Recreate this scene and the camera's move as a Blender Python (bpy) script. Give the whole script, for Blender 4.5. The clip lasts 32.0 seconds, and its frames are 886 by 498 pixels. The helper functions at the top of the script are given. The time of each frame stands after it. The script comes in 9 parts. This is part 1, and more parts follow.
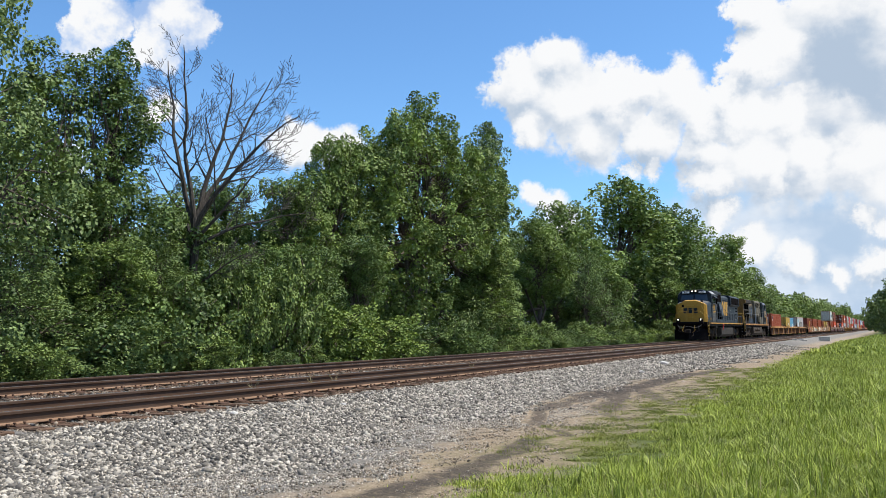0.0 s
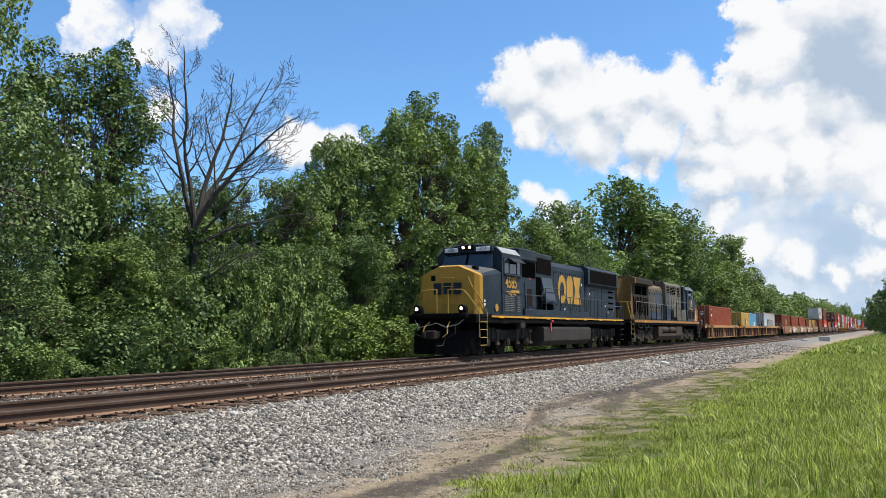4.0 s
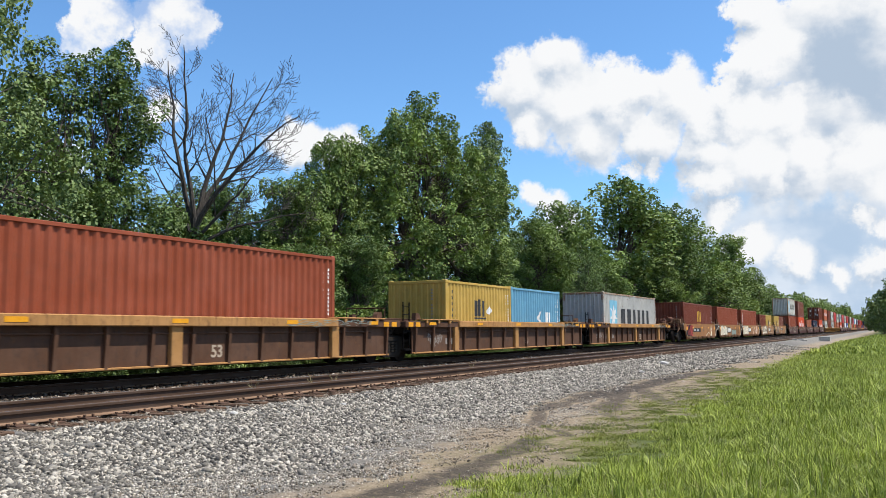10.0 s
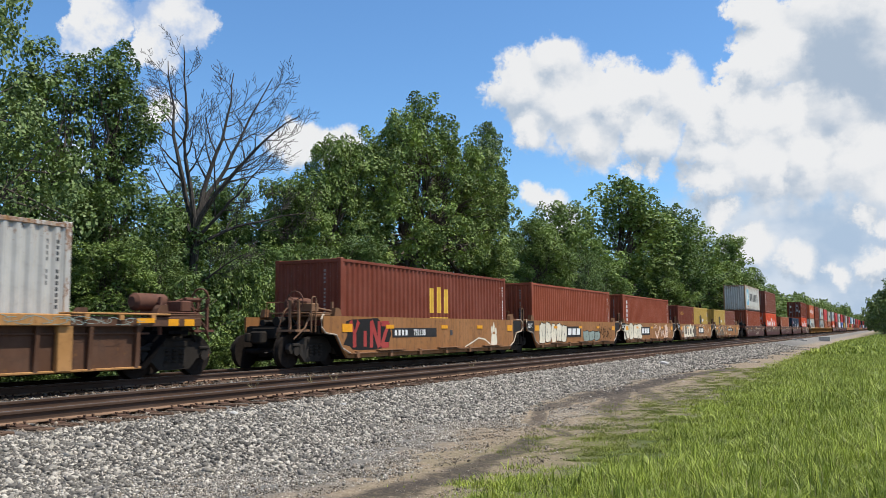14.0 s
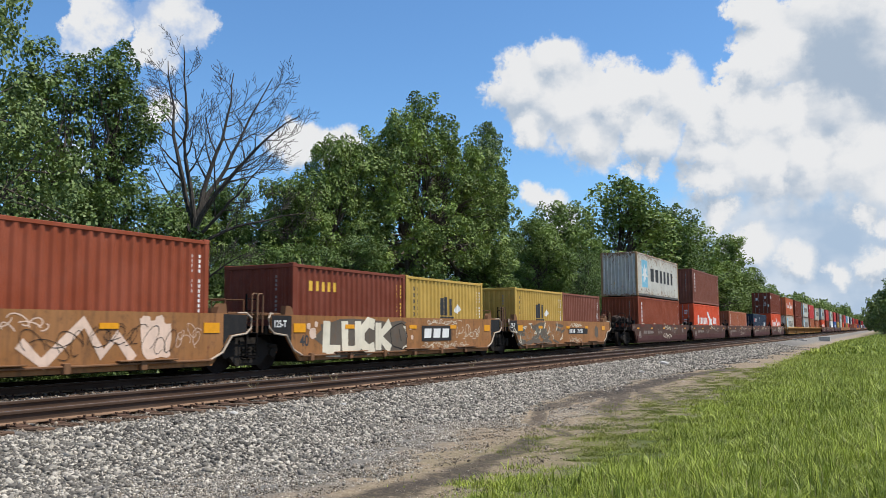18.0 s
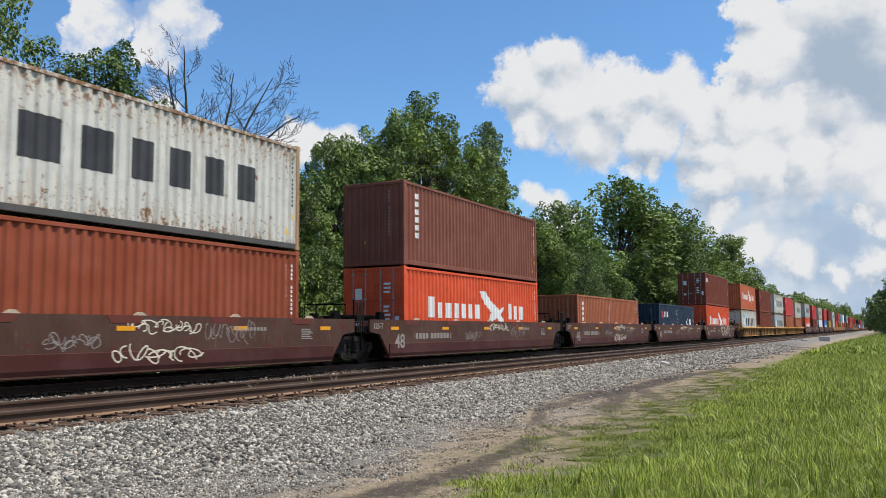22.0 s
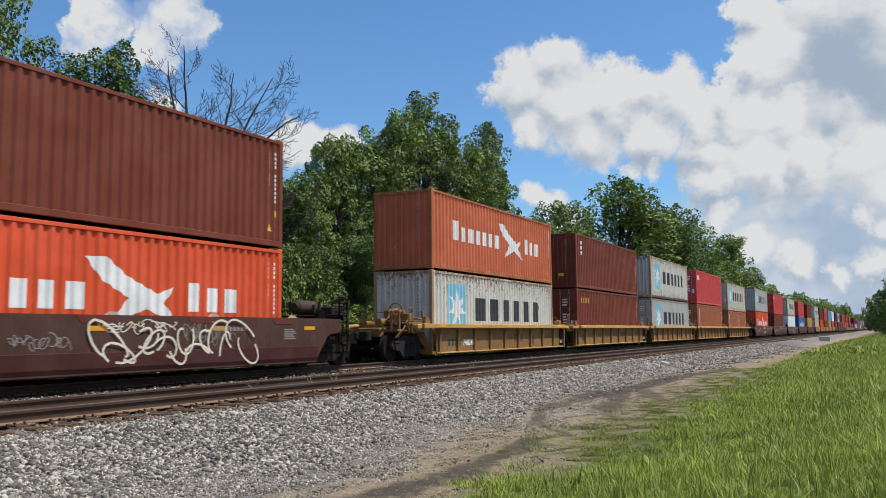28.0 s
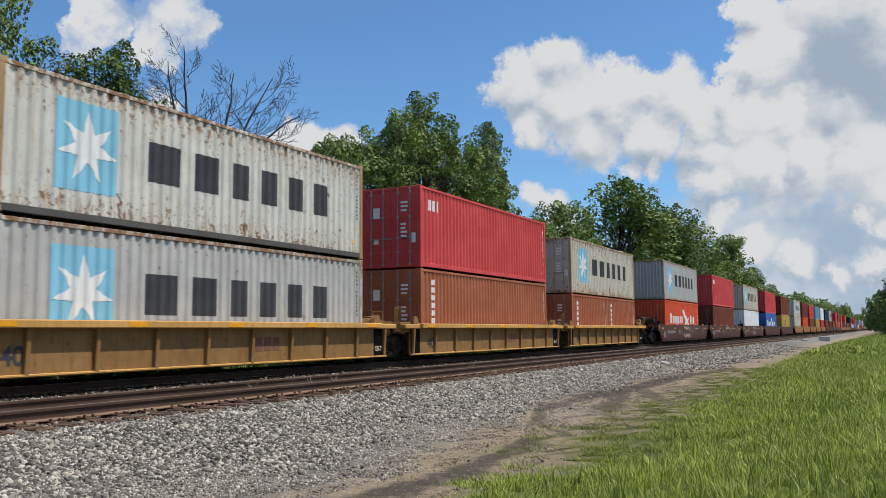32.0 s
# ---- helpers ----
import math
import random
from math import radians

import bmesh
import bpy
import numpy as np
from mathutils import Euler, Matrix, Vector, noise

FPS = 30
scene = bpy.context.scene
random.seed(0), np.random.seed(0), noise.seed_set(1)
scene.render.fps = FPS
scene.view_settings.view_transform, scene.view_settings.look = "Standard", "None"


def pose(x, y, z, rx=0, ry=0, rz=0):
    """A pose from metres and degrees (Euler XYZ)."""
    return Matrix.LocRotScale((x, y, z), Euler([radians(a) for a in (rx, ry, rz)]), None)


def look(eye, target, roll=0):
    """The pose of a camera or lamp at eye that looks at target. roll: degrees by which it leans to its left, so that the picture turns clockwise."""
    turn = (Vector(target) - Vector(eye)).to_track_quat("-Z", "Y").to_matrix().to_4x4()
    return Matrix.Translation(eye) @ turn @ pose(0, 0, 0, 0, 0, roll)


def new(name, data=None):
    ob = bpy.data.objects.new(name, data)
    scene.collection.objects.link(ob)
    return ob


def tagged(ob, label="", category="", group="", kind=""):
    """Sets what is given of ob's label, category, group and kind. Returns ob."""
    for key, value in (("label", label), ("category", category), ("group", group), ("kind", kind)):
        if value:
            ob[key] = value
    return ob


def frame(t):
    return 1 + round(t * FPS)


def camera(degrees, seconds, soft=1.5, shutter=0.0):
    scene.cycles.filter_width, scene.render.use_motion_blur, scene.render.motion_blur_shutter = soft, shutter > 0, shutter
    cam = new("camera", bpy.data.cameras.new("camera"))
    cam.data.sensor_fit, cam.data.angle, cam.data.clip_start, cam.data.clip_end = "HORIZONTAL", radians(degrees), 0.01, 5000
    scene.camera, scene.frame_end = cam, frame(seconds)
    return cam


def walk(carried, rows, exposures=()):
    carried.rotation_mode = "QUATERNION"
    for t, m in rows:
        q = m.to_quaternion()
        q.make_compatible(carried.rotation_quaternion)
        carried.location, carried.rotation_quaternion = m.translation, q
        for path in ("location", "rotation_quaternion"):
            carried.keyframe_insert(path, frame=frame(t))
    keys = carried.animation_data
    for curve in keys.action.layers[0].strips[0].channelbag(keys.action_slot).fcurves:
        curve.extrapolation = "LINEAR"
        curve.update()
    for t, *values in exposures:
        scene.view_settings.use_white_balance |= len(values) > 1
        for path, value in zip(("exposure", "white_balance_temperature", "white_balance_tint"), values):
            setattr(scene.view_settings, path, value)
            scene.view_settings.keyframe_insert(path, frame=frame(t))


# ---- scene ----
FAR_TRACK, NEAR_TRACK = -15.38, -10.70       # centre lines; rails run along y, rail tops at z = 0
EYE = (0.0, 0.0, 0.9615)
YAW, PITCH = radians(27.5576), radians(5.611)
cam = camera(55.405, 32.0, soft=0.7, shutter=0.14)
AIM = (-math.sin(YAW) * math.cos(PITCH), math.cos(YAW) * math.cos(PITCH), 0.9615 + math.sin(PITCH))
STAND = look(EYE, AIM, -0.465)
walk(cam, [(0.0, STAND), (32.0, STAND)], exposures=[(0.0, 0.36), (9.0, 0.36), (13.0, 0.22), (19.0, 0.14), (23.0, 0.10), (28.0, -0.02), (32.0, -0.08)])

# ---- sun and sky ----
SUN_TO = Vector((0.42, 0.16, 0.89)).normalized()
SUN_EL, SUN_ROT = math.asin(SUN_TO.z), math.atan2(SUN_TO.x, SUN_TO.y)
sun = new("sun", bpy.data.lights.new("sun", "SUN"))
sun.data.energy, sun.data.angle, sun.data.color = 5.0, radians(0.55), (1.0, 0.93, 0.81)
sun.matrix_world = Matrix.Translation((0, 0, 60)) @ SUN_TO.to_track_quat("Z", "Y").to_matrix().to_4x4()

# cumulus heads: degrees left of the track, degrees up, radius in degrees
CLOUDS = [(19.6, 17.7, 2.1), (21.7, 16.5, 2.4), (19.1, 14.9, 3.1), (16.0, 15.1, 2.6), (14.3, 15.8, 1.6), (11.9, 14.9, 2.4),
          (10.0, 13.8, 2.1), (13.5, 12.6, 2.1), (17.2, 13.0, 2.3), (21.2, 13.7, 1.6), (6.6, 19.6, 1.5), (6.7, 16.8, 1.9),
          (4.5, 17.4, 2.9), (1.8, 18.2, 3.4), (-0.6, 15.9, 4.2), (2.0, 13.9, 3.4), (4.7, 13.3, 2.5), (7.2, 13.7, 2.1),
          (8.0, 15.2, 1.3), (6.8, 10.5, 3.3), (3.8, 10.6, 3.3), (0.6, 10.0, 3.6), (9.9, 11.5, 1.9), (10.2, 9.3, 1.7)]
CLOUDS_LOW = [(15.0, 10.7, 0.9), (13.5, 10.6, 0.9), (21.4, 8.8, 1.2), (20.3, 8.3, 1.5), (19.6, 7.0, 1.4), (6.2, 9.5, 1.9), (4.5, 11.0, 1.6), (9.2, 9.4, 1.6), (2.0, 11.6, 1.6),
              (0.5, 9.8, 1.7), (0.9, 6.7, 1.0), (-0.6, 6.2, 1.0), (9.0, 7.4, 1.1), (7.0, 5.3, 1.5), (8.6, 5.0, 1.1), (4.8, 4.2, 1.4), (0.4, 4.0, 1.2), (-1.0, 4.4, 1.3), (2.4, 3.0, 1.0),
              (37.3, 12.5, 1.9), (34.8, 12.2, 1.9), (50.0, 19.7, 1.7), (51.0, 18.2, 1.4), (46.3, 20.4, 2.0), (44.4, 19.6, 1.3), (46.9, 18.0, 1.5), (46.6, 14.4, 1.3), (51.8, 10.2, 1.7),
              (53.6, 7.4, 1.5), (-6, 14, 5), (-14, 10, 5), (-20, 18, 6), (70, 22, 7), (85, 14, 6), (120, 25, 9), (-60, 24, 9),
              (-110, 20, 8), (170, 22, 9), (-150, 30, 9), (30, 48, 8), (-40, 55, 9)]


class Nodes:
    """Short-hand for building a node tree."""

    def __init__(self, tree):
        self.t = tree
        tree.nodes.clear()

    def add(self, kind, **props):
        n = self.t.nodes.new(kind)
        ins = props.pop("ins", {})
        if "operation" in props:
            n.operation = props["operation"]
        if "use_clamp" in props:
            n.use_clamp = props["use_clamp"]
        if "interpolation_type" in props:
            n.interpolation_type = props["interpolation_type"]
        if "data_type" in props:
            n.data_type = props["data_type"]
        if "blend_type" in props:
            n.blend_type = props["blend_type"]
        for k, v in ins.items():
            s = n.inputs[k]
            if isinstance(v, bpy.types.NodeSocket):
                self.t.links.new(v, s)
            else:
                s.default_value = v
        return n

    def math(self, op, a, b=0.0, clamp=False):
        return self.add("ShaderNodeMath", operation=op, use_clamp=clamp, ins={0: a, 1: b}).outputs[0]

    def noise(self, vec, scale, detail=4.0, rough=0.55, dist=0.0):
        return self.add("ShaderNodeTexNoise", ins={"Vector": vec, "Scale": scale, "Detail": detail, "Roughness": rough, "Distortion": dist}).outputs[0]

    def step(self, v, lo, hi, a=0.0, b=1.0):
        n = self.add("ShaderNodeMapRange", interpolation_type="SMOOTHSTEP", ins={0: v, 1: lo, 2: hi, 3: a, 4: b})
        return n.outputs[0]

    def mix(self, fac, a, b, blend="MIX"):
        n = self.add("ShaderNodeMix", data_type="RGBA", blend_type=blend)
        for i, v in ((0, fac), (6, a), (7, b)):
            s = n.inputs[i]
            if isinstance(v, bpy.types.NodeSocket):
                self.t.links.new(v, s)
            else:
                s.default_value = v if i == 0 else (*v[:3], 1)
        return n.outputs[2]


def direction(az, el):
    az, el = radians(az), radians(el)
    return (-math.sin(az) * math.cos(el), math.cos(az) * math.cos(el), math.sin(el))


def build_world():
    world = bpy.data.worlds.new("sky")
    scene.world = world
    world.use_nodes = True
    n = Nodes(world.node_tree)
    sky = n.add("ShaderNodeTexSky")
    sky.sky_type, sky.sun_disc, sky.sun_elevation, sky.sun_rotation = "NISHITA", False, SUN_EL, SUN_ROT
    sky.air_density, sky.dust_density, sky.ozone_density = 1.0, 0.6, 2.5
    co = n.add("ShaderNodeTexCoord").outputs["Generated"]
    # ragged cumulus edges: the direction is shaken by two scales of noise before the heads are looked up
    w1 = n.add("ShaderNodeTexNoise", ins={"Vector": co, "Scale": 17.0, "Detail": 8.0, "Roughness": 0.66}).outputs[1]
    off = n.add("ShaderNodeVectorMath", operation="SUBTRACT", ins={0: w1, 1: (0.5, 0.5, 0.5)}).outputs[0]
    off = n.add("ShaderNodeVectorMath", operation="SCALE", ins={0: off, "Scale": 0.072}).outputs[0]
    p = n.add("ShaderNodeVectorMath", operation="ADD", ins={0: co, 1: off}).outputs[0]

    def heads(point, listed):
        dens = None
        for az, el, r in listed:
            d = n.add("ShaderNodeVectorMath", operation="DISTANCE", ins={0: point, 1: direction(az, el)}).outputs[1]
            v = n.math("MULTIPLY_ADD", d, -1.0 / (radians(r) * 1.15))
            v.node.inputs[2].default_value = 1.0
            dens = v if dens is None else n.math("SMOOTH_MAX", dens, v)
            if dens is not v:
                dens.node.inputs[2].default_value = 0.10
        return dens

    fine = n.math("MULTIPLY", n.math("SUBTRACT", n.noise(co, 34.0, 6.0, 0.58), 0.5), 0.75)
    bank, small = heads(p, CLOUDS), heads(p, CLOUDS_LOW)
    dens = n.math("ADD", n.math("MAXIMUM", bank, small), fine)
    z = n.add("ShaderNodeSeparateXYZ", ins={0: co})
    x, z = z.outputs[0], z.outputs[2]
    mask = n.step(dens, -0.02, n.step(z, 0.30, 0.10, 0.26, 0.55))
    left = n.step(x, -0.60, -0.68)
    mask = n.math("MULTIPLY", mask, n.math("SUBTRACT", 1.0, n.math("MULTIPLY", left, n.step(n.noise(co, 14.0, 5.0, 0.6), 0.42, 0.62, 0.0, 0.75))))
    # a grey far deck low down, over the far end of the line
    deck = n.math("MULTIPLY", n.step(z, 0.19, 0.12), n.step(n.math("ADD", x, n.math("MULTIPLY", fine, 0.25)), -0.245, -0.17))
    deck = n.math("MULTIPLY", deck, n.step(n.noise(co, 10.0, 6.0, 0.6), 0.30, 0.46, 0.55, 1.0))
    haze = n.step(z, 0.14, 0.0, 0.0, 0.75)
    # billows lit from above: where the cloud is thicker just above, the face below it is greyer
    lifted = n.add("ShaderNodeVectorMath", operation="ADD", ins={0: p, 1: (0.010, 0.0, 0.022)}).outputs[0]
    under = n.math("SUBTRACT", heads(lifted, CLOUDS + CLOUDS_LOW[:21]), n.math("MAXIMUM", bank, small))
    rows = n.add("ShaderNodeMapping", ins={"Vector": co, "Scale": (1.0, 1.0, 1.4)}).outputs[0]
    above = n.add("ShaderNodeVectorMath", operation="ADD", ins={0: rows, 1: (0.008, 0.0, 0.030)}).outputs[0]
    relief = n.math("SUBTRACT", n.noise(above, 17.0, 6.0, 0.52), n.noise(rows, 17.0, 6.0, 0.52))
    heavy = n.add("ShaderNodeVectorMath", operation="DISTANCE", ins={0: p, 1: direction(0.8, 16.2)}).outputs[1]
    heavy = n.step(heavy, 0.085, 0.02, 0.0, 0.42)
    shade = n.math("ADD", n.math("MULTIPLY", relief, 0.9), n.math("MULTIPLY", under, 0.62))
    shade = n.math("ADD", shade, n.math("MULTIPLY", n.math("SUBTRACT", n.noise(co, 8.0, 3.0, 0.5), 0.5), 0.55))
    grey = n.step(n.math("ADD", shade, heavy), -0.14, 0.56)
    cloud = n.mix(grey, (10.9, 11.0, 11.15), (5.3, 6.5, 8.1))
    far = n.mix(n.step(n.noise(rows, 13.0, 5.0, 0.5), 0.38, 0.68), (5.5, 7.1, 9.2), (8.3, 9.3, 10.6))
    blue = n.mix(1.0, sky.outputs[0], (1.32, 1.86, 2.26), "MULTIPLY")
    col = n.mix(n.math("MAXIMUM", deck, haze), blue, far)
    col = n.mix(mask, col, cloud)
    bg = n.add("ShaderNodeBackground", ins={"Color": col, "Strength": 0.068})
    out = n.add("ShaderNodeOutputWorld")
    n.t.links.new(bg.outputs[0], out.inputs[0])


build_world()


# ---- materials ----
def material(name):
    m = bpy.data.materials.new(name)
    m.use_nodes = True
    n = Nodes(m.node_tree)
    out = n.add("ShaderNodeOutputMaterial")
    bsdf = n.add("ShaderNodeBsdfPrincipled")
    n.t.links.new(bsdf.outputs[0], out.inputs[0])
    return m, n, bsdf


def link(n, out, bsdf, key):
    n.t.links.new(out, bsdf.inputs[key])


def bump(n, bsdf, height, strength, dist):
    b = n.add("ShaderNodeBump", ins={"Height": height, "Strength": strength, "Distance": dist})
    link(n, b.outputs[0], bsdf, "Normal")


def paint(name, rgb, rough=0.5, dirt=0.35, dirt_rgb=(0.09, 0.06, 0.045), rust=0.0, metal=0.0, streak=0.4, spots=0.0, spot_rgb=(0.17, 0.065, 0.028)):
    """Weathered paint: faded patches, vertical grime streaks, rust spots."""
    m, n, b = material(name)
    co = n.add("ShaderNodeTexCoord").outputs["Object"]
    big = n.noise(co, 0.9, 4.0, 0.6)
    tall = n.add("ShaderNodeMapping", ins={"Vector": co, "Scale": (6.0, 6.0, 0.55)}).outputs[0]
    run = n.noise(tall, 1.6, 5.0, 0.65)
    fine = n.noise(co, 26.0, 4.0, 0.6)
    faded = [min(1, c * 1.16 + 0.012) for c in rgb]
    col = n.mix(n.step(big, 0.35, 0.7), rgb, faded)
    grime = n.math("MULTIPLY", n.step(run, 0.45, 0.78), streak * dirt)
    grime = n.math("ADD", grime, n.math("MULTIPLY", n.step(n.noise(co, 4.2, 7.0, 0.7), 0.48, 0.80), dirt * 0.8), clamp=True)
    col = n.mix(grime, col, dirt_rgb)
    if rust:
        runs = n.math("MULTIPLY", n.step(n.noise(tall, 3.1, 5.0, 0.6), 0.72 - 0.12 * rust, 0.86 - 0.12 * rust), 0.75 * rust)
        col = n.mix(runs, col, (0.26, 0.135, 0.06))
        spot = n.step(n.math("ADD", n.noise(co, 3.3, 6.0, 0.7), n.math("MULTIPLY", n.math("SUBTRACT", run, 0.5), 0.5)), 0.72 - 0.16 * rust, 0.80 - 0.12 * rust)
        col = n.mix(spot, col, spot_rgb)
    if spots:
        # chipped spots in loose rows, thicker along the rails, with rust runs below them
        z = n.add("ShaderNodeSeparateXYZ", ins={0: co}).outputs[2]
        rim = n.step(n.math("ABSOLUTE", n.math("SUBTRACT", z, 1.42)), 0.35, 1.45, 0.0, 0.125)
        chip = n.add("ShaderNodeMapping", ins={"Vector": co, "Scale": (1.0, 1.0, 0.62)}).outputs[0]
        c1 = n.math("ADD", n.noise(chip, 6.5, 4.0, 0.62), rim)
        c2 = n.math("ADD", n.noise(chip, 15.0, 3.0, 0.6), rim)
        c1 = n.math("MULTIPLY", n.step(c1, 0.735 - 0.09 * spots, 0.78 - 0.09 * spots), n.step(n.noise(co, 0.8, 3.0), 0.38, 0.55))
        c2 = n.step(c2, 0.765 - 0.075 * spots, 0.80 - 0.075 * spots)
        seep = n.math("MULTIPLY", n.step(n.math("ADD", run, rim), 0.55, 0.78), 0.50 * spots)
        col = n.mix(seep, col, (0.36, 0.205, 0.085))
        col = n.mix(n.math("MULTIPLY", n.math("MAXIMUM", c1, c2), 0.85), col, (0.20, 0.085, 0.030))
    link(n, col, b, "Base Color")
    b.inputs["Metallic"].default_value = metal
    b.inputs["Specular IOR Level"].default_value = 0.14
    link(n, n.step(fine, 0.2, 0.9, rough - 0.08, min(1, rough + 0.25)), b, "Roughness")
    bump(n, b, n.math("ADD", n.noise(co, 70.0, 3.0), n.math("MULTIPLY", big, 2.0)), 0.12, 0.006)
    return m


# wheel tracks of spilt cinders beside the ballast: ends in metres, half width, strength
CINDER_TRACKS = [((-4.75, 6.6), (-4.50, 9.2), 0.36, 0.9), ((-4.50, 9.2), (-4.85, 12.4), 0.26, 0.85), ((-4.6, 12.9), (-5.6, 14.2), 0.16, 0.75), ((-5.6, 14.2), (-6.35, 16.4), 0.16, 0.8),
                 ((-6.35, 16.4), (-6.45, 20.0), 0.28, 0.85), ((-6.45, 20.0), (-6.25, 24.0), 0.50, 1.0), ((-6.25, 24.0), (-6.45, 30.0), 0.42, 1.0), ((-6.45, 30.0), (-5.7, 36.0), 0.40, 0.95),
                 ((-6.2, 22.0), (-5.2, 17.2), 0.32, 0.85), ((-5.2, 17.2), (-4.5, 15.4), 0.16, 0.6), ((-5.9, 23.0), (-5.0, 20.6), 0.30, 0.8), ((-5.0, 20.6), (-4.3, 19.6), 0.25, 0.7), ((-5.6, 31.0), (-5.2, 27.0), 0.2, 0.5)]


def ground_material():
    m, n, b = material("ground_soil_and_ballast")
    co = n.add("ShaderNodeTexCoord").outputs["Object"]
    xyz = n.add("ShaderNodeSeparateXYZ", ins={0: co})
    x, y = xyz.outputs[0], xyz.outputs[1]
    big = n.noise(co, 0.35, 5.0, 0.6)
    mid = n.noise(co, 2.4, 5.0, 0.62)
    fine = n.noise(co, 30.0, 4.0, 0.65)
    vor = n.add("ShaderNodeTexVoronoi", ins={"Vector": co, "Scale": 15.0, "Randomness": 1.0})
    cell = n.add("ShaderNodeSeparateColor", ins={0: vor.outputs["Color"]}).outputs[0]
    stone = n.mix(cell, (0.14, 0.133, 0.122), (0.34, 0.325, 0.30))
    stone = n.mix(n.step(vor.outputs["Distance"], 0.025, 0.075, 0.0, 0.7), stone, (0.09, 0.083, 0.075))
    pebble = n.add("ShaderNodeTexVoronoi", ins={"Vector": co, "Scale": 42.0})
    grit = n.mix(n.add("ShaderNodeSeparateColor", ins={0: pebble.outputs["Color"]}).outputs[1], (0.125, 0.095, 0.066), (0.40, 0.33, 0.245))
    sand = n.mix(n.step(mid, 0.35, 0.65), (0.150, 0.108, 0.066), (0.240, 0.182, 0.116))
    dirt = n.mix(0.5, sand, grit)
    # dark cinder stains: wheel tracks that swing off the ballast and back into the grass
    shaken = n.add("ShaderNodeTexNoise", ins={"Vector": co, "Scale": 1.1, "Detail": 5.0, "Roughness": 0.65}).outputs[1]
    shaken = n.add("ShaderNodeVectorMath", operation="SUBTRACT", ins={0: shaken, 1: (0.5, 0.5, 0.5)}).outputs[0]
    shaken = n.add("ShaderNodeVectorMath", operation="MULTIPLY", ins={0: shaken, 1: (0.85, 1.8, 0.0)}).outputs[0]
    flat_co = n.add("ShaderNodeVectorMath", operation="MULTIPLY", ins={0: co, 1: (1, 1, 0)}).outputs[0]
    flat_co = n.add("ShaderNodeVectorMath", operation="ADD", ins={0: flat_co, 1: shaken}).outputs[0]
    stain = None
    for a, c, wide, strength in CINDER_TRACKS:
        a, c = Vector((*a, 0)), Vector((*c, 0))
        ba = c - a
        pa = n.add("ShaderNodeVectorMath", operation="SUBTRACT", ins={0: flat_co, 1: a}).outputs[0]
        t = n.add("ShaderNodeVectorMath", operation="DOT_PRODUCT", ins={0: pa, 1: ba / ba.length_squared}).outputs[1]
        t = n.math("ADD", t, 0.0, clamp=True)
        foot = n.add("ShaderNodeVectorMath", operation="SCALE", ins={0: ba, "Scale": t}).outputs[0]
        d = n.add("ShaderNodeVectorMath", operation="DISTANCE", ins={0: pa, 1: foot}).outputs[1]
        v = n.step(d, wide * 1.25, wide * 0.55, 0.0, strength)
        stain = v if stain is None else n.math("MAXIMUM", stain, v)
    stain = n.math("MULTIPLY", stain, n.step(n.noise(co, 6.0, 6.0, 0.7), 0.34, 0.52, 0.45, 1.0))
    # low growth that creeps over the dirt towards the grass
    moss = n.step(n.math("ADD", x, n.math("MULTIPLY", n.math("SUBTRACT", big, 0.5), 3.2)), -5.6, -4.2)
    moss = n.math("MULTIPLY", moss, n.step(n.noise(co, 5.0, 7.0, 0.72), 0.38, 0.60))
    moss = n.math("MULTIPLY", moss, n.step(y, 8.5, 12.0, 0.25, 1.0))
    dirt = n.mix(n.math("MULTIPLY", moss, 0.85), dirt, (0.115, 0.112, 0.036))
    edge = n.math("ADD", x, n.math("MULTIPLY", n.math("SUBTRACT", mid, 0.5), 1.6))
    toe = n.math("SUBTRACT", edge, n.step(y, 6.0, 19.0, 1.1, -0.7))
    track_bed = n.step(toe, -5.9, -6.9)
    col = n.mix(track_bed, dirt, stone)
    apron = n.math("MULTIPLY", n.step(y, 82.0, 100.0), n.step(edge, -4.6, -5.6))
    col = n.mix(n.math("MULTIPLY", apron, 0.2), col, n.mix(fine, (0.24, 0.22, 0.19), (0.46, 0.43, 0.38)))
    col = n.mix(n.math("MULTIPLY", n.math("MULTIPLY", stain, n.step(fine, 0.25, 0.6, 0.75, 1.0)), 0.95), col, (0.026, 0.022, 0.021))
    turf = n.mix(n.step(fine, 0.3, 0.7), (0.038, 0.052, 0.014), (0.105, 0.125, 0.036))
    grassy = n.step(n.math("ADD", x, n.math("MULTIPLY", n.math("SUBTRACT", n.noise(co, 1.6, 6.0, 0.7), 0.5), 2.6)), -4.1, -3.0)
    col = n.mix(grassy, col, turf)
    # brown bed of the farther track, darkened further as shade under the train
    under_train = n.math("MULTIPLY", n.step(x, -13.8, -14.3), n.step(x, -17.6, -17.0))
    col = n.mix(n.math("MULTIPLY", under_train, 0.75), col, n.mix(fine, (0.045, 0.033, 0.024), (0.12, 0.088, 0.062)))
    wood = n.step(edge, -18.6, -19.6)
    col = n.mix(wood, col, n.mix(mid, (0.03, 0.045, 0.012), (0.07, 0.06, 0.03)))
    link(n, col, b, "Base Color")
    b.inputs["Roughness"].default_value = 0.95
    b.inputs["Specular IOR Level"].default_value = 0.2
    h = n.math("ADD", n.math("MULTIPLY", n.step(vor.outputs["Distance"], 0.065, 0.0), track_bed), n.math("MULTIPLY", fine, 0.4))
    bump(n, b, h, 0.8, 0.03)
    return m


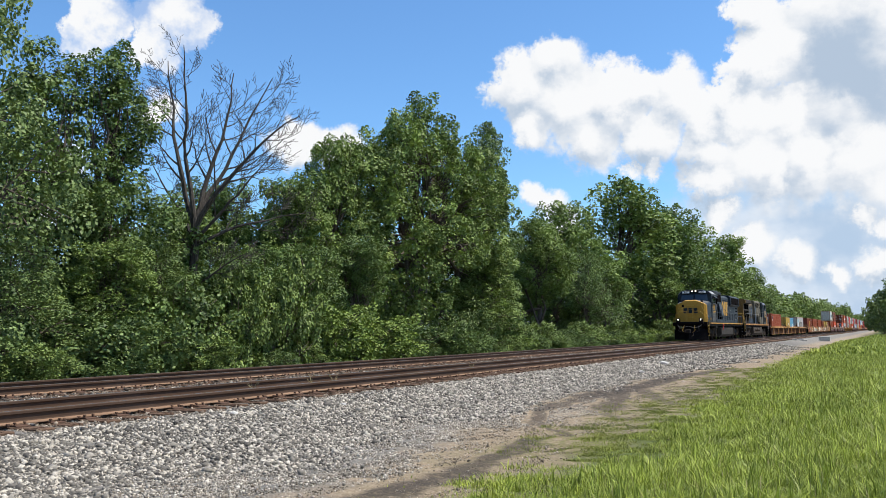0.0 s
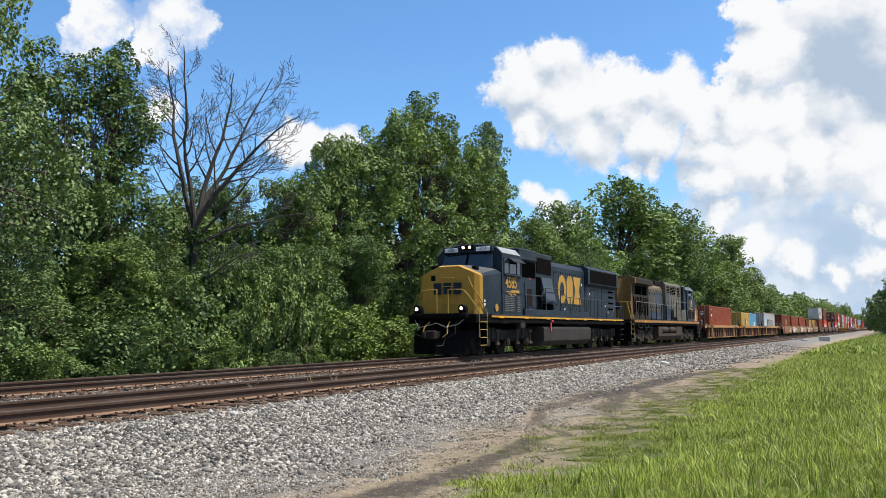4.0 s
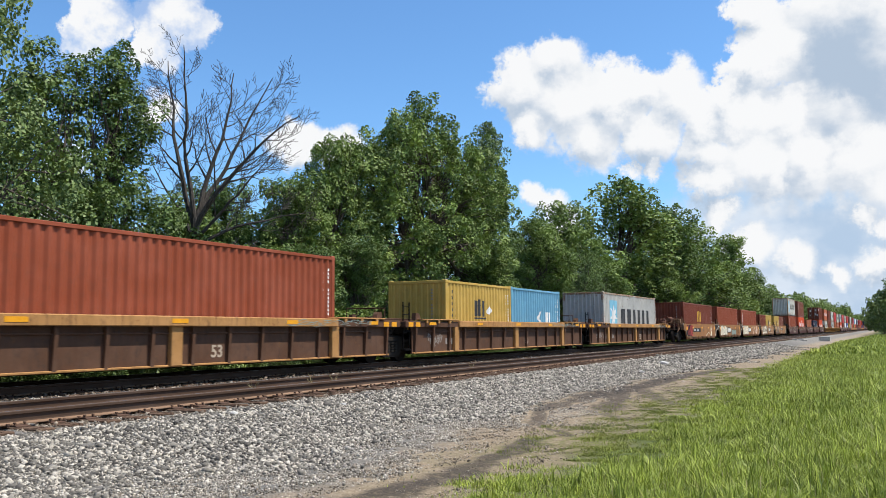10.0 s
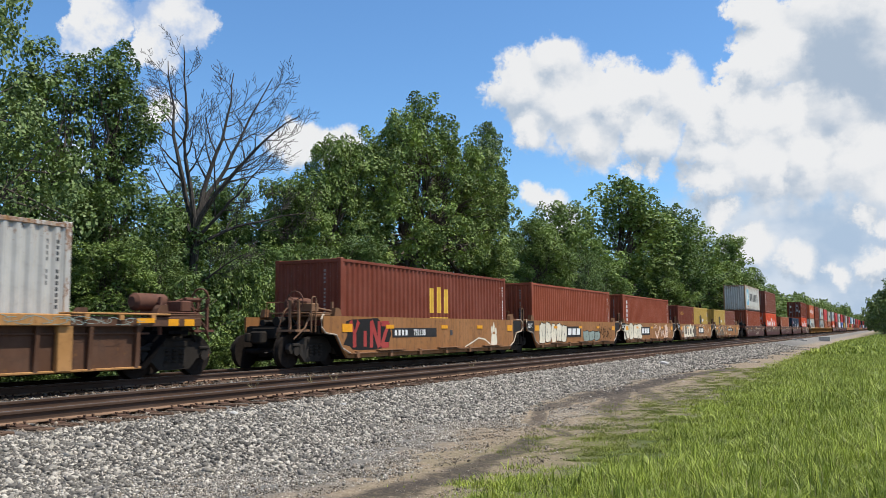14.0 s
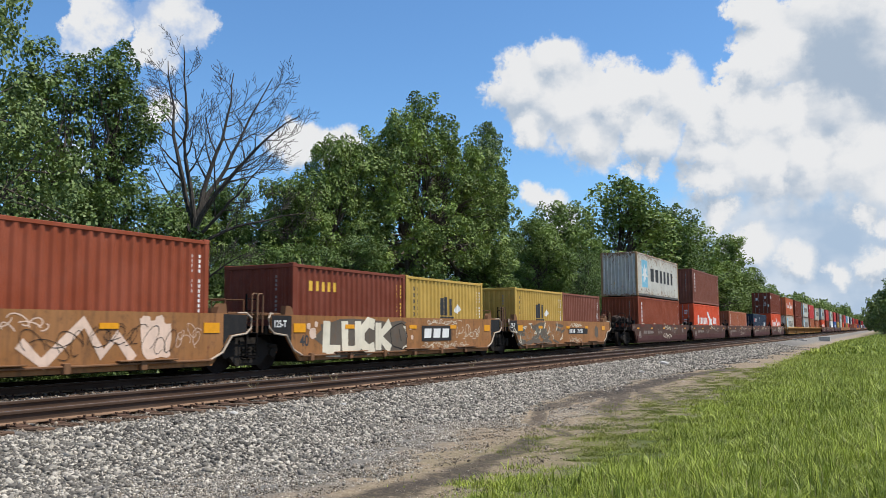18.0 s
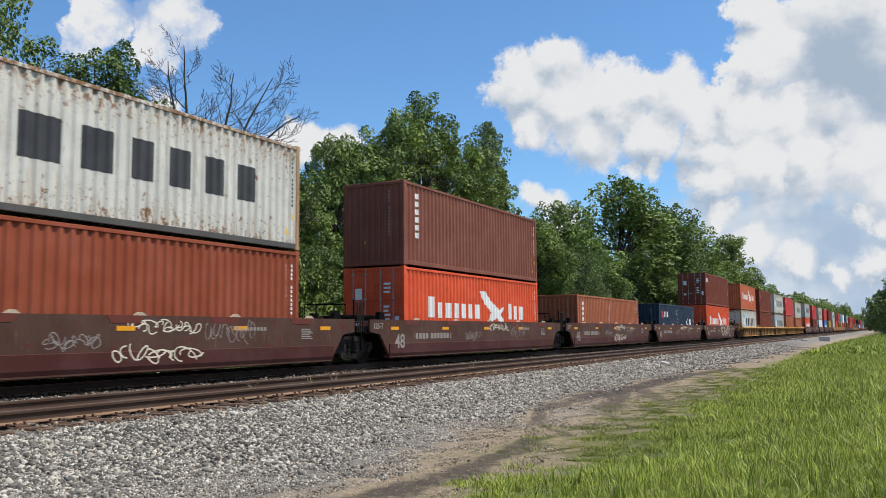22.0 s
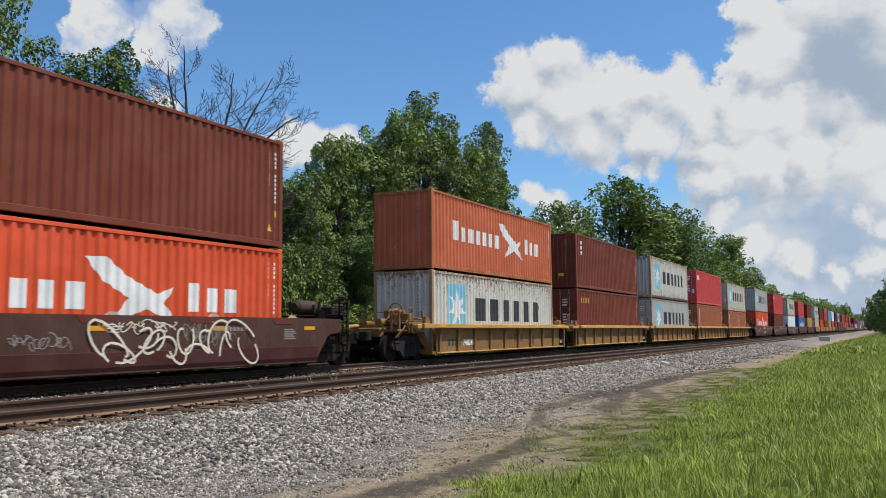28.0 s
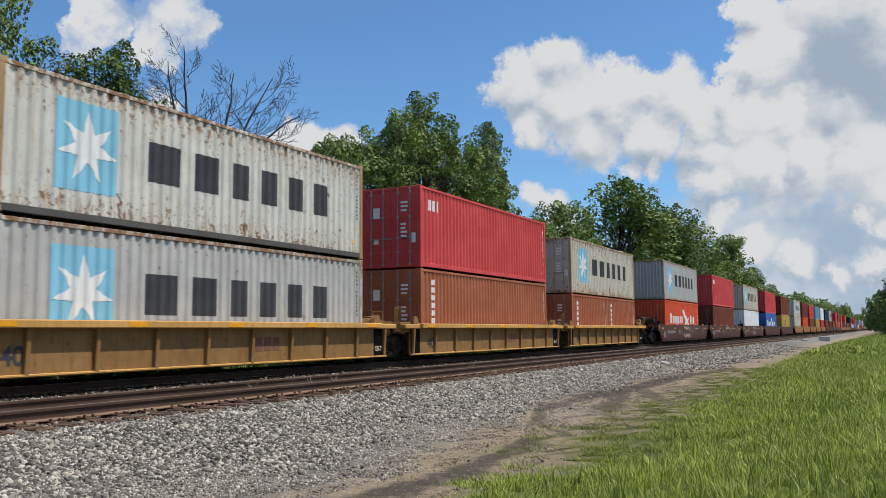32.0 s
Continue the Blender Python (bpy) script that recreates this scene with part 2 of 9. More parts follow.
def stone_material(name, a, c, warm):
    m, n, b = material(name)
    r = n.add("ShaderNodeNewGeometry").outputs["Random Per Island"]
    co = n.add("ShaderNodeTexCoord").outputs["Object"]
    ramp = n.add("ShaderNodeValToRGB", ins={0: r})
    e = ramp.color_ramp.elements
    e[0].color, e[1].color = (*a, 1), (*c, 1)
    e.new(0.5).color = (*[(p + q) * 0.42 for p, q in zip(a, c)], 1)
    e.new(0.93).color = (*warm, 1)
    f = n.noise(co, 45.0, 4.0, 0.6)
    link(n, n.mix(n.step(f, 0.35, 0.75, 0.0, 0.45), ramp.outputs[0], (0.12, 0.11, 0.10)), b, "Base Color")
    b.inputs["Roughness"].default_value = 0.9
    b.inputs["Specular IOR Level"].default_value = 0.25
    bump(n, b, f, 0.4, 0.01)
    return m


def leaf_material(name, dark, light, gloss=0.52, own=0.34):
    m, n, b = material(name)
    r = n.add("ShaderNodeNewGeometry").outputs["Random Per Island"]
    co = n.add("ShaderNodeTexCoord").outputs["Object"]
    spread = n.math("ADD", n.math("MULTIPLY", r, own), n.math("MULTIPLY", n.step(n.noise(co, 0.55, 3.0), 0.36, 0.64), (1 - own) * 0.48))
    spread = n.math("ADD", spread, n.math("MULTIPLY", n.step(n.noise(co, 1.9, 3.0), 0.38, 0.62), (1 - own) * 0.52))
    col = n.mix(spread, dark, light)
    link(n, col, b, "Base Color")
    b.inputs["Roughness"].default_value = gloss
    b.inputs["Specular IOR Level"].default_value = 0.24
    tr = n.add("ShaderNodeBsdfTranslucent", ins={"Color": n.mix(0.35, col, (0.22, 0.31, 0.035))})
    mx = n.add("ShaderNodeMixShader", ins={0: 0.12, 1: b.outputs[0], 2: tr.outputs[0]})
    out = [k for k in n.t.nodes if k.bl_idname == "ShaderNodeOutputMaterial"][0]
    n.t.links.new(mx.outputs[0], out.inputs[0])
    return m


def bark_material(name, a, c):
    m, n, b = material(name)
    co = n.add("ShaderNodeTexCoord").outputs["Object"]
    s = n.add("ShaderNodeMapping", ins={"Vector": co, "Scale": (9.0, 9.0, 1.4)}).outputs[0]
    f = n.noise(s, 2.0, 6.0, 0.65)
    link(n, n.mix(n.step(f, 0.3, 0.7), a, c), b, "Base Color")
    b.inputs["Roughness"].default_value = 0.95
    bump(n, b, f, 0.7, 0.03)
    return m


def flat(name, rgb, rough=0.6, metal=0.0, var=0.12, gloss=0.12):
    m, n, b = material(name)
    co = n.add("ShaderNodeTexCoord").outputs["Object"]
    f = n.noise(co, 7.0, 5.0, 0.65)
    link(n, n.mix(n.step(f, 0.3, 0.75, 0.0, 1.0), rgb, [c * (1 - 3 * var) for c in rgb]), b, "Base Color")
    b.inputs["Roughness"].default_value, b.inputs["Metallic"].default_value = rough, metal
    b.inputs["Specular IOR Level"].default_value = 0.5 if metal else gloss
    bump(n, b, n.noise(co, 60.0, 3.0), 0.1, 0.005)
    return m


def glass(name, rgb=(0.02, 0.025, 0.03)):
    m, n, b = material(name)
    b.inputs["Base Color"].default_value = (*rgb, 1)
    b.inputs["Roughness"].default_value = 0.06
    b.inputs["Specular IOR Level"].default_value = 0.8
    return m


def glow(name, rgb, power):
    m, n, b = material(name)
    b.inputs["Base Color"].default_value = (*rgb, 1)
    b.inputs["Emission Color"].default_value = (*rgb, 1)
    b.inputs["Emission Strength"].default_value = power
    return m


M_GROUND = ground_material()
M_STONE = stone_material("crushed_limestone", (0.050, 0.046, 0.042), (0.34, 0.315, 0.27), (0.58, 0.53, 0.45))
M_CRIB = stone_material("dusty_brown_ballast", (0.075, 0.055, 0.040), (0.26, 0.20, 0.145), (0.42, 0.36, 0.29))
# brown ballast whose tones also hold the shade below the train
M_UNDER_TRAIN = stone_material("brown_ballast_under_train_shade", (0.040, 0.029, 0.021), (0.155, 0.115, 0.082), (0.24, 0.19, 0.145))
M_CHIP = stone_material("pale_limestone_chips", (0.17, 0.15, 0.125), (0.44, 0.40, 0.34), (0.62, 0.57, 0.48))
M_GRAVEL = stone_material("tan_gravel", (0.10, 0.080, 0.058), (0.32, 0.26, 0.19), (0.52, 0.46, 0.38))
# besides dust and rust, these two colours hold the lit foot and shaded web
M_RAILFOOT = paint("dusty_lit_rail_foot", (0.205, 0.128, 0.082), 0.85, 0.4, (0.07, 0.05, 0.04), 0.2)
M_RAIL = paint("rusty_shaded_rail_steel", (0.066, 0.040, 0.027), 0.72, 0.45, (0.055, 0.038, 0.03), 0.3)
M_RAILTOP = flat("worn_rail_steel", (0.30, 0.29, 0.28), 0.35, 0.85)
M_TIE = flat("weathered_tie_timber", (0.15, 0.095, 0.065), 0.95, 0, 0.18)
M_PLATE = flat("rusted_tie_plate", (0.105, 0.062, 0.044), 0.9, 0, 0.15)
M_BARK = bark_material("grey_brown_bark", (0.055, 0.042, 0.032), (0.13, 0.105, 0.085))
M_DEADWOOD = bark_material("bare_grey_wood", (0.034, 0.028, 0.024), (0.090, 0.077, 0.065))
M_LEAF = leaf_material("maple_leaves", (0.026, 0.050, 0.012), (0.275, 0.380, 0.098))
M_LEAF_DARK = leaf_material("dark_maple_leaves", (0.018, 0.036, 0.011), (0.190, 0.285, 0.080))
M_LEAF_PALE = leaf_material("pale_green_leaves", (0.026, 0.052, 0.015), (0.205, 0.290, 0.092))
M_LEAF_BRIGHT = leaf_material("bright_scrub_leaves", (0.040, 0.074, 0.013), (0.265, 0.365, 0.074))
M_GRASS = leaf_material("grass_blades", (0.038, 0.075, 0.008), (0.48, 0.55, 0.090), 0.5, 0.70)
M_WEED = leaf_material("olive_weeds", (0.080, 0.098, 0.018), (0.27, 0.30, 0.065), 0.6)
M_DRY = leaf_material("dry_grass_stalks", (0.22, 0.19, 0.09), (0.36, 0.32, 0.18), 0.7)


# ---- mesh building ----
class Mesh:
    """Collects simple shapes into one mesh."""

    def __init__(self):
        self.v, self.f = [], []

    def raw(self, verts, faces):
        k = len(self.v)
        self.v += [tuple(p) for p in verts]
        self.f += [tuple(i + k for i in f) for f in faces]
        return self

    def box(self, x0, x1, y0, y1, z0, z1, c=0.0):
        x0, x1, y0, y1, z0, z1 = min(x0, x1), max(x0, x1), min(y0, y1), max(y0, y1), min(z0, z1), max(z0, z1)
        if c <= 0:
            return self.raw([(x, y, z) for x in (x0, x1) for y in (y0, y1) for z in (z0, z1)],
                            [(0, 1, 3, 2), (4, 6, 7, 5), (0, 4, 5, 1), (2, 3, 7, 6), (0, 2, 6, 4), (1, 5, 7, 3)])
        c = min(c, (x1 - x0) * 0.45, (y1 - y0) * 0.45, (z1 - z0) * 0.45)
        lo, hi = (x0, y0, z0), (x1, y1, z1)
        verts, idx = [], {}
        for sx in (0, 1):
            for sy in (0, 1):
                for sz in (0, 1):
                    s = (sx, sy, sz)
                    for ax in range(3):
                        p = [hi[i] - (0 if i == ax else c) if s[i] else lo[i] + (0 if i == ax else c) for i in range(3)]
                        idx[(s, ax)] = len(verts)
                        verts.append(p)
        faces = []
        for ax in range(3):
            u, w = [i for i in range(3) if i != ax]
            for s in (0, 1):
                q = []
                for a, b in ((0, 0), (1, 0), (1, 1), (0, 1)):
                    k = [0, 0, 0]
                    k[ax], k[u], k[w] = s, a, b
                    q.append(idx[(tuple(k), ax)])
                faces.append(q)
            for a in (0, 1):
                for b in (0, 1):
                    k0, k1 = [0, 0, 0], [0, 0, 0]
                    k0[u], k0[w], k1[u], k1[w] = a, b, a, b
                    k1[ax] = 1
                    k0, k1 = tuple(k0), tuple(k1)
                    faces.append([idx[(k0, u)], idx[(k1, u)], idx[(k1, w)], idx[(k0, w)]])
        for sx in (0, 1):
            for sy in (0, 1):
                for sz in (0, 1):
                    faces.append([idx[((sx, sy, sz), a)] for a in range(3)])
        return self.raw(verts, faces)

    def rod(self, a, b, r0, r1=None, n=8, caps=True):
        a, b = Vector(a), Vector(b)
        r1 = r0 if r1 is None else r1
        d = (b - a).normalized()
        u = d.orthogonal().normalized()
        w = d.cross(u)
        vs = []
        for p, r in ((a, r0), (b, r1)):
            vs += [p + (u * math.cos(2 * math.pi * i / n) + w * math.sin(2 * math.pi * i / n)) * r for i in range(n)]
        fs = [(i, (i + 1) % n, n + (i + 1) % n, n + i) for i in range(n)]
        if caps:
            fs += [tuple(range(n - 1, -1, -1)), tuple(range(n, 2 * n))]
        return self.raw(vs, fs)

    def tube(self, pts, r, n=6):
        pts = [Vector(p) for p in pts]
        rings = []
        for i, p in enumerate(pts):
            d = (pts[min(i + 1, len(pts) - 1)] - pts[max(i - 1, 0)]).normalized()
            u = d.cross(Vector((0, 0, 1)))
            u = u.normalized() if u.length > 0.05 else d.orthogonal().normalized()
            w = d.cross(u)
            rr = r[i] if isinstance(r, (list, tuple)) else r
            rings.append([p + (u * math.cos(2 * math.pi * k / n) + w * math.sin(2 * math.pi * k / n)) * rr for k in range(n)])
        vs = [v for ring in rings for v in ring]
        fs = []
        for i in range(len(pts) - 1):
            fs += [(i * n + k, i * n + (k + 1) % n, (i + 1) * n + (k + 1) % n, (i + 1) * n + k) for k in range(n)]
        fs += [tuple(range(n - 1, -1, -1)), tuple(range((len(pts) - 1) * n, len(pts) * n))]
        return self.raw(vs, fs)

    def prism(self, profile, axis, a, b):
        """A closed outline pulled along an axis from a to b; the outline's two numbers are the other axes in order."""
        put = {"x": lambda p, t: (t, p[0], p[1]), "y": lambda p, t: (p[0], t, p[1]), "z": lambda p, t: (p[0], p[1], t)}[axis]
        n = len(profile)
        vs = [put(p, a) for p in profile] + [put(p, b) for p in profile]
        fs = [(i, (i + 1) % n, n + (i + 1) % n, n + i) for i in range(n)] + [tuple(range(n - 1, -1, -1)), tuple(range(n, 2 * n))]
        return self.raw(vs, fs)

    def data(self, name, mat, smooth=False):
        me = bpy.data.meshes.new(name)
        me.from_pydata(self.v, [], self.f)
        bm = bmesh.new()
        bm.from_mesh(me)
        bmesh.ops.recalc_face_normals(bm, faces=bm.faces)
        bm.to_mesh(me)
        bm.free()
        me.materials.append(mat)
        if smooth:
            me.shade_smooth()
            me.set_sharp_from_angle(angle=radians(40))
        return me


def part(name, mesh, mat, parent, label="", smooth=False):
    """Links a mesh (or mesh data) as one object under a thing or a part."""
    me = mesh if isinstance(mesh, bpy.types.Mesh) else mesh.data(name, mat, smooth)
    ob = new(name, me)
    ob.parent = parent
    return tagged(ob, label)


def thing(name, label, category, group="", kind=""):
    return tagged(new(name), label, category, group, kind)


def mesh_from_arrays(name, verts, faces, mat, smooth=False):
    me = bpy.data.meshes.new(name)
    k = faces.shape[1]
    me.vertices.add(len(verts))
    me.vertices.foreach_set("co", verts.astype(np.float32).ravel())
    me.loops.add(faces.size)
    me.loops.foreach_set("vertex_index", faces.astype(np.int32).ravel())
    me.polygons.add(len(faces))
    me.polygons.foreach_set("loop_start", np.arange(0, faces.size, k, dtype=np.int32))
    me.update(calc_edges=True)
    me.validate()
    me.materials.append(mat)
    if smooth:
        me.shade_smooth()
    return me


# ---- ground ----
def ground_height(x):
    xs = [-2500, -60, -24, -19.2, -17.6, -16.75, -14.0, -13.0, -12.1, -9.65, -8.9, -7.1, -5.0, -3.0, 30, 2500]
    zs = [-0.9, -0.9, -0.75, -0.6, -0.24, -0.215, -0.215, -0.23, -0.213, -0.225, -0.27, -0.60, -0.68, -0.70, -0.8, -0.9]
    return np.interp(x, xs, zs)


def build_ground():
    xs = np.concatenate([[-2500, -600, -150, -60, -40, -30], np.arange(-26, -19, 1.0), np.arange(-19, -3, 0.16), np.arange(-3, 4, 0.5), [6, 10, 20, 40, 120, 600, 2500]])
    ys = np.concatenate([[-2500, -500, -100, -40, -10, 0], np.arange(3, 40, 0.3), np.arange(40, 120, 2.0), np.arange(120, 400, 20), [400, 600, 1000, 1800, 3000, 4800]])
    gx, gy = np.meshgrid(xs, ys)
    rng = np.random.default_rng(3)
    gz = ground_height(gx)
    rough = (np.abs(gx + 7.5) < 9) & (gy > 2) & (gy < 60)
    gz = gz + rough * rng.normal(0, 0.010, gz.shape)
    nx, ny = len(xs), len(ys)
    v = np.stack([gx.ravel(), gy.ravel(), gz.ravel()], 1)
    i = (np.arange(ny - 1)[:, None] * nx + np.arange(nx - 1)[None]).ravel()
    f = np.stack([i, i + 1, i + nx + 1, i + nx], 1)
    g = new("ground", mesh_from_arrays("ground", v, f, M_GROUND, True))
    tagged(g, "railway embankment with grey ballast, tan dirt verge and grass", "ground", kind="structure")


build_ground()


# ---- tracks ----
RAIL_OUTLINE = [(-0.076, -0.170), (0.076, -0.170), (0.076, -0.158), (0.016, -0.140), (0.010, -0.125), (0.010, -0.052), (0.036, -0.040),
                (0.037, -0.010), (0.030, -0.001), (-0.030, -0.001), (-0.037, -0.010), (-0.036, -0.040), (-0.010, -0.052), (-0.010, -0.125), (-0.016, -0.140), (-0.076, -0.158)]
TIE_STEP = 0.52


def tie_mesh(seed):
    r = random.Random(seed)
    m = Mesh()
    m.box(-1.30 + r.uniform(-0.05, 0.05), 1.30 + r.uniform(-0.06, 0.08), -0.115, 0.115, -0.42, -0.19, 0.012)
    for _ in range(4):
        y = r.uniform(-0.10, 0.10)
        m.box(r.uniform(0.85, 1.0), r.uniform(1.25, 1.31), y - 0.008, y + 0.008, -0.19, -0.186)
    return m.data("tie", M_TIE)


def plate_mesh():
    m = Mesh()
    m.prism([(-0.18, -0.19), (0.18, -0.19), (0.18, -0.182), (0.085, -0.170), (-0.085, -0.170), (-0.18, -0.182)], "y", -0.10, 0.10)
    for x in (-0.10, 0.10):
        for y in (-0.07, 0.07):
            m.box(x - 0.011, x + 0.011, y - 0.011, y + 0.011, -0.185, -0.148)
            m.box(x - 0.024 * (1 if x > 0 else 0.4), x + 0.024 * (0.4 if x > 0 else 1), y - 0.017, y + 0.017, -0.150, -0.134, 0.005)
    return m.data("tie_plate", M_PLATE)


def anchor_mesh():
    m = Mesh()
    m.box(-0.085, 0.085, -0.016, 0.016, -0.19, -0.168)
    m.box(0.055, 0.09, -0.02, 0.02, -0.175, -0.145, 0.005)
    m.box(-0.09, -0.055, -0.02, 0.02, -0.175, -0.145, 0.005)
    return m.data("rail_anchor", M_PLATE)


def build_track(cx, label, ties_alone):
    tr = thing("railway_track", label, "railway track", "double track main line", "structure")
    tr.matrix_world = pose(cx, 0, 0)
    for sx in (-0.753, 0.753):
        m = Mesh().prism([(p[0] + sx, p[1]) for p in RAIL_OUTLINE[3:15]], "y", -60, 2600)
        rail = part("rail", m, M_RAIL, tr, "rust-brown steel rail with a worn bright top")
        part("rail_foot", Mesh().prism([(p[0] + sx, p[1]) for p in (*RAIL_OUTLINE[:4], RAIL_OUTLINE[14], RAIL_OUTLINE[15])], "y", -60, 2600), M_RAILFOOT, rail)
        part("running_band", Mesh().box(sx - 0.026, sx + 0.026, -60, 2600, -0.004, 0.0005), M_RAILTOP, rail)
    ties = [tie_mesh(i) for i in range(5)]
    plate, anchor = plate_mesh(), anchor_mesh()
    r = random.Random(int(-cx * 10))
    y = 2.0
    count = 0
    while count < ties_alone:
        t = part("tie", ties[r.randrange(5)], None, tr)
        t.matrix_basis = pose(r.uniform(-0.03, 0.03), y, r.uniform(-0.008, 0.004), 0, 0, r.uniform(-0.9, 0.9))
        for sx in (-0.753, 0.753):
            p = part("tie_plate", plate, None, t)
            p.matrix_basis = pose(sx, 0, 0.0015)
            if sx > 0 and count < 90:
                a = part("rail_anchor", anchor, None, t)
                a.matrix_basis = pose(sx, 0.15 if count % 2 else -0.15, 0.0)
        y += TIE_STEP + r.uniform(-0.02, 0.02)
        count += 1
    far = Mesh()
    while y < 330:
        far.box(-1.30, 1.30, y - 0.115, y + 0.115, -0.40, -0.19)
        y += TIE_STEP
    b = part("tie_row", far, M_TIE, tr)
    tagged(b, kind="stuff")
    return tr


build_track(NEAR_TRACK, "railway track of rusty rails on weathered timber ties in grey ballast", 110)
build_track(FAR_TRACK, "farther railway track that carries the freight train", 90)


# ---- ballast stones, gravel, grass ----
def scatter_stones(name, label, mat, n, place, size, seed):
    rng = np.random.default_rng(seed)
    base = np.array([(1, 0, 0), (-1, 0, 0), (0, 1, 0), (0, -1, 0), (0, 0, 1), (0, 0, -1)], float)
    tri = np.array([(0, 2, 4), (2, 1, 4), (1, 3, 4), (3, 0, 4), (2, 0, 5), (1, 2, 5), (3, 1, 5), (0, 3, 5)])
    x, y, z = place(rng, n)
    s = size * np.exp(rng.normal(0, 0.32, n)) * 0.5
    v = base[None] * rng.uniform(0.62, 1.25, (n, 6, 1)) + rng.normal(0, 0.22, (n, 6, 3))
    q = rng.normal(size=(n, 4))
    q /= np.linalg.norm(q, axis=1)[:, None]
    a, b, c, d = q.T
    rot = np.stack([1 - 2 * (c * c + d * d), 2 * (b * c - a * d), 2 * (b * d + a * c), 2 * (b * c + a * d), 1 - 2 * (b * b + d * d), 2 * (c * d - a * b),
                    2 * (b * d - a * c), 2 * (c * d + a * b), 1 - 2 * (b * b + c * c)], 1).reshape(n, 3, 3)
    v = np.einsum("nij,nkj->nki", rot, v) * s[:, None, None]
    v[:, :, 2] *= 0.8
    v += np.stack([x, y, z + s * 0.35], 1)[:, None]
    f = (tri[None] + 6 * np.arange(n)[:, None, None]).reshape(-1, 3)
    ob = new(name, mesh_from_arrays(name, v.reshape(-1, 3), f, mat))
    return tagged(ob, label, "gravel", kind="stuff")


def on_cinders(x, y):
    hit = np.zeros(len(x), bool)
    for (ax, ay), (bx, by), wide, strength in CINDER_TRACKS:
        dx, dy = bx - ax, by - ay
        t = np.clip(((x - ax) * dx + (y - ay) * dy) / (dx * dx + dy * dy), 0, 1)
        hit |= np.hypot(x - ax - t * dx, (y - ay - t * dy)) < wide * 1.25
    return hit


def on_bed(x0, x1, y0, y1, power, ragged=0.0):
    def place(rng, n):
        y = y0 + (y1 - y0) * rng.random(n) ** power
        x = rng.uniform(x0, x1, n)
        if ragged:
            x = x + (x - x0) / (x1 - x0) * (ragged * np.abs(rng.normal(0, 0.9, n)) + 0.45 * np.sin(y * 0.9) + 0.25 * np.sin(y * 2.3 + 1))
            clear = on_cinders(x, y)
            x = np.where(clear & (rng.random(n) < 0.90), x - 2.4, x)
        ties = (np.abs(x - NEAR_TRACK) < 1.28)
        z = ground_height(x) + np.where(ties, -0.01, 0.0)
        return x, y, z
    return place


scatter_stones("ballast_stones", "crushed grey limestone ballast stones beside the rails", M_STONE, 100000, on_bed(-9.32, -7.0, 5.0, 34.0, 1.3, 0.30), 0.044, 11)
scatter_stones("ballast_stones", "crushed grey limestone ballast stones farther along the rails", M_STONE, 20000, on_bed(-9.32, -6.6, 32.0, 80.0, 1.2, 0.3), 0.075, 12)
scatter_stones("ballast_stones", "grey ballast stones between the two tracks", M_STONE, 10000, on_bed(-13.9, -12.2, 7.0, 60.0, 1.3), 0.05, 13)
scatter_stones("ballast_stones", "brown ballast stones of the farther track, darkened for shade under the train", M_UNDER_TRAIN, 18000, on_bed(-17.2, -13.9, 7.0, 70.0, 1.3), 0.055, 18)
scatter_stones("ballast_stones", "dusty brown ballast stones between the ties", M_CRIB, 26000, on_bed(-12.3, -9.15, 7.0, 34.0, 1.3), 0.045, 16)
scatter_stones("ballast_chips", "pale limestone chips at the foot of the ballast slope", M_CHIP, 34000, on_bed(-7.5, -5.7, 5.0, 20.0, 1.5, 0.25), 0.024, 17)
scatter_stones("verge_gravel", "small tan gravel on the dirt verge", M_GRAVEL, 52000, on_bed(-7.2, -4.0, 5.0, 26.0, 1.6, 0.2), 0.016, 14)
scatter_stones("verge_gravel", "loose grey stones strewn over the dirt verge", M_GRAVEL, 1500, on_bed(-6.9, -5.0, 5.0, 30.0, 1.3, 0.3), 0.034, 15)


def pale_boulders():
    for x, y, s in ((-8.05, 34.6, 0.20), (-7.6, 29.4, 0.11), (-8.6, 12.6, 0.07), (-8.9, 10.1, 0.07)):
        r = random.Random(int(y * 10))
        bm = bmesh.new()
        bmesh.ops.create_icosphere(bm, subdivisions=2, radius=s)
        for v in bm.verts:
            v.co *= r.uniform(0.8, 1.12)
            v.co.z *= 0.5
        me = bpy.data.meshes.new("limestone_lump")
        bm.to_mesh(me)
        bm.free()
        me.materials.append(M_PALE)
        ob = new("limestone_lump", me)
        ob.matrix_world = pose(x, y, float(ground_height(x)) + s * 0.25, 0, 0, r.uniform(0, 90))
        tagged(ob, "pale limestone lump lying on the ballast slope", "rock", "pale rocks on the ballast")


M_PALE = flat("pale_limestone", (0.46, 0.45, 0.43), 0.9, 0, 0.1)
pale_boulders()


def grass_edge(y):
    return np.interp(y, [5, 7.6, 8.6, 9.5, 10.2, 11.2, 12.1, 15.1, 19.5, 24.4, 39.4, 68, 120, 200], [-3.8, -3.85, -4.05, -3.9, -3.45, -3.15, -3.1, -3.55, -3.65, -3.85, -4.8, -5.15, -5.4, -3.4])


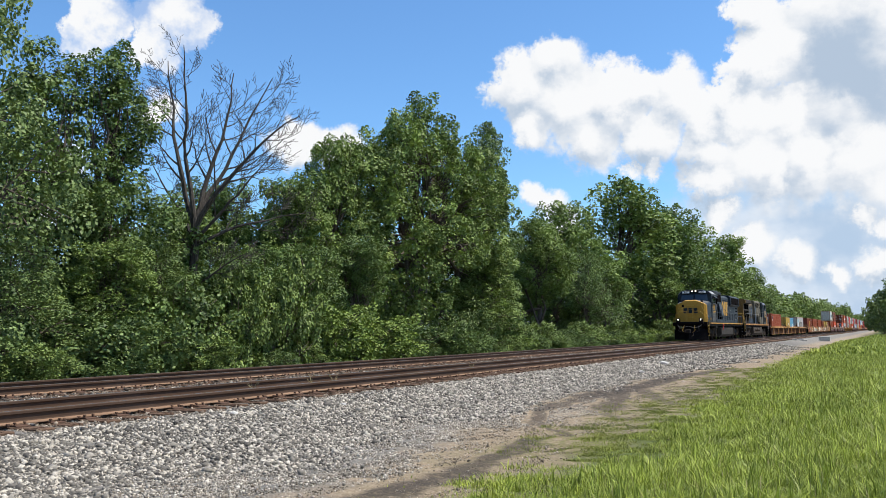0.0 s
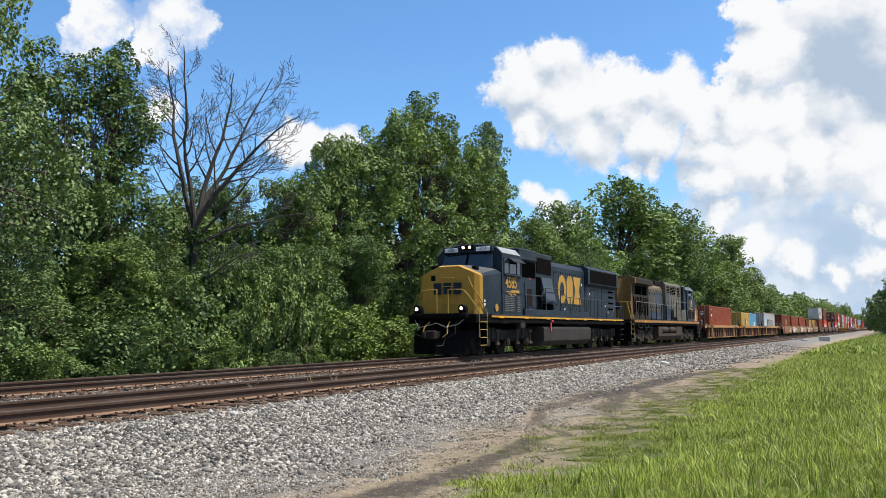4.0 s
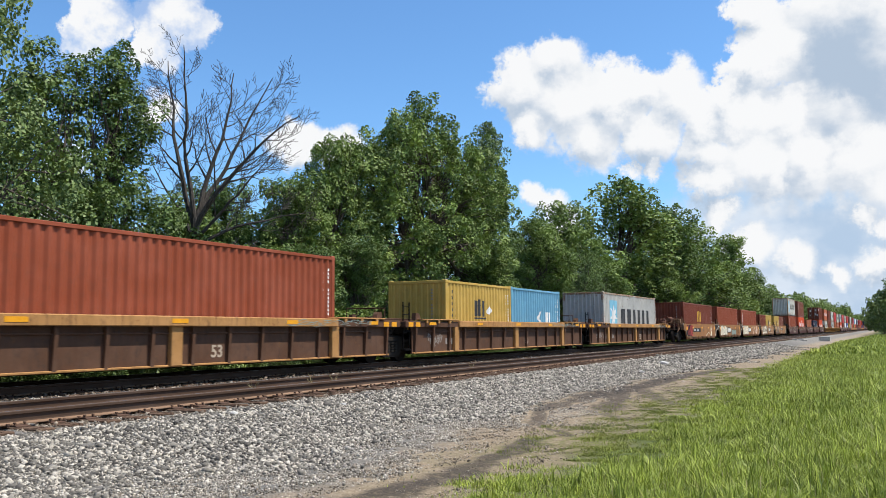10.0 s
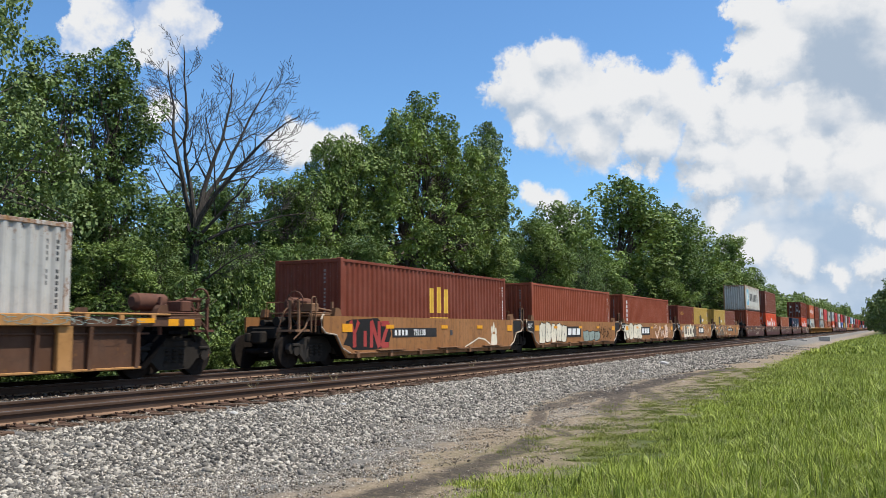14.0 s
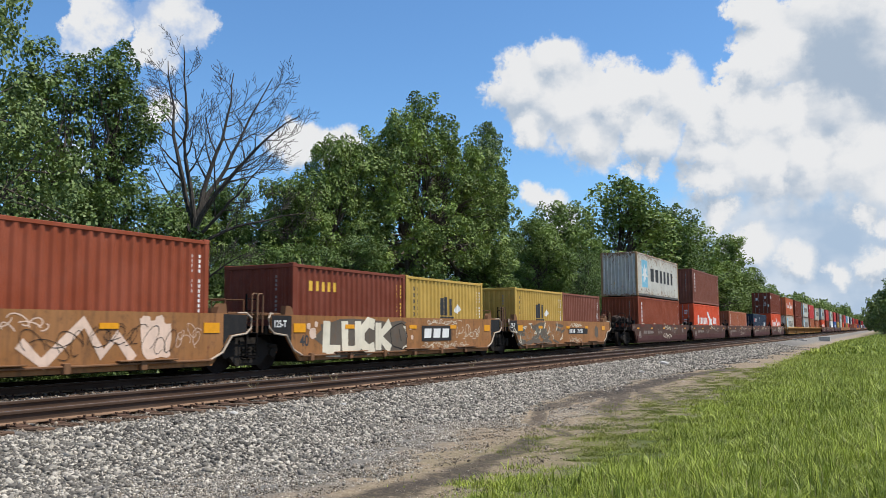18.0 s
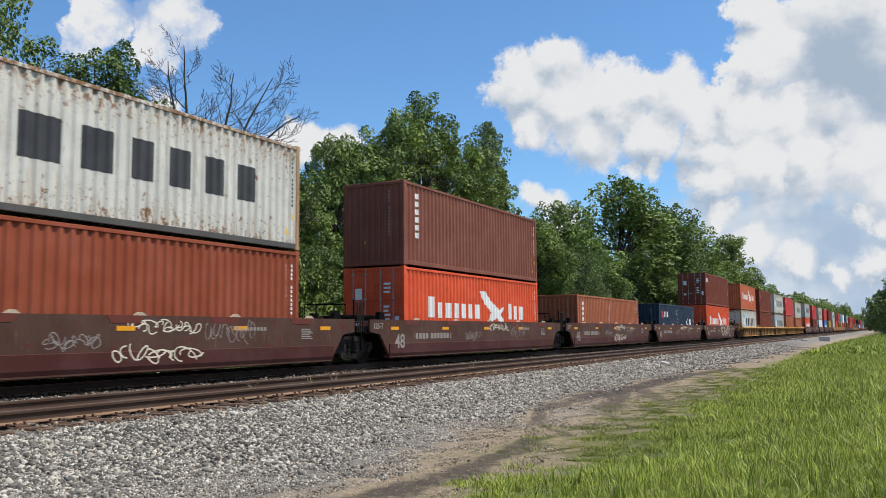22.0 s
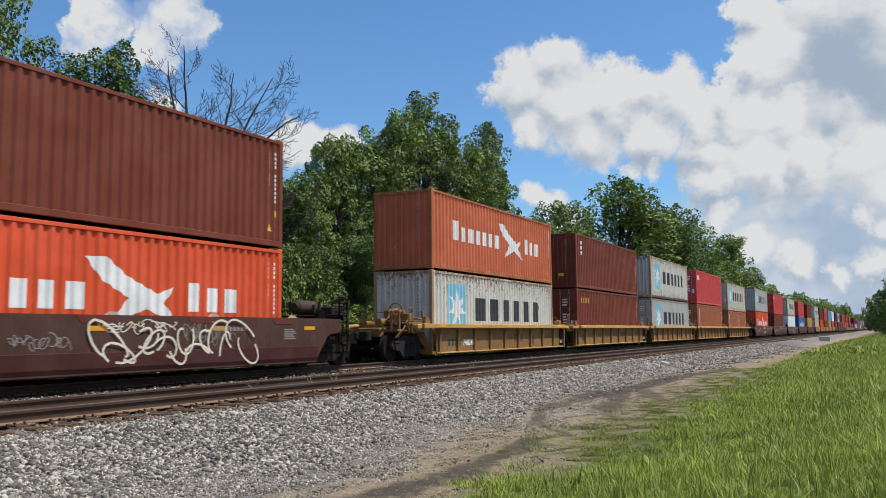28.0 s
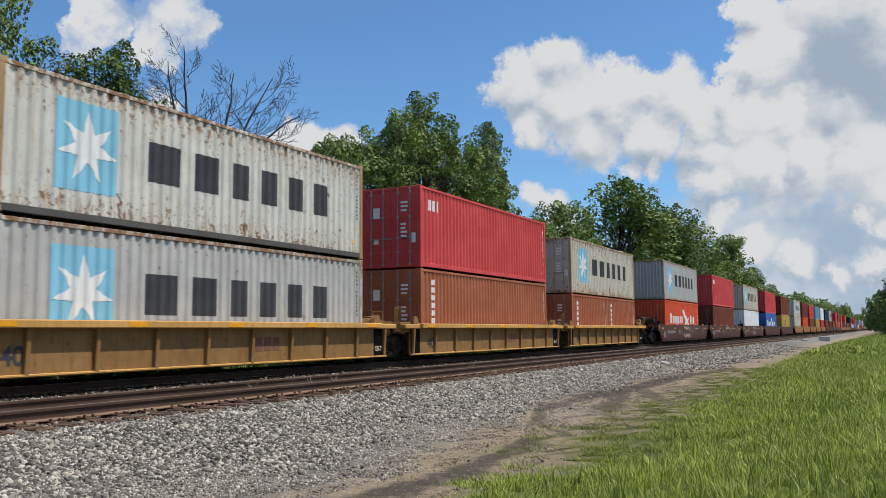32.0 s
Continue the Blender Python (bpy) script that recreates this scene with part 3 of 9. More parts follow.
def blades(name, label, mat, n, y0, y1, power, height, width, seed, fringe=0.28, xr=1.6, clump=0.5, out=0.35, mean=0.0):
    rng = np.random.default_rng(seed)
    y = y0 + (y1 - y0) * rng.random(n) ** power
    e = grass_edge(y)
    x = e - out + (xr - e + out) * rng.random(n)
    # tufts
    wave = np.sin(x * 5.1 + y * 1.7) + np.sin(y * 4.3 - x * 2.2) + np.sin(x * 11 + 3) * 0.6 + np.sin(y * 9.2) * 0.6
    ragged = np.sin(y * 1.3) * 0.25 + np.sin(y * 3.7 + 1 + 2 * x) * 0.28 + np.sin(y * 8.3 - 3 * x) * 0.2 + rng.normal(mean, fringe, n)
    keep = (x > e + ragged * 0.8) & (rng.random(n) < clump + 0.22 * wave + np.clip((x - e) * 0.35, 0, 0.6))
    x, y, wave = x[keep], y[keep], wave[keep]
    n = len(x)
    tall = np.clip(0.45 + 0.5 * (x - grass_edge(y)) / 1.2, 0.45, 1.15)
    patch = np.sin(x * 1.9 + 0.6 * y) + np.sin(y * 1.1 - x * 0.8 + 2) + np.sin(x * 3.1 - y * 2.4)
    h = height * tall * rng.uniform(0.5, 1.4, n) * (1 + 0.16 * wave + 0.10 * patch)
    az = rng.uniform(0, 2 * math.pi, n)
    lean = rng.uniform(0.15, 1.25, n) ** 1.2 * h
    h = h * (1.0 - 0.28 * np.clip(lean / h, 0, 1.3))
    w = width * rng.uniform(0.6, 1.4, n)
    bx, by = np.cos(az), np.sin(az)
    sx, sy = -by * w / 2, bx * w / 2
    z = ground_height(x) - 0.01
    v = np.empty((n, 5, 3))
    v[:, 0] = np.stack([x - sx, y - sy, z], 1)
    v[:, 1] = np.stack([x + sx, y + sy, z], 1)
    mx, my, mz = x + bx * lean * 0.35, y + by * lean * 0.35, z + h * 0.62
    v[:, 2] = np.stack([mx + sx * 0.8, my + sy * 0.8, mz], 1)
    v[:, 3] = np.stack([mx - sx * 0.8, my - sy * 0.8, mz], 1)
    v[:, 4] = np.stack([x + bx * lean, y + by * lean, z + h], 1)
    k = 5 * np.arange(n)[:, None]
    f = np.concatenate([k + np.array([[0, 1, 2]]), k + np.array([[0, 2, 3]]), k + np.array([[3, 2, 4]])], 0)
    ob = new(name, mesh_from_arrays(name, v.reshape(-1, 3), f, mat))
    return tagged(ob, label, "grass", kind="stuff")


blades("grass", "bright green uncut grass on the verge", M_GRASS, 270000, 5.5, 19.0, 1.3, 0.12, 0.0078, 21)
blades("grass", "taller grass tufts that stand out of the verge", M_GRASS, 30000, 5.5, 40.0, 1.5, 0.23, 0.012, 26, clump=0.1)
blades("grass", "green uncut grass stretching along the line", M_GRASS, 150000, 18.0, 60.0, 1.5, 0.14, 0.015, 22)
blades("grass", "green grass verge far along the line", M_GRASS, 40000, 58.0, 230.0, 1.4, 0.24, 0.09, 23, xr=6.0)
blades("grass", "green grass round the standpoint beside the verge", M_GRASS, 30000, -6.0, 5.6, 1.0, 0.11, 0.014, 27, xr=5.0)
blades("weeds", "thin low olive weeds creeping over the dirt", M_WEED, 300000, 10.5, 38.0, 1.25, 0.075, 0.010, 25, fringe=0.75, xr=-2.8, clump=0.66, out=2.0, mean=-1.1)
blades("weeds", "sparse green sprigs at the ragged edge of the grass", M_GRASS, 26000, 7.0, 34.0, 1.3, 0.09, 0.011, 28, fringe=0.9, xr=-2.6, clump=-0.05, out=1.0)
blades("dry_grass", "scattered dry straw stalks among the green grass", M_DRY, 12000, 5.5, 40.0, 1.5, 0.17, 0.007, 24, fringe=0.7)


# ---- trees ----
LEAF = np.array([(0, 0, 0), (0.42, 0.5, 0.10), (0, 1.0, -0.12), (-0.42, 0.5, 0.10)])


def leaf_cloud(rng, centres, radii, per, size, axes=None, long=1.25):
    """Leaves gathered in sprays, each a loose brush about its axis: arrays of vertices and triangles."""
    if axes is None:
        axes = rng.normal(0, 0.45, centres.shape) + np.array([0, 0, 0.8])
    axes = axes / np.linalg.norm(axes, axis=1)[:, None]
    n = len(centres) * per
    c, r, ax = np.repeat(centres, per, 0), np.repeat(radii, per), np.repeat(axes, per, 0)
    d = rng.normal(size=(n, 3))
    d -= ax * np.sum(d * ax, 1)[:, None]
    d /= np.linalg.norm(d, axis=1)[:, None] + 1e-9
    t = rng.random(n)
    girth = np.sqrt(np.clip(1 - t ** 1.6, 0.03, 1)) * (0.45 + 0.55 * np.minimum(1, t * 4))
    p = c + ax * (r * long * (t - 0.35))[:, None] + d * (r * 0.78 * girth * rng.uniform(0.45, 1.0, n) ** 0.5)[:, None]
    s = size * rng.uniform(0.55, 1.35, n)
    # blades face out and up, tips turned out along the spray
    up = d * 0.80 + np.array([0, 0, 0.60]) + rng.normal(0, 0.26, (n, 3))
    along = rng.normal(0, 0.70, (n, 3)) + d * 0.60 + ax * 0.50 + np.array([0, 0, 0.05])
    along -= up * (np.sum(along * up, 1) / np.sum(up * up, 1))[:, None] * 0.9
    along /= np.linalg.norm(along, axis=1)[:, None]
    side = np.cross(along, up)
    side /= np.linalg.norm(side, axis=1)[:, None] + 1e-9
    nrm = np.cross(side, along)
    v = p[:, None] + s[:, None, None] * (LEAF[None, :, 0:1] * side[:, None] + LEAF[None, :, 1:2] * along[:, None] + LEAF[None, :, 2:3] * nrm[:, None])
    k = 4 * np.arange(n)[:, None]
    f = np.concatenate([k + np.array([[0, 1, 2]]), k + np.array([[0, 2, 3]])], 0)
    return v.reshape(-1, 3), f


def limb(m, a, b, r0, r1, rng, bend=0.12, n=6, steps=4):
    a, b = np.array(a, float), np.array(b, float)
    ln = np.linalg.norm(b - a)
    pts, rad = [], []
    for i in range(steps + 1):
        t = i / steps
        p = a + (b - a) * t
        if 0 < i < steps:
            p = p + rng.normal(0, bend * ln * 0.35, 3)
        p[2] += math.sin(t * math.pi) * ln * bend * 0.5
        pts.append(p)
        rad.append(r0 + (r1 - r0) * t)
    m.tube(pts, rad, n)
    return pts


def tree_mesh(seed, height, lobes, leaf_mat, clumps=260, per=70, leaf=0.20, trunk_r=0.24, clump_r=0.85, lean=(0, 0), fork=0.42, spire=0.50):
    """Trunk with limbs and a crown. lobes: (x, y, z, rx, ry, rz) bulges of the crown, in metres from the tree's foot."""
    rng = np.random.default_rng(seed)
    m = Mesh()
    top = np.array([lean[0], lean[1], height * 0.86])
    spine = limb(m, (0, 0, -0.3), top, trunk_r, trunk_r * 0.18, rng, 0.05, 9, 8)
    centres, radii, axes = [], [], []
    vol = np.array([l[3] * l[4] * l[5] for l in lobes]) ** 0.72
    share = vol / vol.sum()
    for lb, w in zip(lobes, share):
        c0, rad = np.array(lb[:3]), np.array(lb[3:])
        start = spine[max(2, min(7, int(8 * fork * rng.uniform(0.7, 1.5))))]
        main = limb(m, start, c0, trunk_r * 0.42, trunk_r * 0.14, rng, 0.14, 6, 4)
        k = max(6, int(clumps * w))
        d = rng.normal(size=(k, 3))
        d /= np.linalg.norm(d, axis=1)[:, None]
        c = c0 + d * rad * (rng.uniform(0.45, 1.0, k) ** 0.5)[:, None]
        c += rng.normal(0, 0.12, c.shape)
        keep = c[:, 2] > 0.2
        c, d = c[keep], d[keep]
        centres.append(c)
        radii.append(clump_r * rng.uniform(0.6, 1.35, len(c)))
        axes.append(d * np.array([0.75, 0.75, 0.45]) + np.array([0, 0, spire]) + rng.normal(0, 0.22, d.shape))
        for q in c[:: max(1, len(c) // 9)]:
            limb(m, main[2], q, trunk_r * 0.15, 0.012, rng, 0.15, 4, 3)
    v, f = leaf_cloud(rng, np.concatenate(centres), np.concatenate(radii), per, leaf, np.concatenate(axes))
    crown = mesh_from_arrays("crown", v, f, leaf_mat)
    return m.data("trunk", M_BARK, True), crown


def plant(name, label, category, group, meshes, m):
    t = thing(name, label, category, group)
    t.matrix_world = m
    part("trunk", meshes[0], None, t)
    part("crown", meshes[1], None, t)
    return t


def maple_lobes(seed, h, w, base=0.18):
    """A broad uneven crown as lobes."""
    r = random.Random(seed)
    out = [(0, 0, h * 0.80, w * 0.38, w * 0.38, h * 0.17), (0, 0, h * 0.58, w * 0.62, w * 0.62, h * 0.22)]
    for i in range(9):
        a = i * 2.4 + r.uniform(-0.4, 0.4)
        z = h * (base + (0.86 - base) * ((i * 0.618 + 0.1) % 1))
        q = w * (0.75 if z < h * 0.6 else 0.46) * r.uniform(0.75, 1.1)
        s = w * r.uniform(0.26, 0.42)
        out.append((math.cos(a) * q, math.sin(a) * q, z, s, s, s * r.uniform(0.8, 1.3)))
    return out


GROUND_BACK = -0.78


def build_woods():
    # the big maple: a pointed head over tiers that widen downwards, with separate boughs on its far side
    lobes = [(0, 0, 15.4, 0.9, 0.9, 1.3), (0.1, 0.2, 13.6, 2.0, 2.2, 1.5), (0, -2.4, 13.2, 0.9, 1.1, 1.3), (0, 2.6, 13.3, 1.0, 1.3, 1.2)]
    for ring, (z, dist, size, n) in enumerate(((12.0, 2.6, 1.7, 7), (10.4, 3.6, 1.8, 8), (8.6, 4.4, 1.8, 9), (6.6, 4.8, 1.9, 9), (4.4, 4.8, 1.9, 9), (2.2, 4.5, 1.8, 8))):
        for k in range(n):
            t = 2 * math.pi * (k + 0.37 * ring) / n
            q = size * (0.85 + 0.25 * math.sin(5 * k + ring))
            if z < 5 and math.cos(t) > 0.35 and abs(math.sin(t)) < 0.8:
                continue
            lobes.append((math.cos(t) * dist * 0.8, math.sin(t) * dist * 1.22, z + 0.8 * math.sin(3.1 * k + ring), q, q, q * 0.8))
    main = tree_mesh(5, 16.5, lobes, M_LEAF, 1150, 115, 0.145, 0.34, 0.70, spire=0.55)
    bough = tree_mesh(6, 13.0, [(0, 0, 11.6, 0.9, 1.1, 1.4), (0.1, 1.5, 10.6, 0.9, 1.2, 1.3), (0, -1.2, 9.6, 1.4, 1.5, 1.4), (0.3, 1.4, 7.9, 1.4, 1.6, 1.3), (0, 0, 6.0, 1.8, 2.2, 1.5), (0.4, 2.4, 4.6, 1.5, 1.9, 1.4), (0, -1.5, 3.6, 1.8, 2.0, 1.5), (0.3, 1.0, 2.0, 1.8, 2.4, 1.3)],
                      M_LEAF_DARK, 340, 150, 0.112, 0.22, 0.66, spire=0.7)
    kinds = {
        "maple_a": (tree_mesh(11, 12, maple_lobes(1, 12, 3.6), M_LEAF, 350, 130, 0.130, 0.24, 0.74), 12.0, 3.6),
        "maple_b": (tree_mesh(12, 12, maple_lobes(2, 12, 3.3, 0.12), M_LEAF, 350, 130, 0.130, 0.24, 0.70), 12.0, 3.3),
        "maple_c": (tree_mesh(13, 12, maple_lobes(3, 12, 3.8, 0.1), M_LEAF_DARK, 350, 130, 0.130, 0.25, 0.78), 12.0, 3.8),
        "column": (tree_mesh(14, 13, [(0, 0, 11.6, 0.5, 0.5, 1.2), (0.2, 0.1, 9.8, 1.0, 1.1, 1.4), (-0.4, 0.5, 7.9, 1.5, 1.4, 1.3), (0.5, -0.6, 6.0, 1.7, 1.7, 1.2), (0.2, 0.8, 4.0, 1.8, 1.8, 1.3), (0, -0.5, 2.4, 1.7, 1.9, 1.3),
                                      (-0.5, -1.0, 10.4, 0.5, 0.5, 1.3), (0.5, 1.2, 8.9, 0.7, 0.7, 1.3)], M_LEAF_DARK, 260, 155, 0.108, 0.2, 0.60, spire=0.8), 13.0, 2.0),
        "pale": (tree_mesh(15, 11, maple_lobes(5, 11, 3.2, 0.1), M_LEAF_PALE, 210, 110, 0.108, 0.16, 0.80), 11.0, 3.2),
        "far_a": (tree_mesh(11, 12, maple_lobes(1, 12, 3.6), M_LEAF, 300, 62, 0.185, 0.24, 0.74), 12.0, 3.6),
        "far_b": (tree_mesh(12, 12, maple_lobes(2, 12, 3.3, 0.12), M_LEAF, 300, 62, 0.185, 0.24, 0.70), 12.0, 3.3),
        "far_c": (tree_mesh(13, 12, maple_lobes(3, 12, 3.8, 0.1), M_LEAF_DARK, 300, 62, 0.185, 0.25, 0.78), 12.0, 3.8),
        "bough": (bough, 13.0, 3.0),
    }
    scrub = []
    for i, mat in enumerate((M_LEAF, M_LEAF_PALE, M_LEAF_BRIGHT, M_LEAF_DARK)):
        r = random.Random(40 + i)
        lobes = [(r.uniform(-0.9, 0.9), r.uniform(-1.3, 1.3), r.uniform(0.5, 2.2), r.uniform(0.45, 0.9), r.uniform(0.5, 1.0), r.uniform(0.4, 0.9)) for _ in range(9)]
        scrub.append(tree_mesh(60 + i, 2.6, lobes, mat, 150, 80, 0.105, 0.05, 0.42, fork=0.2))
    spec = [("pale", -23, 14.4, 14.5, 3.2), ("column", -25, 18.6, 12.3, 2.0), ("column", -24, 20.7, 12.6, 2.1), ("pale", -28, 22.2, 8.5, 3.2), ("maple_b", -26, 25.4, 7.2, 2.6),
            ("maple_c", -27.5, 30.6, 9.4, 3.0), ("maple_b", -24.8, 31.4, 9.3, 2.7), ("maple_b", -25.2, 35.6, 12.3, 2.9), ("bough", -24.6, 53.8, 16.4, 3.4), ("maple_b", -23.2, 60.2, 10.6, 3.4),
            ("maple_c", -22.3, 29.4, 5.8, 2.6), ("pale", -22.5, 69.5, 8.6, 3.0), ("maple_a", -25.5, 90.6, 18.8, 7.4), ("maple_b", -27.0, 79.0, 14.8, 4.6), ("maple_c", -25, 106.2, 18.2, 7.0),
            ("maple_a", -25.5, 131.3, 18.6, 7.6), ("maple_b", -25, 163.2, 19.8, 6.6), ("maple_c", -24, 186.0, 14.2, 5.8), ("pale", -21.8, 15.4, 4.7, 2.2), ("maple_b", -21.8, 18.5, 4.8, 2.0),
            ("pale", -22.2, 21.2, 5.2, 2.0), ("maple_c", -22.4, 25.2, 4.8, 2.2), ("maple_c", -22.8, 27.4, 5.6, 2.4), ("maple_c", -22.4, 33.6, 6.6, 2.4), ("maple_b", -22, 48.2, 7.0, 2.9),
            ("maple_c", -25.5, 70.5, 8.4, 3.2), ("maple_b", -23, 76.5, 8.0, 3.2), ("maple_c", -24, 116.0, 13.0, 4.6), ("maple_b", -22.5, 98.0, 9.5, 3.6), ("maple_a", -23, 146.0, 13.5, 5.0)]
    r = random.Random(9)
    words = {"maple_a": ("maple_tree", "leafy green maple with a broad uneven crown behind the tracks"), "maple_b": ("maple_tree", "dense mid-green broadleaf tree in the trackside wood"),
             "maple_c": ("maple_tree", "shady dark green broadleaf tree in the trackside wood"), "column": ("poplar_tree", "tall narrow dark green tree standing above the scrub"),
             "bough": ("maple_tree", "dark green maple with upright boughs beside the largest maple"), "pale": ("ash_tree", "airy pale green young tree with gaps between its leaves")}
    plant("maple_tree", "large green maple that towers over the trackside wood", "tree", "trackside trees", main, pose(-24.2, 43.6, GROUND_BACK, 0, 0, 8))
    for kind, x, y, h, w in spec:
        me, h0, w0 = kinds[kind.replace("maple", "far") if y > 66 else kind]
        s = w / w0
        plant(words[kind][0], words[kind][1], "tree", "trackside trees", me, pose(x, y, GROUND_BACK, 0, 0, r.uniform(0, 360)) @ Matrix.Diagonal((s, s, h / h0, 1)))
    # the wood behind, and the tree line that runs on to the horizon
    y = 6.0
    while y < 210:
        k = r.choice(["far_b", "far_c", "far_a"])
        me, h0, w0 = kinds[k]
        s = r.uniform(0.9, 1.15)
        hh = r.uniform(4.2, 5.4) if y < 29 else r.uniform(6.0, 7.5) if y < 75 else r.uniform(9, 12)
        plant("maple_tree", "broadleaf tree deeper in the shady wood", "tree", "trees deeper in the wood", me, pose(-31 - r.uniform(0, 5), y, GROUND_BACK, 0, 0, r.uniform(0, 360)) @ Matrix.Diagonal((s, s, hh / h0, 1)))
        y += r.uniform(4.5, 6.5) * (1 if y < 70 else 1.7)
    far = [tree_mesh(80 + i, 11, maple_lobes(20 + i, 11, 4.6, 0.05), M_LEAF, 115, 34, 0.44, 0.3, 1.3) for i in range(3)]
    shady = [tree_mesh(90 + i, 11, maple_lobes(30 + i, 11, 4.6, 0.05), M_LEAF_DARK, 200, 60, 0.30, 0.3, 1.1) for i in range(2)]
    y = 200.0
    while y < 1500:
        for x0 in (-23.5, -31):
            s = r.uniform(0.85, 1.2)
            plant("maple_tree", "green tree in the distant line beside the railway", "tree", "distant tree line", far[r.randrange(3)],
                  pose(x0 - r.uniform(0, 4), y + r.uniform(-3, 3), GROUND_BACK, 0, 0, r.uniform(0, 360)) @ Matrix.Diagonal((s * 1.1, s * 1.1, s * r.uniform(0.85, 1.1) * (1 if y < 420 else 1.35), 1)))
        y += 9.0 if y < 420 else 26.0
    for x, y, s in ((2.5, 232, 1.35), (7.0, 215, 1.45), (-0.5, 262, 1.1), (5.0, 300, 1.5), (0.5, 420, 1.3), (-4.0, 520, 1.3), (-8, 700, 1.4), (-6, 640, 1.2), (-10, 900, 1.7), (-14, 1150, 1.8), (-4, 1000, 1.8)):
        plant("maple_tree", "dark green tree beside the grass verge in the distance", "tree", "verge trees", shady[r.randrange(2)], pose(x, y, -0.8, 0, 0, r.uniform(0, 360)) @ Matrix.Diagonal((s, s, s, 1)))
    # scrub along the foot of the wood
    bushes = [(14.2, 2.4), (16.3, 2.8), (18.6, 2.5), (20.7, 3.4), (23.4, 3.7), (25.7, 3.6), (28.4, 3.2), (31.4, 2.5), (34.5, 2.3), (39.9, 2.7), (44.6, 2.9), (50.2, 2.7), (55, 2.4), (58.9, 2.5), (65.8, 2.9), (74.1, 2.5),
              (82.1, 2.2), (92, 2.5), (12.0, 2.4), (103, 2.6), (115, 2.6), (128, 2.8), (142, 3.0), (158, 3.0), (176, 3.2), (70, 2.3), (36.8, 2.2), (47.5, 2.2)]
    for y, h in bushes:
        if 35 < y < 39 or 61 < y < 65:
            continue
        k = 2 if y in (28.4, 31.4, 82.1) else (3 if y in (20.7, 39.9, 50.2) else 1 if y < 20 else r.randrange(2))
        s = r.uniform(0.8, 1.25)
        h *= r.uniform(0.72, 1.1)
        plant("shrub", ("bright yellow-green shrub" if k == 2 else "dark leafy shrub" if k == 3 else "dense green shrub") + " at the foot of the wood", "shrub", "trackside shrubs", scrub[k],
              pose(-20.2 - r.uniform(0, 0.9), y, GROUND_BACK + 0.05, 0, 0, r.uniform(0, 360)) @ Matrix.Diagonal((s, s * 1.1, h / 2.6, 1)))
    y = 8.0
    while y < 120:
        if 35.0 < y < 38.6 or 60.5 < y < 64.5:
            y += 1.2
            continue
        k = r.choice((0, 3, 3, 0, 1, 2))
        s = r.uniform(0.5, 0.8)
        plant("shrub", "low weedy scrub beside the ballast", "shrub", "low trackside scrub", scrub[k], pose(-19.3 - r.uniform(0, 0.4), y, GROUND_BACK + 0.1, 0, 0, r.uniform(0, 360)) @ Matrix.Diagonal((s, s, s * 0.75, 1)))
        y += r.uniform(2.2, 4.6)


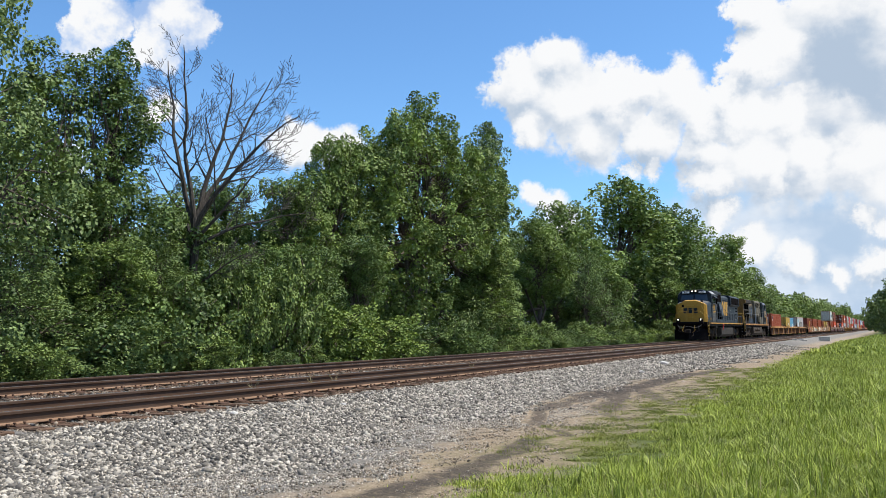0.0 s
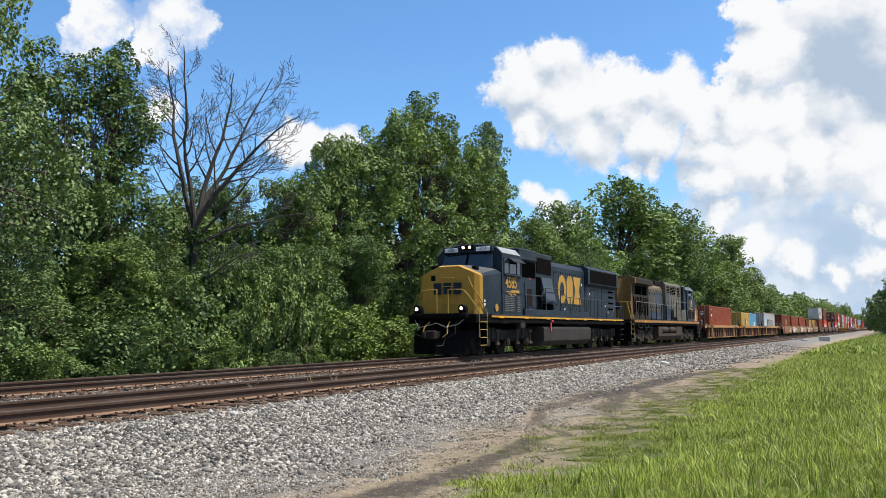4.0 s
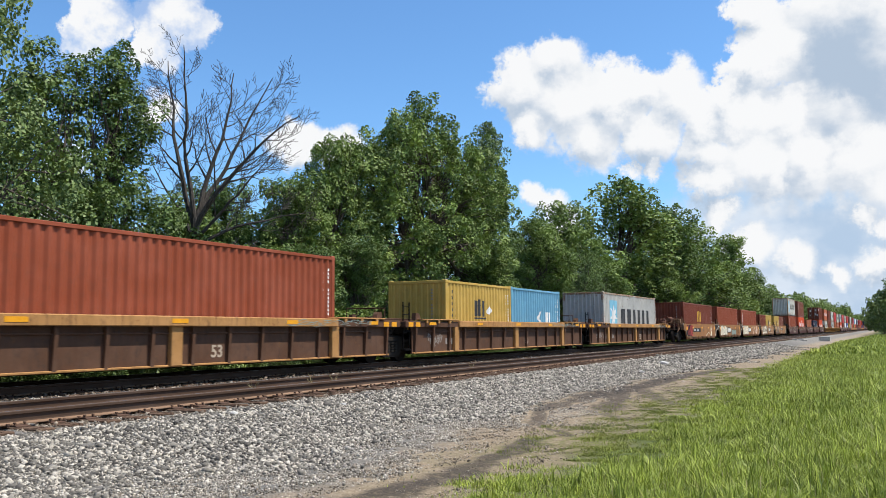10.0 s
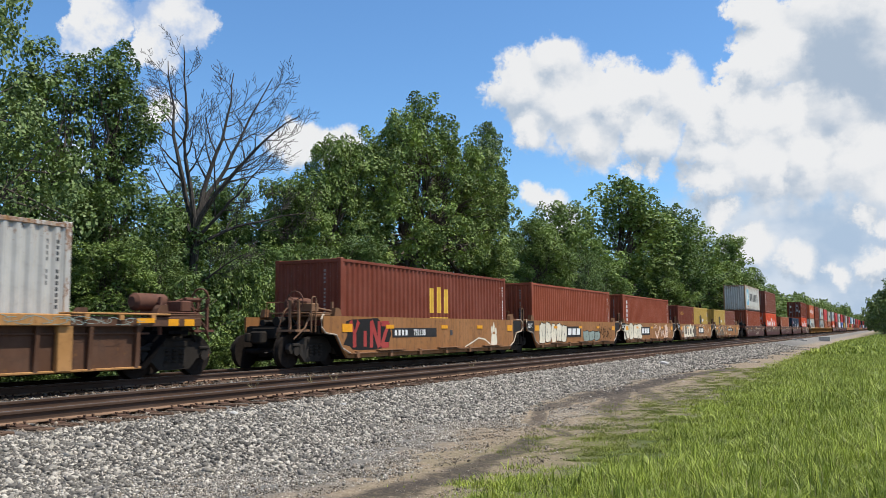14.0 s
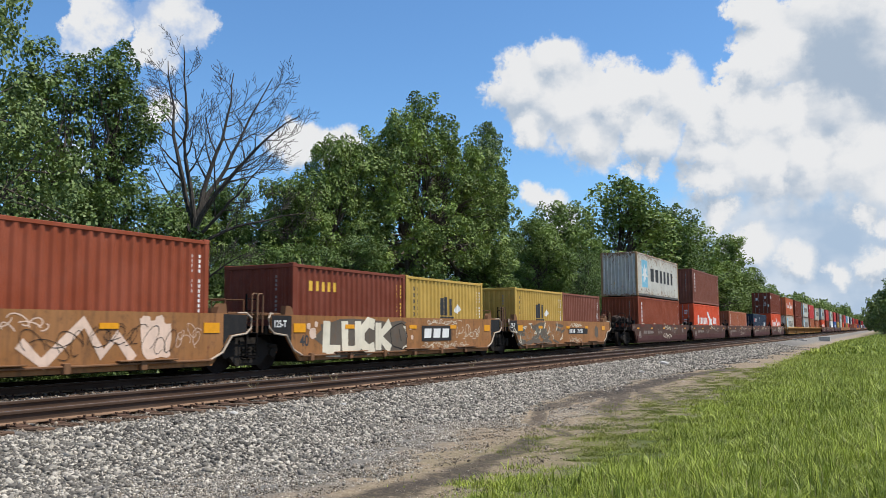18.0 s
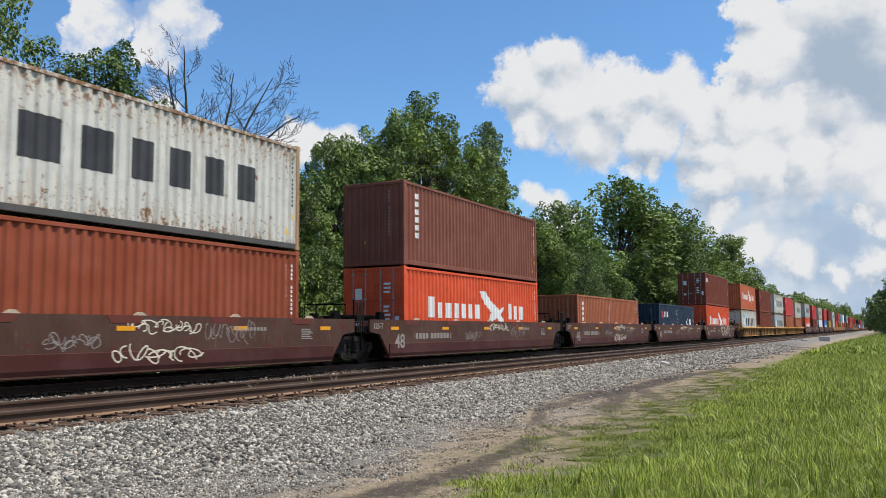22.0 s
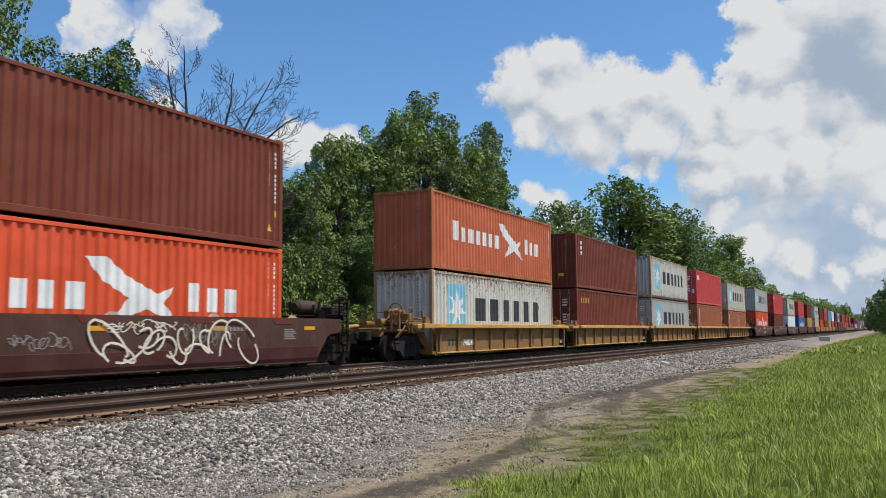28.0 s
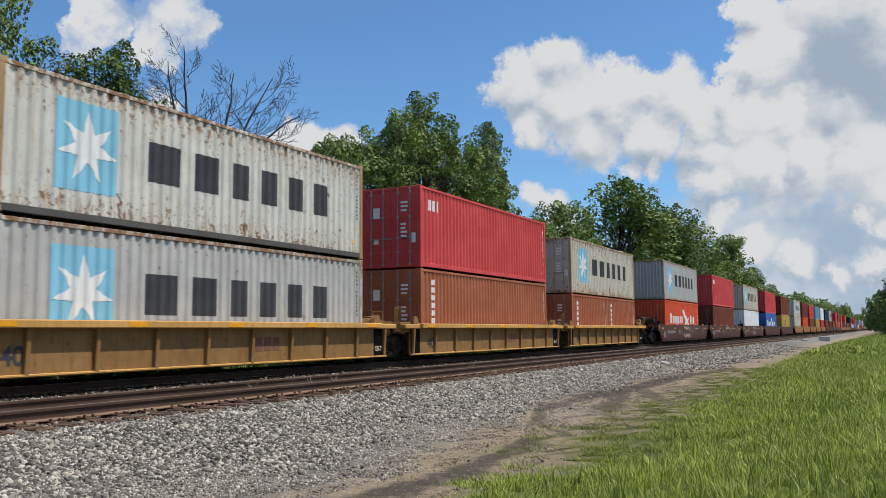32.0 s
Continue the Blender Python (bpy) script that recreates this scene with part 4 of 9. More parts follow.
def dead_tree():
    """Bare tree: a few long stems from one fork, each with side shoots that curve upwards into twigs."""
    rng = np.random.default_rng(77)
    t = thing("dead_tree", "leafless grey dead tree with spreading bare branches", "tree", "trackside trees")
    t.matrix_world = pose(-22.4, 23.1, GROUND_BACK)
    across, back = np.array([0.886, 0.463, 0]), np.array([-0.463, 0.886, 0])
    trunk, twigs = Mesh(), Mesh()

    def shoot(a, lean, end, turn, ln, r, depth):
        """lean and end: degrees from upright at the foot and at the tip, to one side; turn: the same in depth."""
        n = (11, 7, 4, 3)[depth]
        pts, rad = [np.array(a, float)], [r]
        for i in range(n):
            u = (i + 0.5) / n
            b = radians(lean + (end - lean) * u + rng.normal(0, 5))
            q = radians(turn * (1 - 0.5 * u) + rng.normal(0, 5))
            step = across * math.sin(b) + back * math.sin(q) + np.array([0, 0, math.cos(b)])
            pts.append(pts[-1] + step / np.linalg.norm(step) * ln / n)
            rad.append(max(0.0085, r * (1 - 0.86 * ((i + 1) / n) ** 0.9)))
            if depth < 3 and (0.22 if depth == 0 else 0.12) < u < 0.93:
                for _ in range(1):
                    side = rng.choice((-1, 1))
                    now = math.degrees(b)
                    grow = ln * rng.uniform(0.24, 0.42) * (1.2 - 0.7 * u) if depth == 0 else ln * rng.uniform(0.34, 0.62) * (1.1 - 0.5 * u)
                    shoot(pts[-1], now + side * rng.uniform(35, 60), now * 0.7 + side * rng.uniform(5, 25), rng.normal(0, 32), grow, rad[-1] * (0.55 if depth == 0 else 0.6), depth + 1)
        (trunk if depth == 0 else twigs).tube(pts, rad, (7, 5, 4, 3)[depth])

    limb(trunk, (0, 0, -0.3), (0.0, 0.05, 6.0), 0.19, 0.15, rng, 0.02, 9, 6)
    for z, lean, end, turn, ln, r in ((5.7, -16, -2, 6, 6.6, 0.095), (5.9, -7, 3, -10, 6.5, 0.085), (5.9, 16, 4, 8, 6.0, 0.095), (5.6, 30, 62, -6, 5.8, 0.095), (5.9, 24, 22, 14, 6.4, 0.085), (5.3, -38, -24, -12, 3.2, 0.065),
                                       (5.0, 62, 86, 10, 4.6, 0.060), (5.2, 48, 40, -16, 4.4, 0.060), (4.6, -45, -10, 10, 2.2, 0.045), (3.4, 55, 70, -20, 2.8, 0.045)):
        shoot((0, 0.03, z), lean, end, turn, ln, r * 1.25, 0)
    ivy = np.array([(rng.normal(0, 0.25), rng.normal(0, 0.3), z) for z in np.linspace(0.4, 5.4, 50)])
    v, f = leaf_cloud(rng, ivy, rng.uniform(0.25, 0.5, 50), 36, 0.14)
    part("creeper", mesh_from_arrays("creeper", v, f, M_LEAF_DARK), None, t, "dark green creeper on the trunk")
    part("trunk", trunk, M_DEADWOOD, t, smooth=True)
    part("branch_work", twigs, M_DEADWOOD, t)


build_woods()
dead_tree()


def small_trackside_things():
    rng = np.random.default_rng(5)
    for x, y in ((-11.15, 13.2), (-11.2, 15.2), (-11.1, 15.9), (-11.25, 23.4), (-11.3, 41.0)):
        w = thing("weed", "small dry weed growing between the rails", "weed", "weeds between the rails")
        w.matrix_world = pose(x, y, -0.25)
        for k in range(6):
            a, ln = rng.uniform(0, 6.28), rng.uniform(0.18, 0.34)
            tip = (math.cos(a) * ln * 0.5, math.sin(a) * ln * 0.5, ln)
            part("stalk", Mesh().tube([(0, 0, 0), (tip[0] * 0.3, tip[1] * 0.3, ln * 0.6), tip], [0.006, 0.005, 0.003], 4), M_DRY, w)
    box = thing("relay_cabinet", "grey metal relay cabinet on a concrete base near the crossing", "cabinet")
    box.matrix_world = pose(-7.0, 118, -0.66) @ Matrix.Diagonal((0.7, 0.7, 0.6, 1))
    part("base", Mesh().box(-1.1, 1.1, -0.7, 0.7, -0.1, 0.18, 0.03), M_PALE, box)
    cab = part("body", Mesh().box(-0.95, 0.95, -0.55, 0.55, 0.18, 0.95, 0.03), M_CABINET, box)
    part("lid", Mesh().box(-1.0, 1.0, -0.6, 0.6, 0.95, 1.02, 0.02), M_CABINET, box)
    part("door", Mesh().box(-0.8, 0.8, -0.575, -0.55, 0.25, 0.9, 0.01), M_CABINET, cab)
    for x, y, s in ((-8.6, 104.0, 0.3), (-8.3, 106.0, 0.22), (-9.0, 101.0, 0.26)):
        m = Mesh().box(-s, s, -s * 0.6, s * 0.6, 0, s * 0.7, 0.06)
        ob = new("concrete_block", m.data("concrete_block", M_PALE))
        ob.matrix_world = pose(x, y, float(ground_height(x)) - 0.02, 0, 0, 20 * s)
        tagged(ob, "broken pale concrete block on the ballast", "block", "concrete blocks")


M_CABINET = flat("weathered_grey_cabinet", (0.48, 0.48, 0.45), 0.6, 0, 0.12)
small_trackside_things()


# ---- freight train ----
# s: metres from the camera's foot along the line to a thing's leading end at the clip's start
MOVING = []


def gone(t):
    return 11.8086 * t + 0.00495 * t * t


def rolling(ob, s):
    ob.matrix_world = pose(FAR_TRACK, s, 0)
    MOVING.append((ob, s))
    return ob


M_BLACK = flat("black_steel", (0.008, 0.007, 0.007), 0.8, 0, 0.15, 0.05)
M_TRUCK = paint("grimy_truck_steel", (0.018, 0.0145, 0.0115), 0.95, 0.7, (0.050, 0.037, 0.027), 0.1)
M_WHEEL = flat("worn_wheel_steel", (0.024, 0.019, 0.016), 0.8, 0.0, 0.15, 0.06)
M_WHITE = paint("white_lettering", (0.72, 0.72, 0.70), 0.6, 0.25)
M_DARKMARK = paint("charcoal_lettering", (0.045, 0.048, 0.052), 0.6, 0.15)
M_STARBLUE = paint("sky_blue_panel", (0.21, 0.47, 0.60), 0.55, 0.2, (0.3, 0.3, 0.28))
M_REFLECT = flat("orange_reflector", (0.75, 0.33, 0.02), 0.4, 0, 0.05)
M_YELLOWMARK = paint("yellow_marking", (0.68, 0.42, 0.06), 0.55, 0.25)
M_BROWNMARK = paint("brown_lettering", (0.17, 0.07, 0.05), 0.6, 0.2)
M_ZINC = flat("galvanised_bar", (0.34, 0.33, 0.32), 0.45, 0.5, 0.12)
M_GRAFF = paint("faded_cream_spray_paint", (0.62, 0.57, 0.45), 0.8, 0.3)
M_GRAFF_GREEN = paint("grey_green_spray_paint", (0.22, 0.27, 0.24), 0.8, 0.35)
M_DUSTY = paint("dust_dulled_white_lettering", (0.27, 0.24, 0.215), 0.7, 0.8, (0.10, 0.075, 0.06))
M_ENGINE_GLASS = glass("dark_cab_glass")

COLOURS = {"red": ((0.245, 0.058, 0.026), 0.1), "maroon": ((0.165, 0.041, 0.022), 0.1), "brown": ((0.190, 0.066, 0.042), 0.15), "orange": ((0.62, 0.085, 0.030), 0.0),
           "oldorange": ((0.50, 0.125, 0.055), 0.2), "yellow": ((0.45, 0.295, 0.068), 0.15), "blue": ((0.12, 0.30, 0.43), 0.1), "grey": ((0.41, 0.405, 0.38), 0.35), "pale": ((0.54, 0.53, 0.475), 0.3),
           "cream": ((0.50, 0.47, 0.38), 0.5), "navy": ((0.022, 0.038, 0.065), 0.05), "crimson": ((0.52, 0.060, 0.058), 0.05), "rust": ((0.33, 0.105, 0.050), 0.1), "white": ((0.72, 0.73, 0.73), 0.2), "royal": ((0.05, 0.13, 0.36), 0.1), "green": ((0.10, 0.22, 0.14), 0.1)}
PAINTS = {k: paint(k + "_container_paint", c, 0.5, 0.30, rust=r, spots={"pale": 1.0, "cream": 0.8, "grey": 0.15, "oldorange": 0.2}.get(k, 0.0)) for k, (c, r) in COLOURS.items()}
EDGES = {k: paint(k + "_rusted_edge_paint", COLOURS[k][0], 0.6, 0.6, (0.20, 0.11, 0.05), rust=q, spots=1.7) for k, q in (("pale", 1.0), ("cream", 1.0), ("grey", 0.7), ("oldorange", 0.5))}
POSTS = {k: paint(k + "_rusty_corner_post", q, 0.75, 0.6, (0.16, 0.085, 0.04), rust=0.6) for k, q in (("pale", (0.34, 0.215, 0.115)), ("cream", (0.36, 0.27, 0.17)), ("oldorange", (0.36, 0.115, 0.05)))}
M_DARKRAIL = paint("dark_grey_bottom_rail", (0.075, 0.075, 0.072), 0.7, 0.5, (0.14, 0.085, 0.05), rust=0.3)
WORDS = {"oldorange": "faded orange", "pale": "rust-streaked pale grey", "cream": "stained cream", "grey": "grey", "crimson": "crimson red", "orange": "bright orange-red", "navy": "navy blue", "royal": "royal blue", "brown": "red-brown", "rust": "orange-brown"}
PITCH_Y, DEEP = 0.278, 0.045


def corr(y, L):
    """Depth of the corrugated side wall below its outer plane at y."""
    u = ((y - 0.16) % PITCH_Y) / PITCH_Y
    if y < 0.16 or y > L - 0.16:
        return 0.0
    if u < 0.26:
        return 0.0
    if u < 0.5:
        return DEEP * (u - 0.26) / 0.24
    if u < 0.76:
        return DEEP
    return DEEP * (1 - (u - 0.76) / 0.24)


def corr_breaks(a, b, L):
    ys = [a, b]
    k = math.floor((a - 0.16) / PITCH_Y) - 1
    while 0.16 + k * PITCH_Y < b:
        for u in (0, 0.26, 0.5, 0.76):
            y = 0.16 + (k + u) * PITCH_Y
            if a < y < b:
                ys.append(y)
        k += 1
    return sorted(set(round(y, 5) for y in ys))


CACHE = {}


def cached(key, make):
    if key not in CACHE:
        CACHE[key] = make()
    return CACHE[key]


def side_wall(L, h, mat, sx):
    def make():
        m = Mesh()
        ys = corr_breaks(0.14, L - 0.14, L)
        for k, y in enumerate(ys):
            x = sx * (1.205 - corr(y, L))
            m.v += [(x, y, 0.16), (x, y, h - 0.11), (x - sx * 0.02, y, 0.16), (x - sx * 0.02, y, h - 0.11)]
            if k:
                b = 4 * k
                m.f += [(b - 4, b, b + 1, b - 3), (b - 2, b - 1, b + 3, b + 2)]
        return m.data("side_wall", mat)
    return cached(("side", L, h, mat.name, sx), make)


def end_wall(h, mat, y, out):
    def make():
        m = Mesh()
        n = 9
        w = 2.16 / n
        for k in range(n):
            x0 = -1.08 + k * w
            pts = [(x0, 0.0), (x0 + w * 0.3, 0.0), (x0 + w * 0.45, 0.04), (x0 + w * 0.85, 0.04), (x0 + w, 0.0)]
            for (xa, da), (xb, db) in zip(pts, pts[1:]):
                ya, yb = y - out * (0.02 + da), y - out * (0.02 + db)
                m.raw([(xa, ya, 0.14), (xb, yb, 0.14), (xb, yb, h - 0.12), (xa, ya, h - 0.12)], [(0, 1, 2, 3)])
        return m.data("end_wall", mat)
    return cached(("end", h, mat.name, y, out), make)


def door_leaf(h, mat, y, out, sx):
    def make():
        m = Mesh()
        x0, x1 = (0.008, 1.09) if sx > 0 else (-1.09, -0.008)
        m.box(x0, x1, y - out * 0.055, y - out * 0.02, 0.15, h - 0.13, 0.008)
        for k in range(5):
            z = 0.26 + (h - 0.6) * k / 4.6
            m.box(x0 + 0.05, x1 - 0.05, y - out * 0.024, y - out * 0.006, z, z + (h - 0.6) / 6.6, 0.012)
        return m.data("door", mat)
    return cached(("door", h, mat.name, y, out, sx), make)


def lock_bar(h, y, out, x):
    def make():
        m = Mesh()
        m.rod((x, y + out * 0.02, 0.08), (x, y + out * 0.02, h - 0.06), 0.019, n=6)
        for z in (0.12, 0.55, 1.05, h * 0.62, h - 0.25):
            m.box(x - 0.05, x + 0.05, y - out * 0.01, y + out * 0.045, z - 0.03, z + 0.03, 0.006)
        m.box(x - 0.03, x + 0.36 * (1 if x < 0.6 else -1), y, y + out * 0.05, 1.02, 1.055)
        return m.data("locking_bar", M_ZINC)
    return cached(("bar", h, y, out, x), make)


def rails_mesh(L, h, mat, which):
    def make():
        m = Mesh()
        if which == "post":
            m.box(1.085, 1.219, 0.002, 0.15, 0.10, h - 0.10, 0.012)
            for z in (0.0, h - 0.118):
                m.box(1.055, 1.222, -0.003, 0.175, z, z + 0.118, 0.012)
        elif which == "top":
            m.box(1.155, 1.217, 0.15, L - 0.15, h - 0.118, h - 0.03, 0.008)
        elif which == "bottom":
            m.box(1.13, 1.219, 0.15, L - 0.15, 0.03, 0.175, 0.01)
        elif which == "header":
            m.box(-1.09, 1.09, 0.0, 0.11, h - 0.135, h - 0.02, 0.01)
        elif which == "sill":
            m.box(-1.09, 1.09, 0.0, 0.11, 0.02, 0.155, 0.01)
        else:
            for sx in (1, -1):
                m.box(sx * 1.13, sx * 1.219, 0.0, L, 0.0, 0.175)
                m.box(sx * 1.13, sx * 1.219, 0.0, L, h - 0.118, h)
                for y in (0.0, L - 0.16):
                    m.box(sx * 1.06, sx * 1.219, y, y + 0.16, 0.1, h - 0.1)
        return m.data(which, mat)
    return cached((which, L, h, mat.name), make)


def roof_mesh(L, h, mat):
    def make():
        m = Mesh()
        m.box(-1.16, 1.16, 0.1, L - 0.1, h - 0.06, h - 0.035)
        n = int(L / 0.55)
        for k in range(n):
            y = 0.3 + (L - 0.6) * (k + 0.5) / n
            m.box(-1.10, 1.10, y - 0.13, y + 0.13, h - 0.035, h - 0.02, 0.006)
        return m.data("roof", mat)
    return cached(("roof", L, h, mat.name), make)



def door_label(h, sx):
    """Rows of illegible small print and a warning patch on a door leaf."""
    m = Mesh()
    r = random.Random(5 + sx)
    if sx > 0:
        for k in range(7):
            z = h - 0.62 - k * 0.14 - (0.35 if k > 2 else 0)
            m.box(0.42, 0.42 + r.uniform(0.18, 0.30), -0.004, -0.001, z, z + 0.07)
        m.box(0.86, 1.02, -0.004, -0.001, h * 0.30, h * 0.42)
    else:
        m.box(-0.72, -0.45, -0.004, -0.001, h * 0.62, h * 0.75)
        m.box(-0.70, -0.50, -0.004, -0.001, h * 0.30, h * 0.36)
    return m.data("door_label", M_WHITE)




def decal(L, shapes, name, mat):
    m = Mesh()
    for q in shapes:
        painted(m, q, L)
    return m.data(name, mat)


def end_bars(h):
    m = Mesh()
    for k in range(13):
        z = h - 0.40 - k * 0.115 - (0.10 if k > 3 else 0)
        m.box(0.605, 0.665, 0.0145, 0.0175, z, z + 0.07)
    return m.data("end_stencil", M_DUSTY)


def container(colour, L, h, marks, s, z, front="wall", near=True, extra=""):
    """Steel shipping container whose leading end is at s and whose floor is at z."""
    mat = PAINTS[colour]
    edge = EDGES.get(colour, mat)
    size = "forty-foot" if L > 8 else "twenty-foot"
    name = "shipping_container"
    c = thing(name, f"{WORDS.get(colour, colour)} corrugated steel {size} container {extra}".strip(), "container", "containers on the freight train")
    for sx in (1, -1):
        part("side_wall", side_wall(L, h, mat, sx), None, c)
    part("roof", roof_mesh(L, h, mat), None, c)
    for y, out in ((0.0, -1), (L, 1)):
        if near and front == "doors" and y == 0.0 or (near and front != "doors" and y > 0):
            for sx in (-1, 1):
                dr = part("door", door_leaf(h, mat, y, out, sx), None, c)
                if y == 0.0:
                    part("door_label", cached(("dlabel", h, sx), lambda: door_label(h, sx)), None, dr)
                for x in (0.30, 0.80):
                    part("locking_bar", lock_bar(h, y, out, x * sx), None, dr)
        else:
            part("end_wall", end_wall(h, mat, y, out), None, c)
    if near:
        for mx, my in ((1, 0), (-1, 0), (1, 1), (-1, 1)):
            p = part("corner_post", rails_mesh(L, h, POSTS.get(colour, edge), "post"), None, c)
            p.matrix_basis = pose(0, L if my else 0, 0, 0, 0, 0) @ Matrix.Diagonal((mx, -1 if my else 1, 1, 1))
        for mx in (1, -1):
            for w, nm in (("top", "top_rail"), ("bottom", "bottom_rail")):
                p = part(nm, rails_mesh(L, h, M_DARKRAIL if colour == "pale" and w == "bottom" else edge, w), None, c)
                p.matrix_basis = Matrix.Diagonal((mx, 1, 1, 1))
        for my in (0, 1):
            for w in ("header", "sill"):
                p = part("end_" + w, rails_mesh(L, h, edge, w), None, c)
                p.matrix_basis = pose(0, L if my else 0, 0) @ Matrix.Diagonal((1, -1 if my else 1, 1, 1))
    else:
        part("frame", rails_mesh(L, h, mat, "all"), None, c)
    for nm, key, mark_mat, shapes in [q for mk in marks for q in apart(mk)]:
        def make(shapes=shapes, mm=mark_mat, nm=nm):
            m = Mesh()
            for poly in shapes:
                painted(m, poly, L, lift=0.009 if nm in ("white_star", "flash_shape") else 0.004)
            return m.data(nm, mm)
        mark = part(nm, cached(("mark", key, L, h, mark_mat.name), make), None, c)
        if nm == "stencil":
            tagged(mark, kind="stuff")
    if near:
        tri = cached(("triangle", L), lambda: decal(L, [[(L - 0.62, 0.42), (L - 0.40, 0.42), (L - 0.51, 0.66)]], "warning_label", M_YELLOWMARK))
        part("warning_label", tri, None, c, "yellow triangular warning label")
        part("warning_label", cached(("weight", L), lambda: decal(L, [[(L - 0.33, 0.80), (L - 0.22, 0.80), (L - 0.22, 0.97), (L - 0.33, 0.97)]], "warning_label", M_YELLOWMARK)), None, c)
        if any(q[1] == "shortcolumn" for q in marks):
            for k in range(3):
                part("end_mark", cached("endblock", lambda: Mesh().box(-0.95, -0.80, 0.0145, 0.0175, h - 0.78, h - 0.58).data("end_mark", M_WHITE)), None, c, "white painted block").matrix_basis = pose(0.21 * k, 0, 0)
            part("end_plate", Mesh().box(0.22, 0.52, 0.0145, 0.0175, 0.62, 0.78), M_YELLOWMARK, c, "small yellow plate")
            part("end_placard", Mesh().prism([(-0.72, 0.78), (-0.56, 0.62), (-0.40, 0.78), (-0.56, 0.96)], "y", 0.0145, 0.0175), M_WHITE, c, "white diamond placard")
        if front != "doors":
            part("end_stencil", cached(("endbars", h), lambda: end_bars(h)), None, c, "column of faded white stencilled marks")
            part("warning_label", cached("endtri", lambda: Mesh().raw([(-0.36, 0.014, 0.78), (-0.30, 0.014, 0.78), (-0.33, 0.014, 0.92)], [(0, 1, 2)]).data("warning_label", M_YELLOWMARK)), None, c)
    c.matrix_world = pose(FAR_TRACK, s, z)
    MOVING.append((c, (s, z)))
    return c


def painted(m, poly, L, x=1.205, lift=0.004):
    """A painted outline (y, z) that follows the near wall's corrugations."""
    ys = [p[0] for p in poly]
    cuts = sorted(set(corr_breaks(min(ys), max(ys), L) + [round(y, 5) for y in ys]))
    if len(cuts) < 2:
        return

    def spans(y):
        z = []
        for (ya, za), (yb, zb) in zip(poly, poly[1:] + poly[:1]):
            if (ya <= y < yb) or (yb <= y < ya):
                z.append(za + (zb - za) * (y - ya) / (yb - ya))
        return sorted(z)
    for a, b in zip(cuts, cuts[1:]):
        if b - a < 1e-4:
            continue
        sa, sb = spans(a + 1e-4), spans(b - 1e-4)
        if len(sa) != len(sb):
            continue
        xa, xb = x - corr(a, L) + lift, x - corr(b, L) + lift
        for i in range(0, len(sa) - 1, 2):
            m.raw([(xa, a, sa[i]), (xb, b, sb[i]), (xb, b, sb[i + 1]), (xa, a, sa[i + 1])], [(0, 1, 2, 3)])


def rect(y0, y1, z0, z1):
    return [(y0, z0), (y1, z0), (y1, z1), (y0, z1)]


def star(cy, cz, r, n=7):
    out = []
    for k in range(2 * n):
        a = math.pi / 2 + math.pi * k / n
        q = r if k % 2 == 0 else r * 0.4
        out.append((cy + math.cos(a) * q + k * 1e-4, cz + math.sin(a) * q))
    return out


def id_bars(L, h, seed):
    """Illegible numbers and weights as small bars near the trailing corner."""
    out = []
    for col, n in ((L - 0.34, 11), (L - 0.56, 7)):
        for k in range(n):
            z = h - 0.45 - k * 0.115 - (0.12 if k > 3 else 0)
            out.append(rect(col, col + 0.065, z, z + 0.075))
    return out


def upright_word(y, h, n=6):
    """A column of plain blocks where a name runs down the wall."""
    return [rect(y + 0.03, y + 0.28, h - 0.56 - k * 0.272, h - 0.56 - k * 0.272 + 0.19) for k in range(n)]


def apart(mark):
    """Each block of a large wordmark is a piece of its own."""
    nm, key, mat, shapes = mark
    if nm not in ("wordmark", "emblem"):
        return [mark]
    return [(nm + "_block", f"{key}{i}", mat, [p]) for i, p in enumerate(shapes)]


def block_word(y, z, widths, height, gap):
    out = []
    for k, w in enumerate(widths):
        out.append(rect(y + w * 0.12, y + w * 0.88, z + height * 0.04, z + height * 0.96))
        y += w + gap
    return out


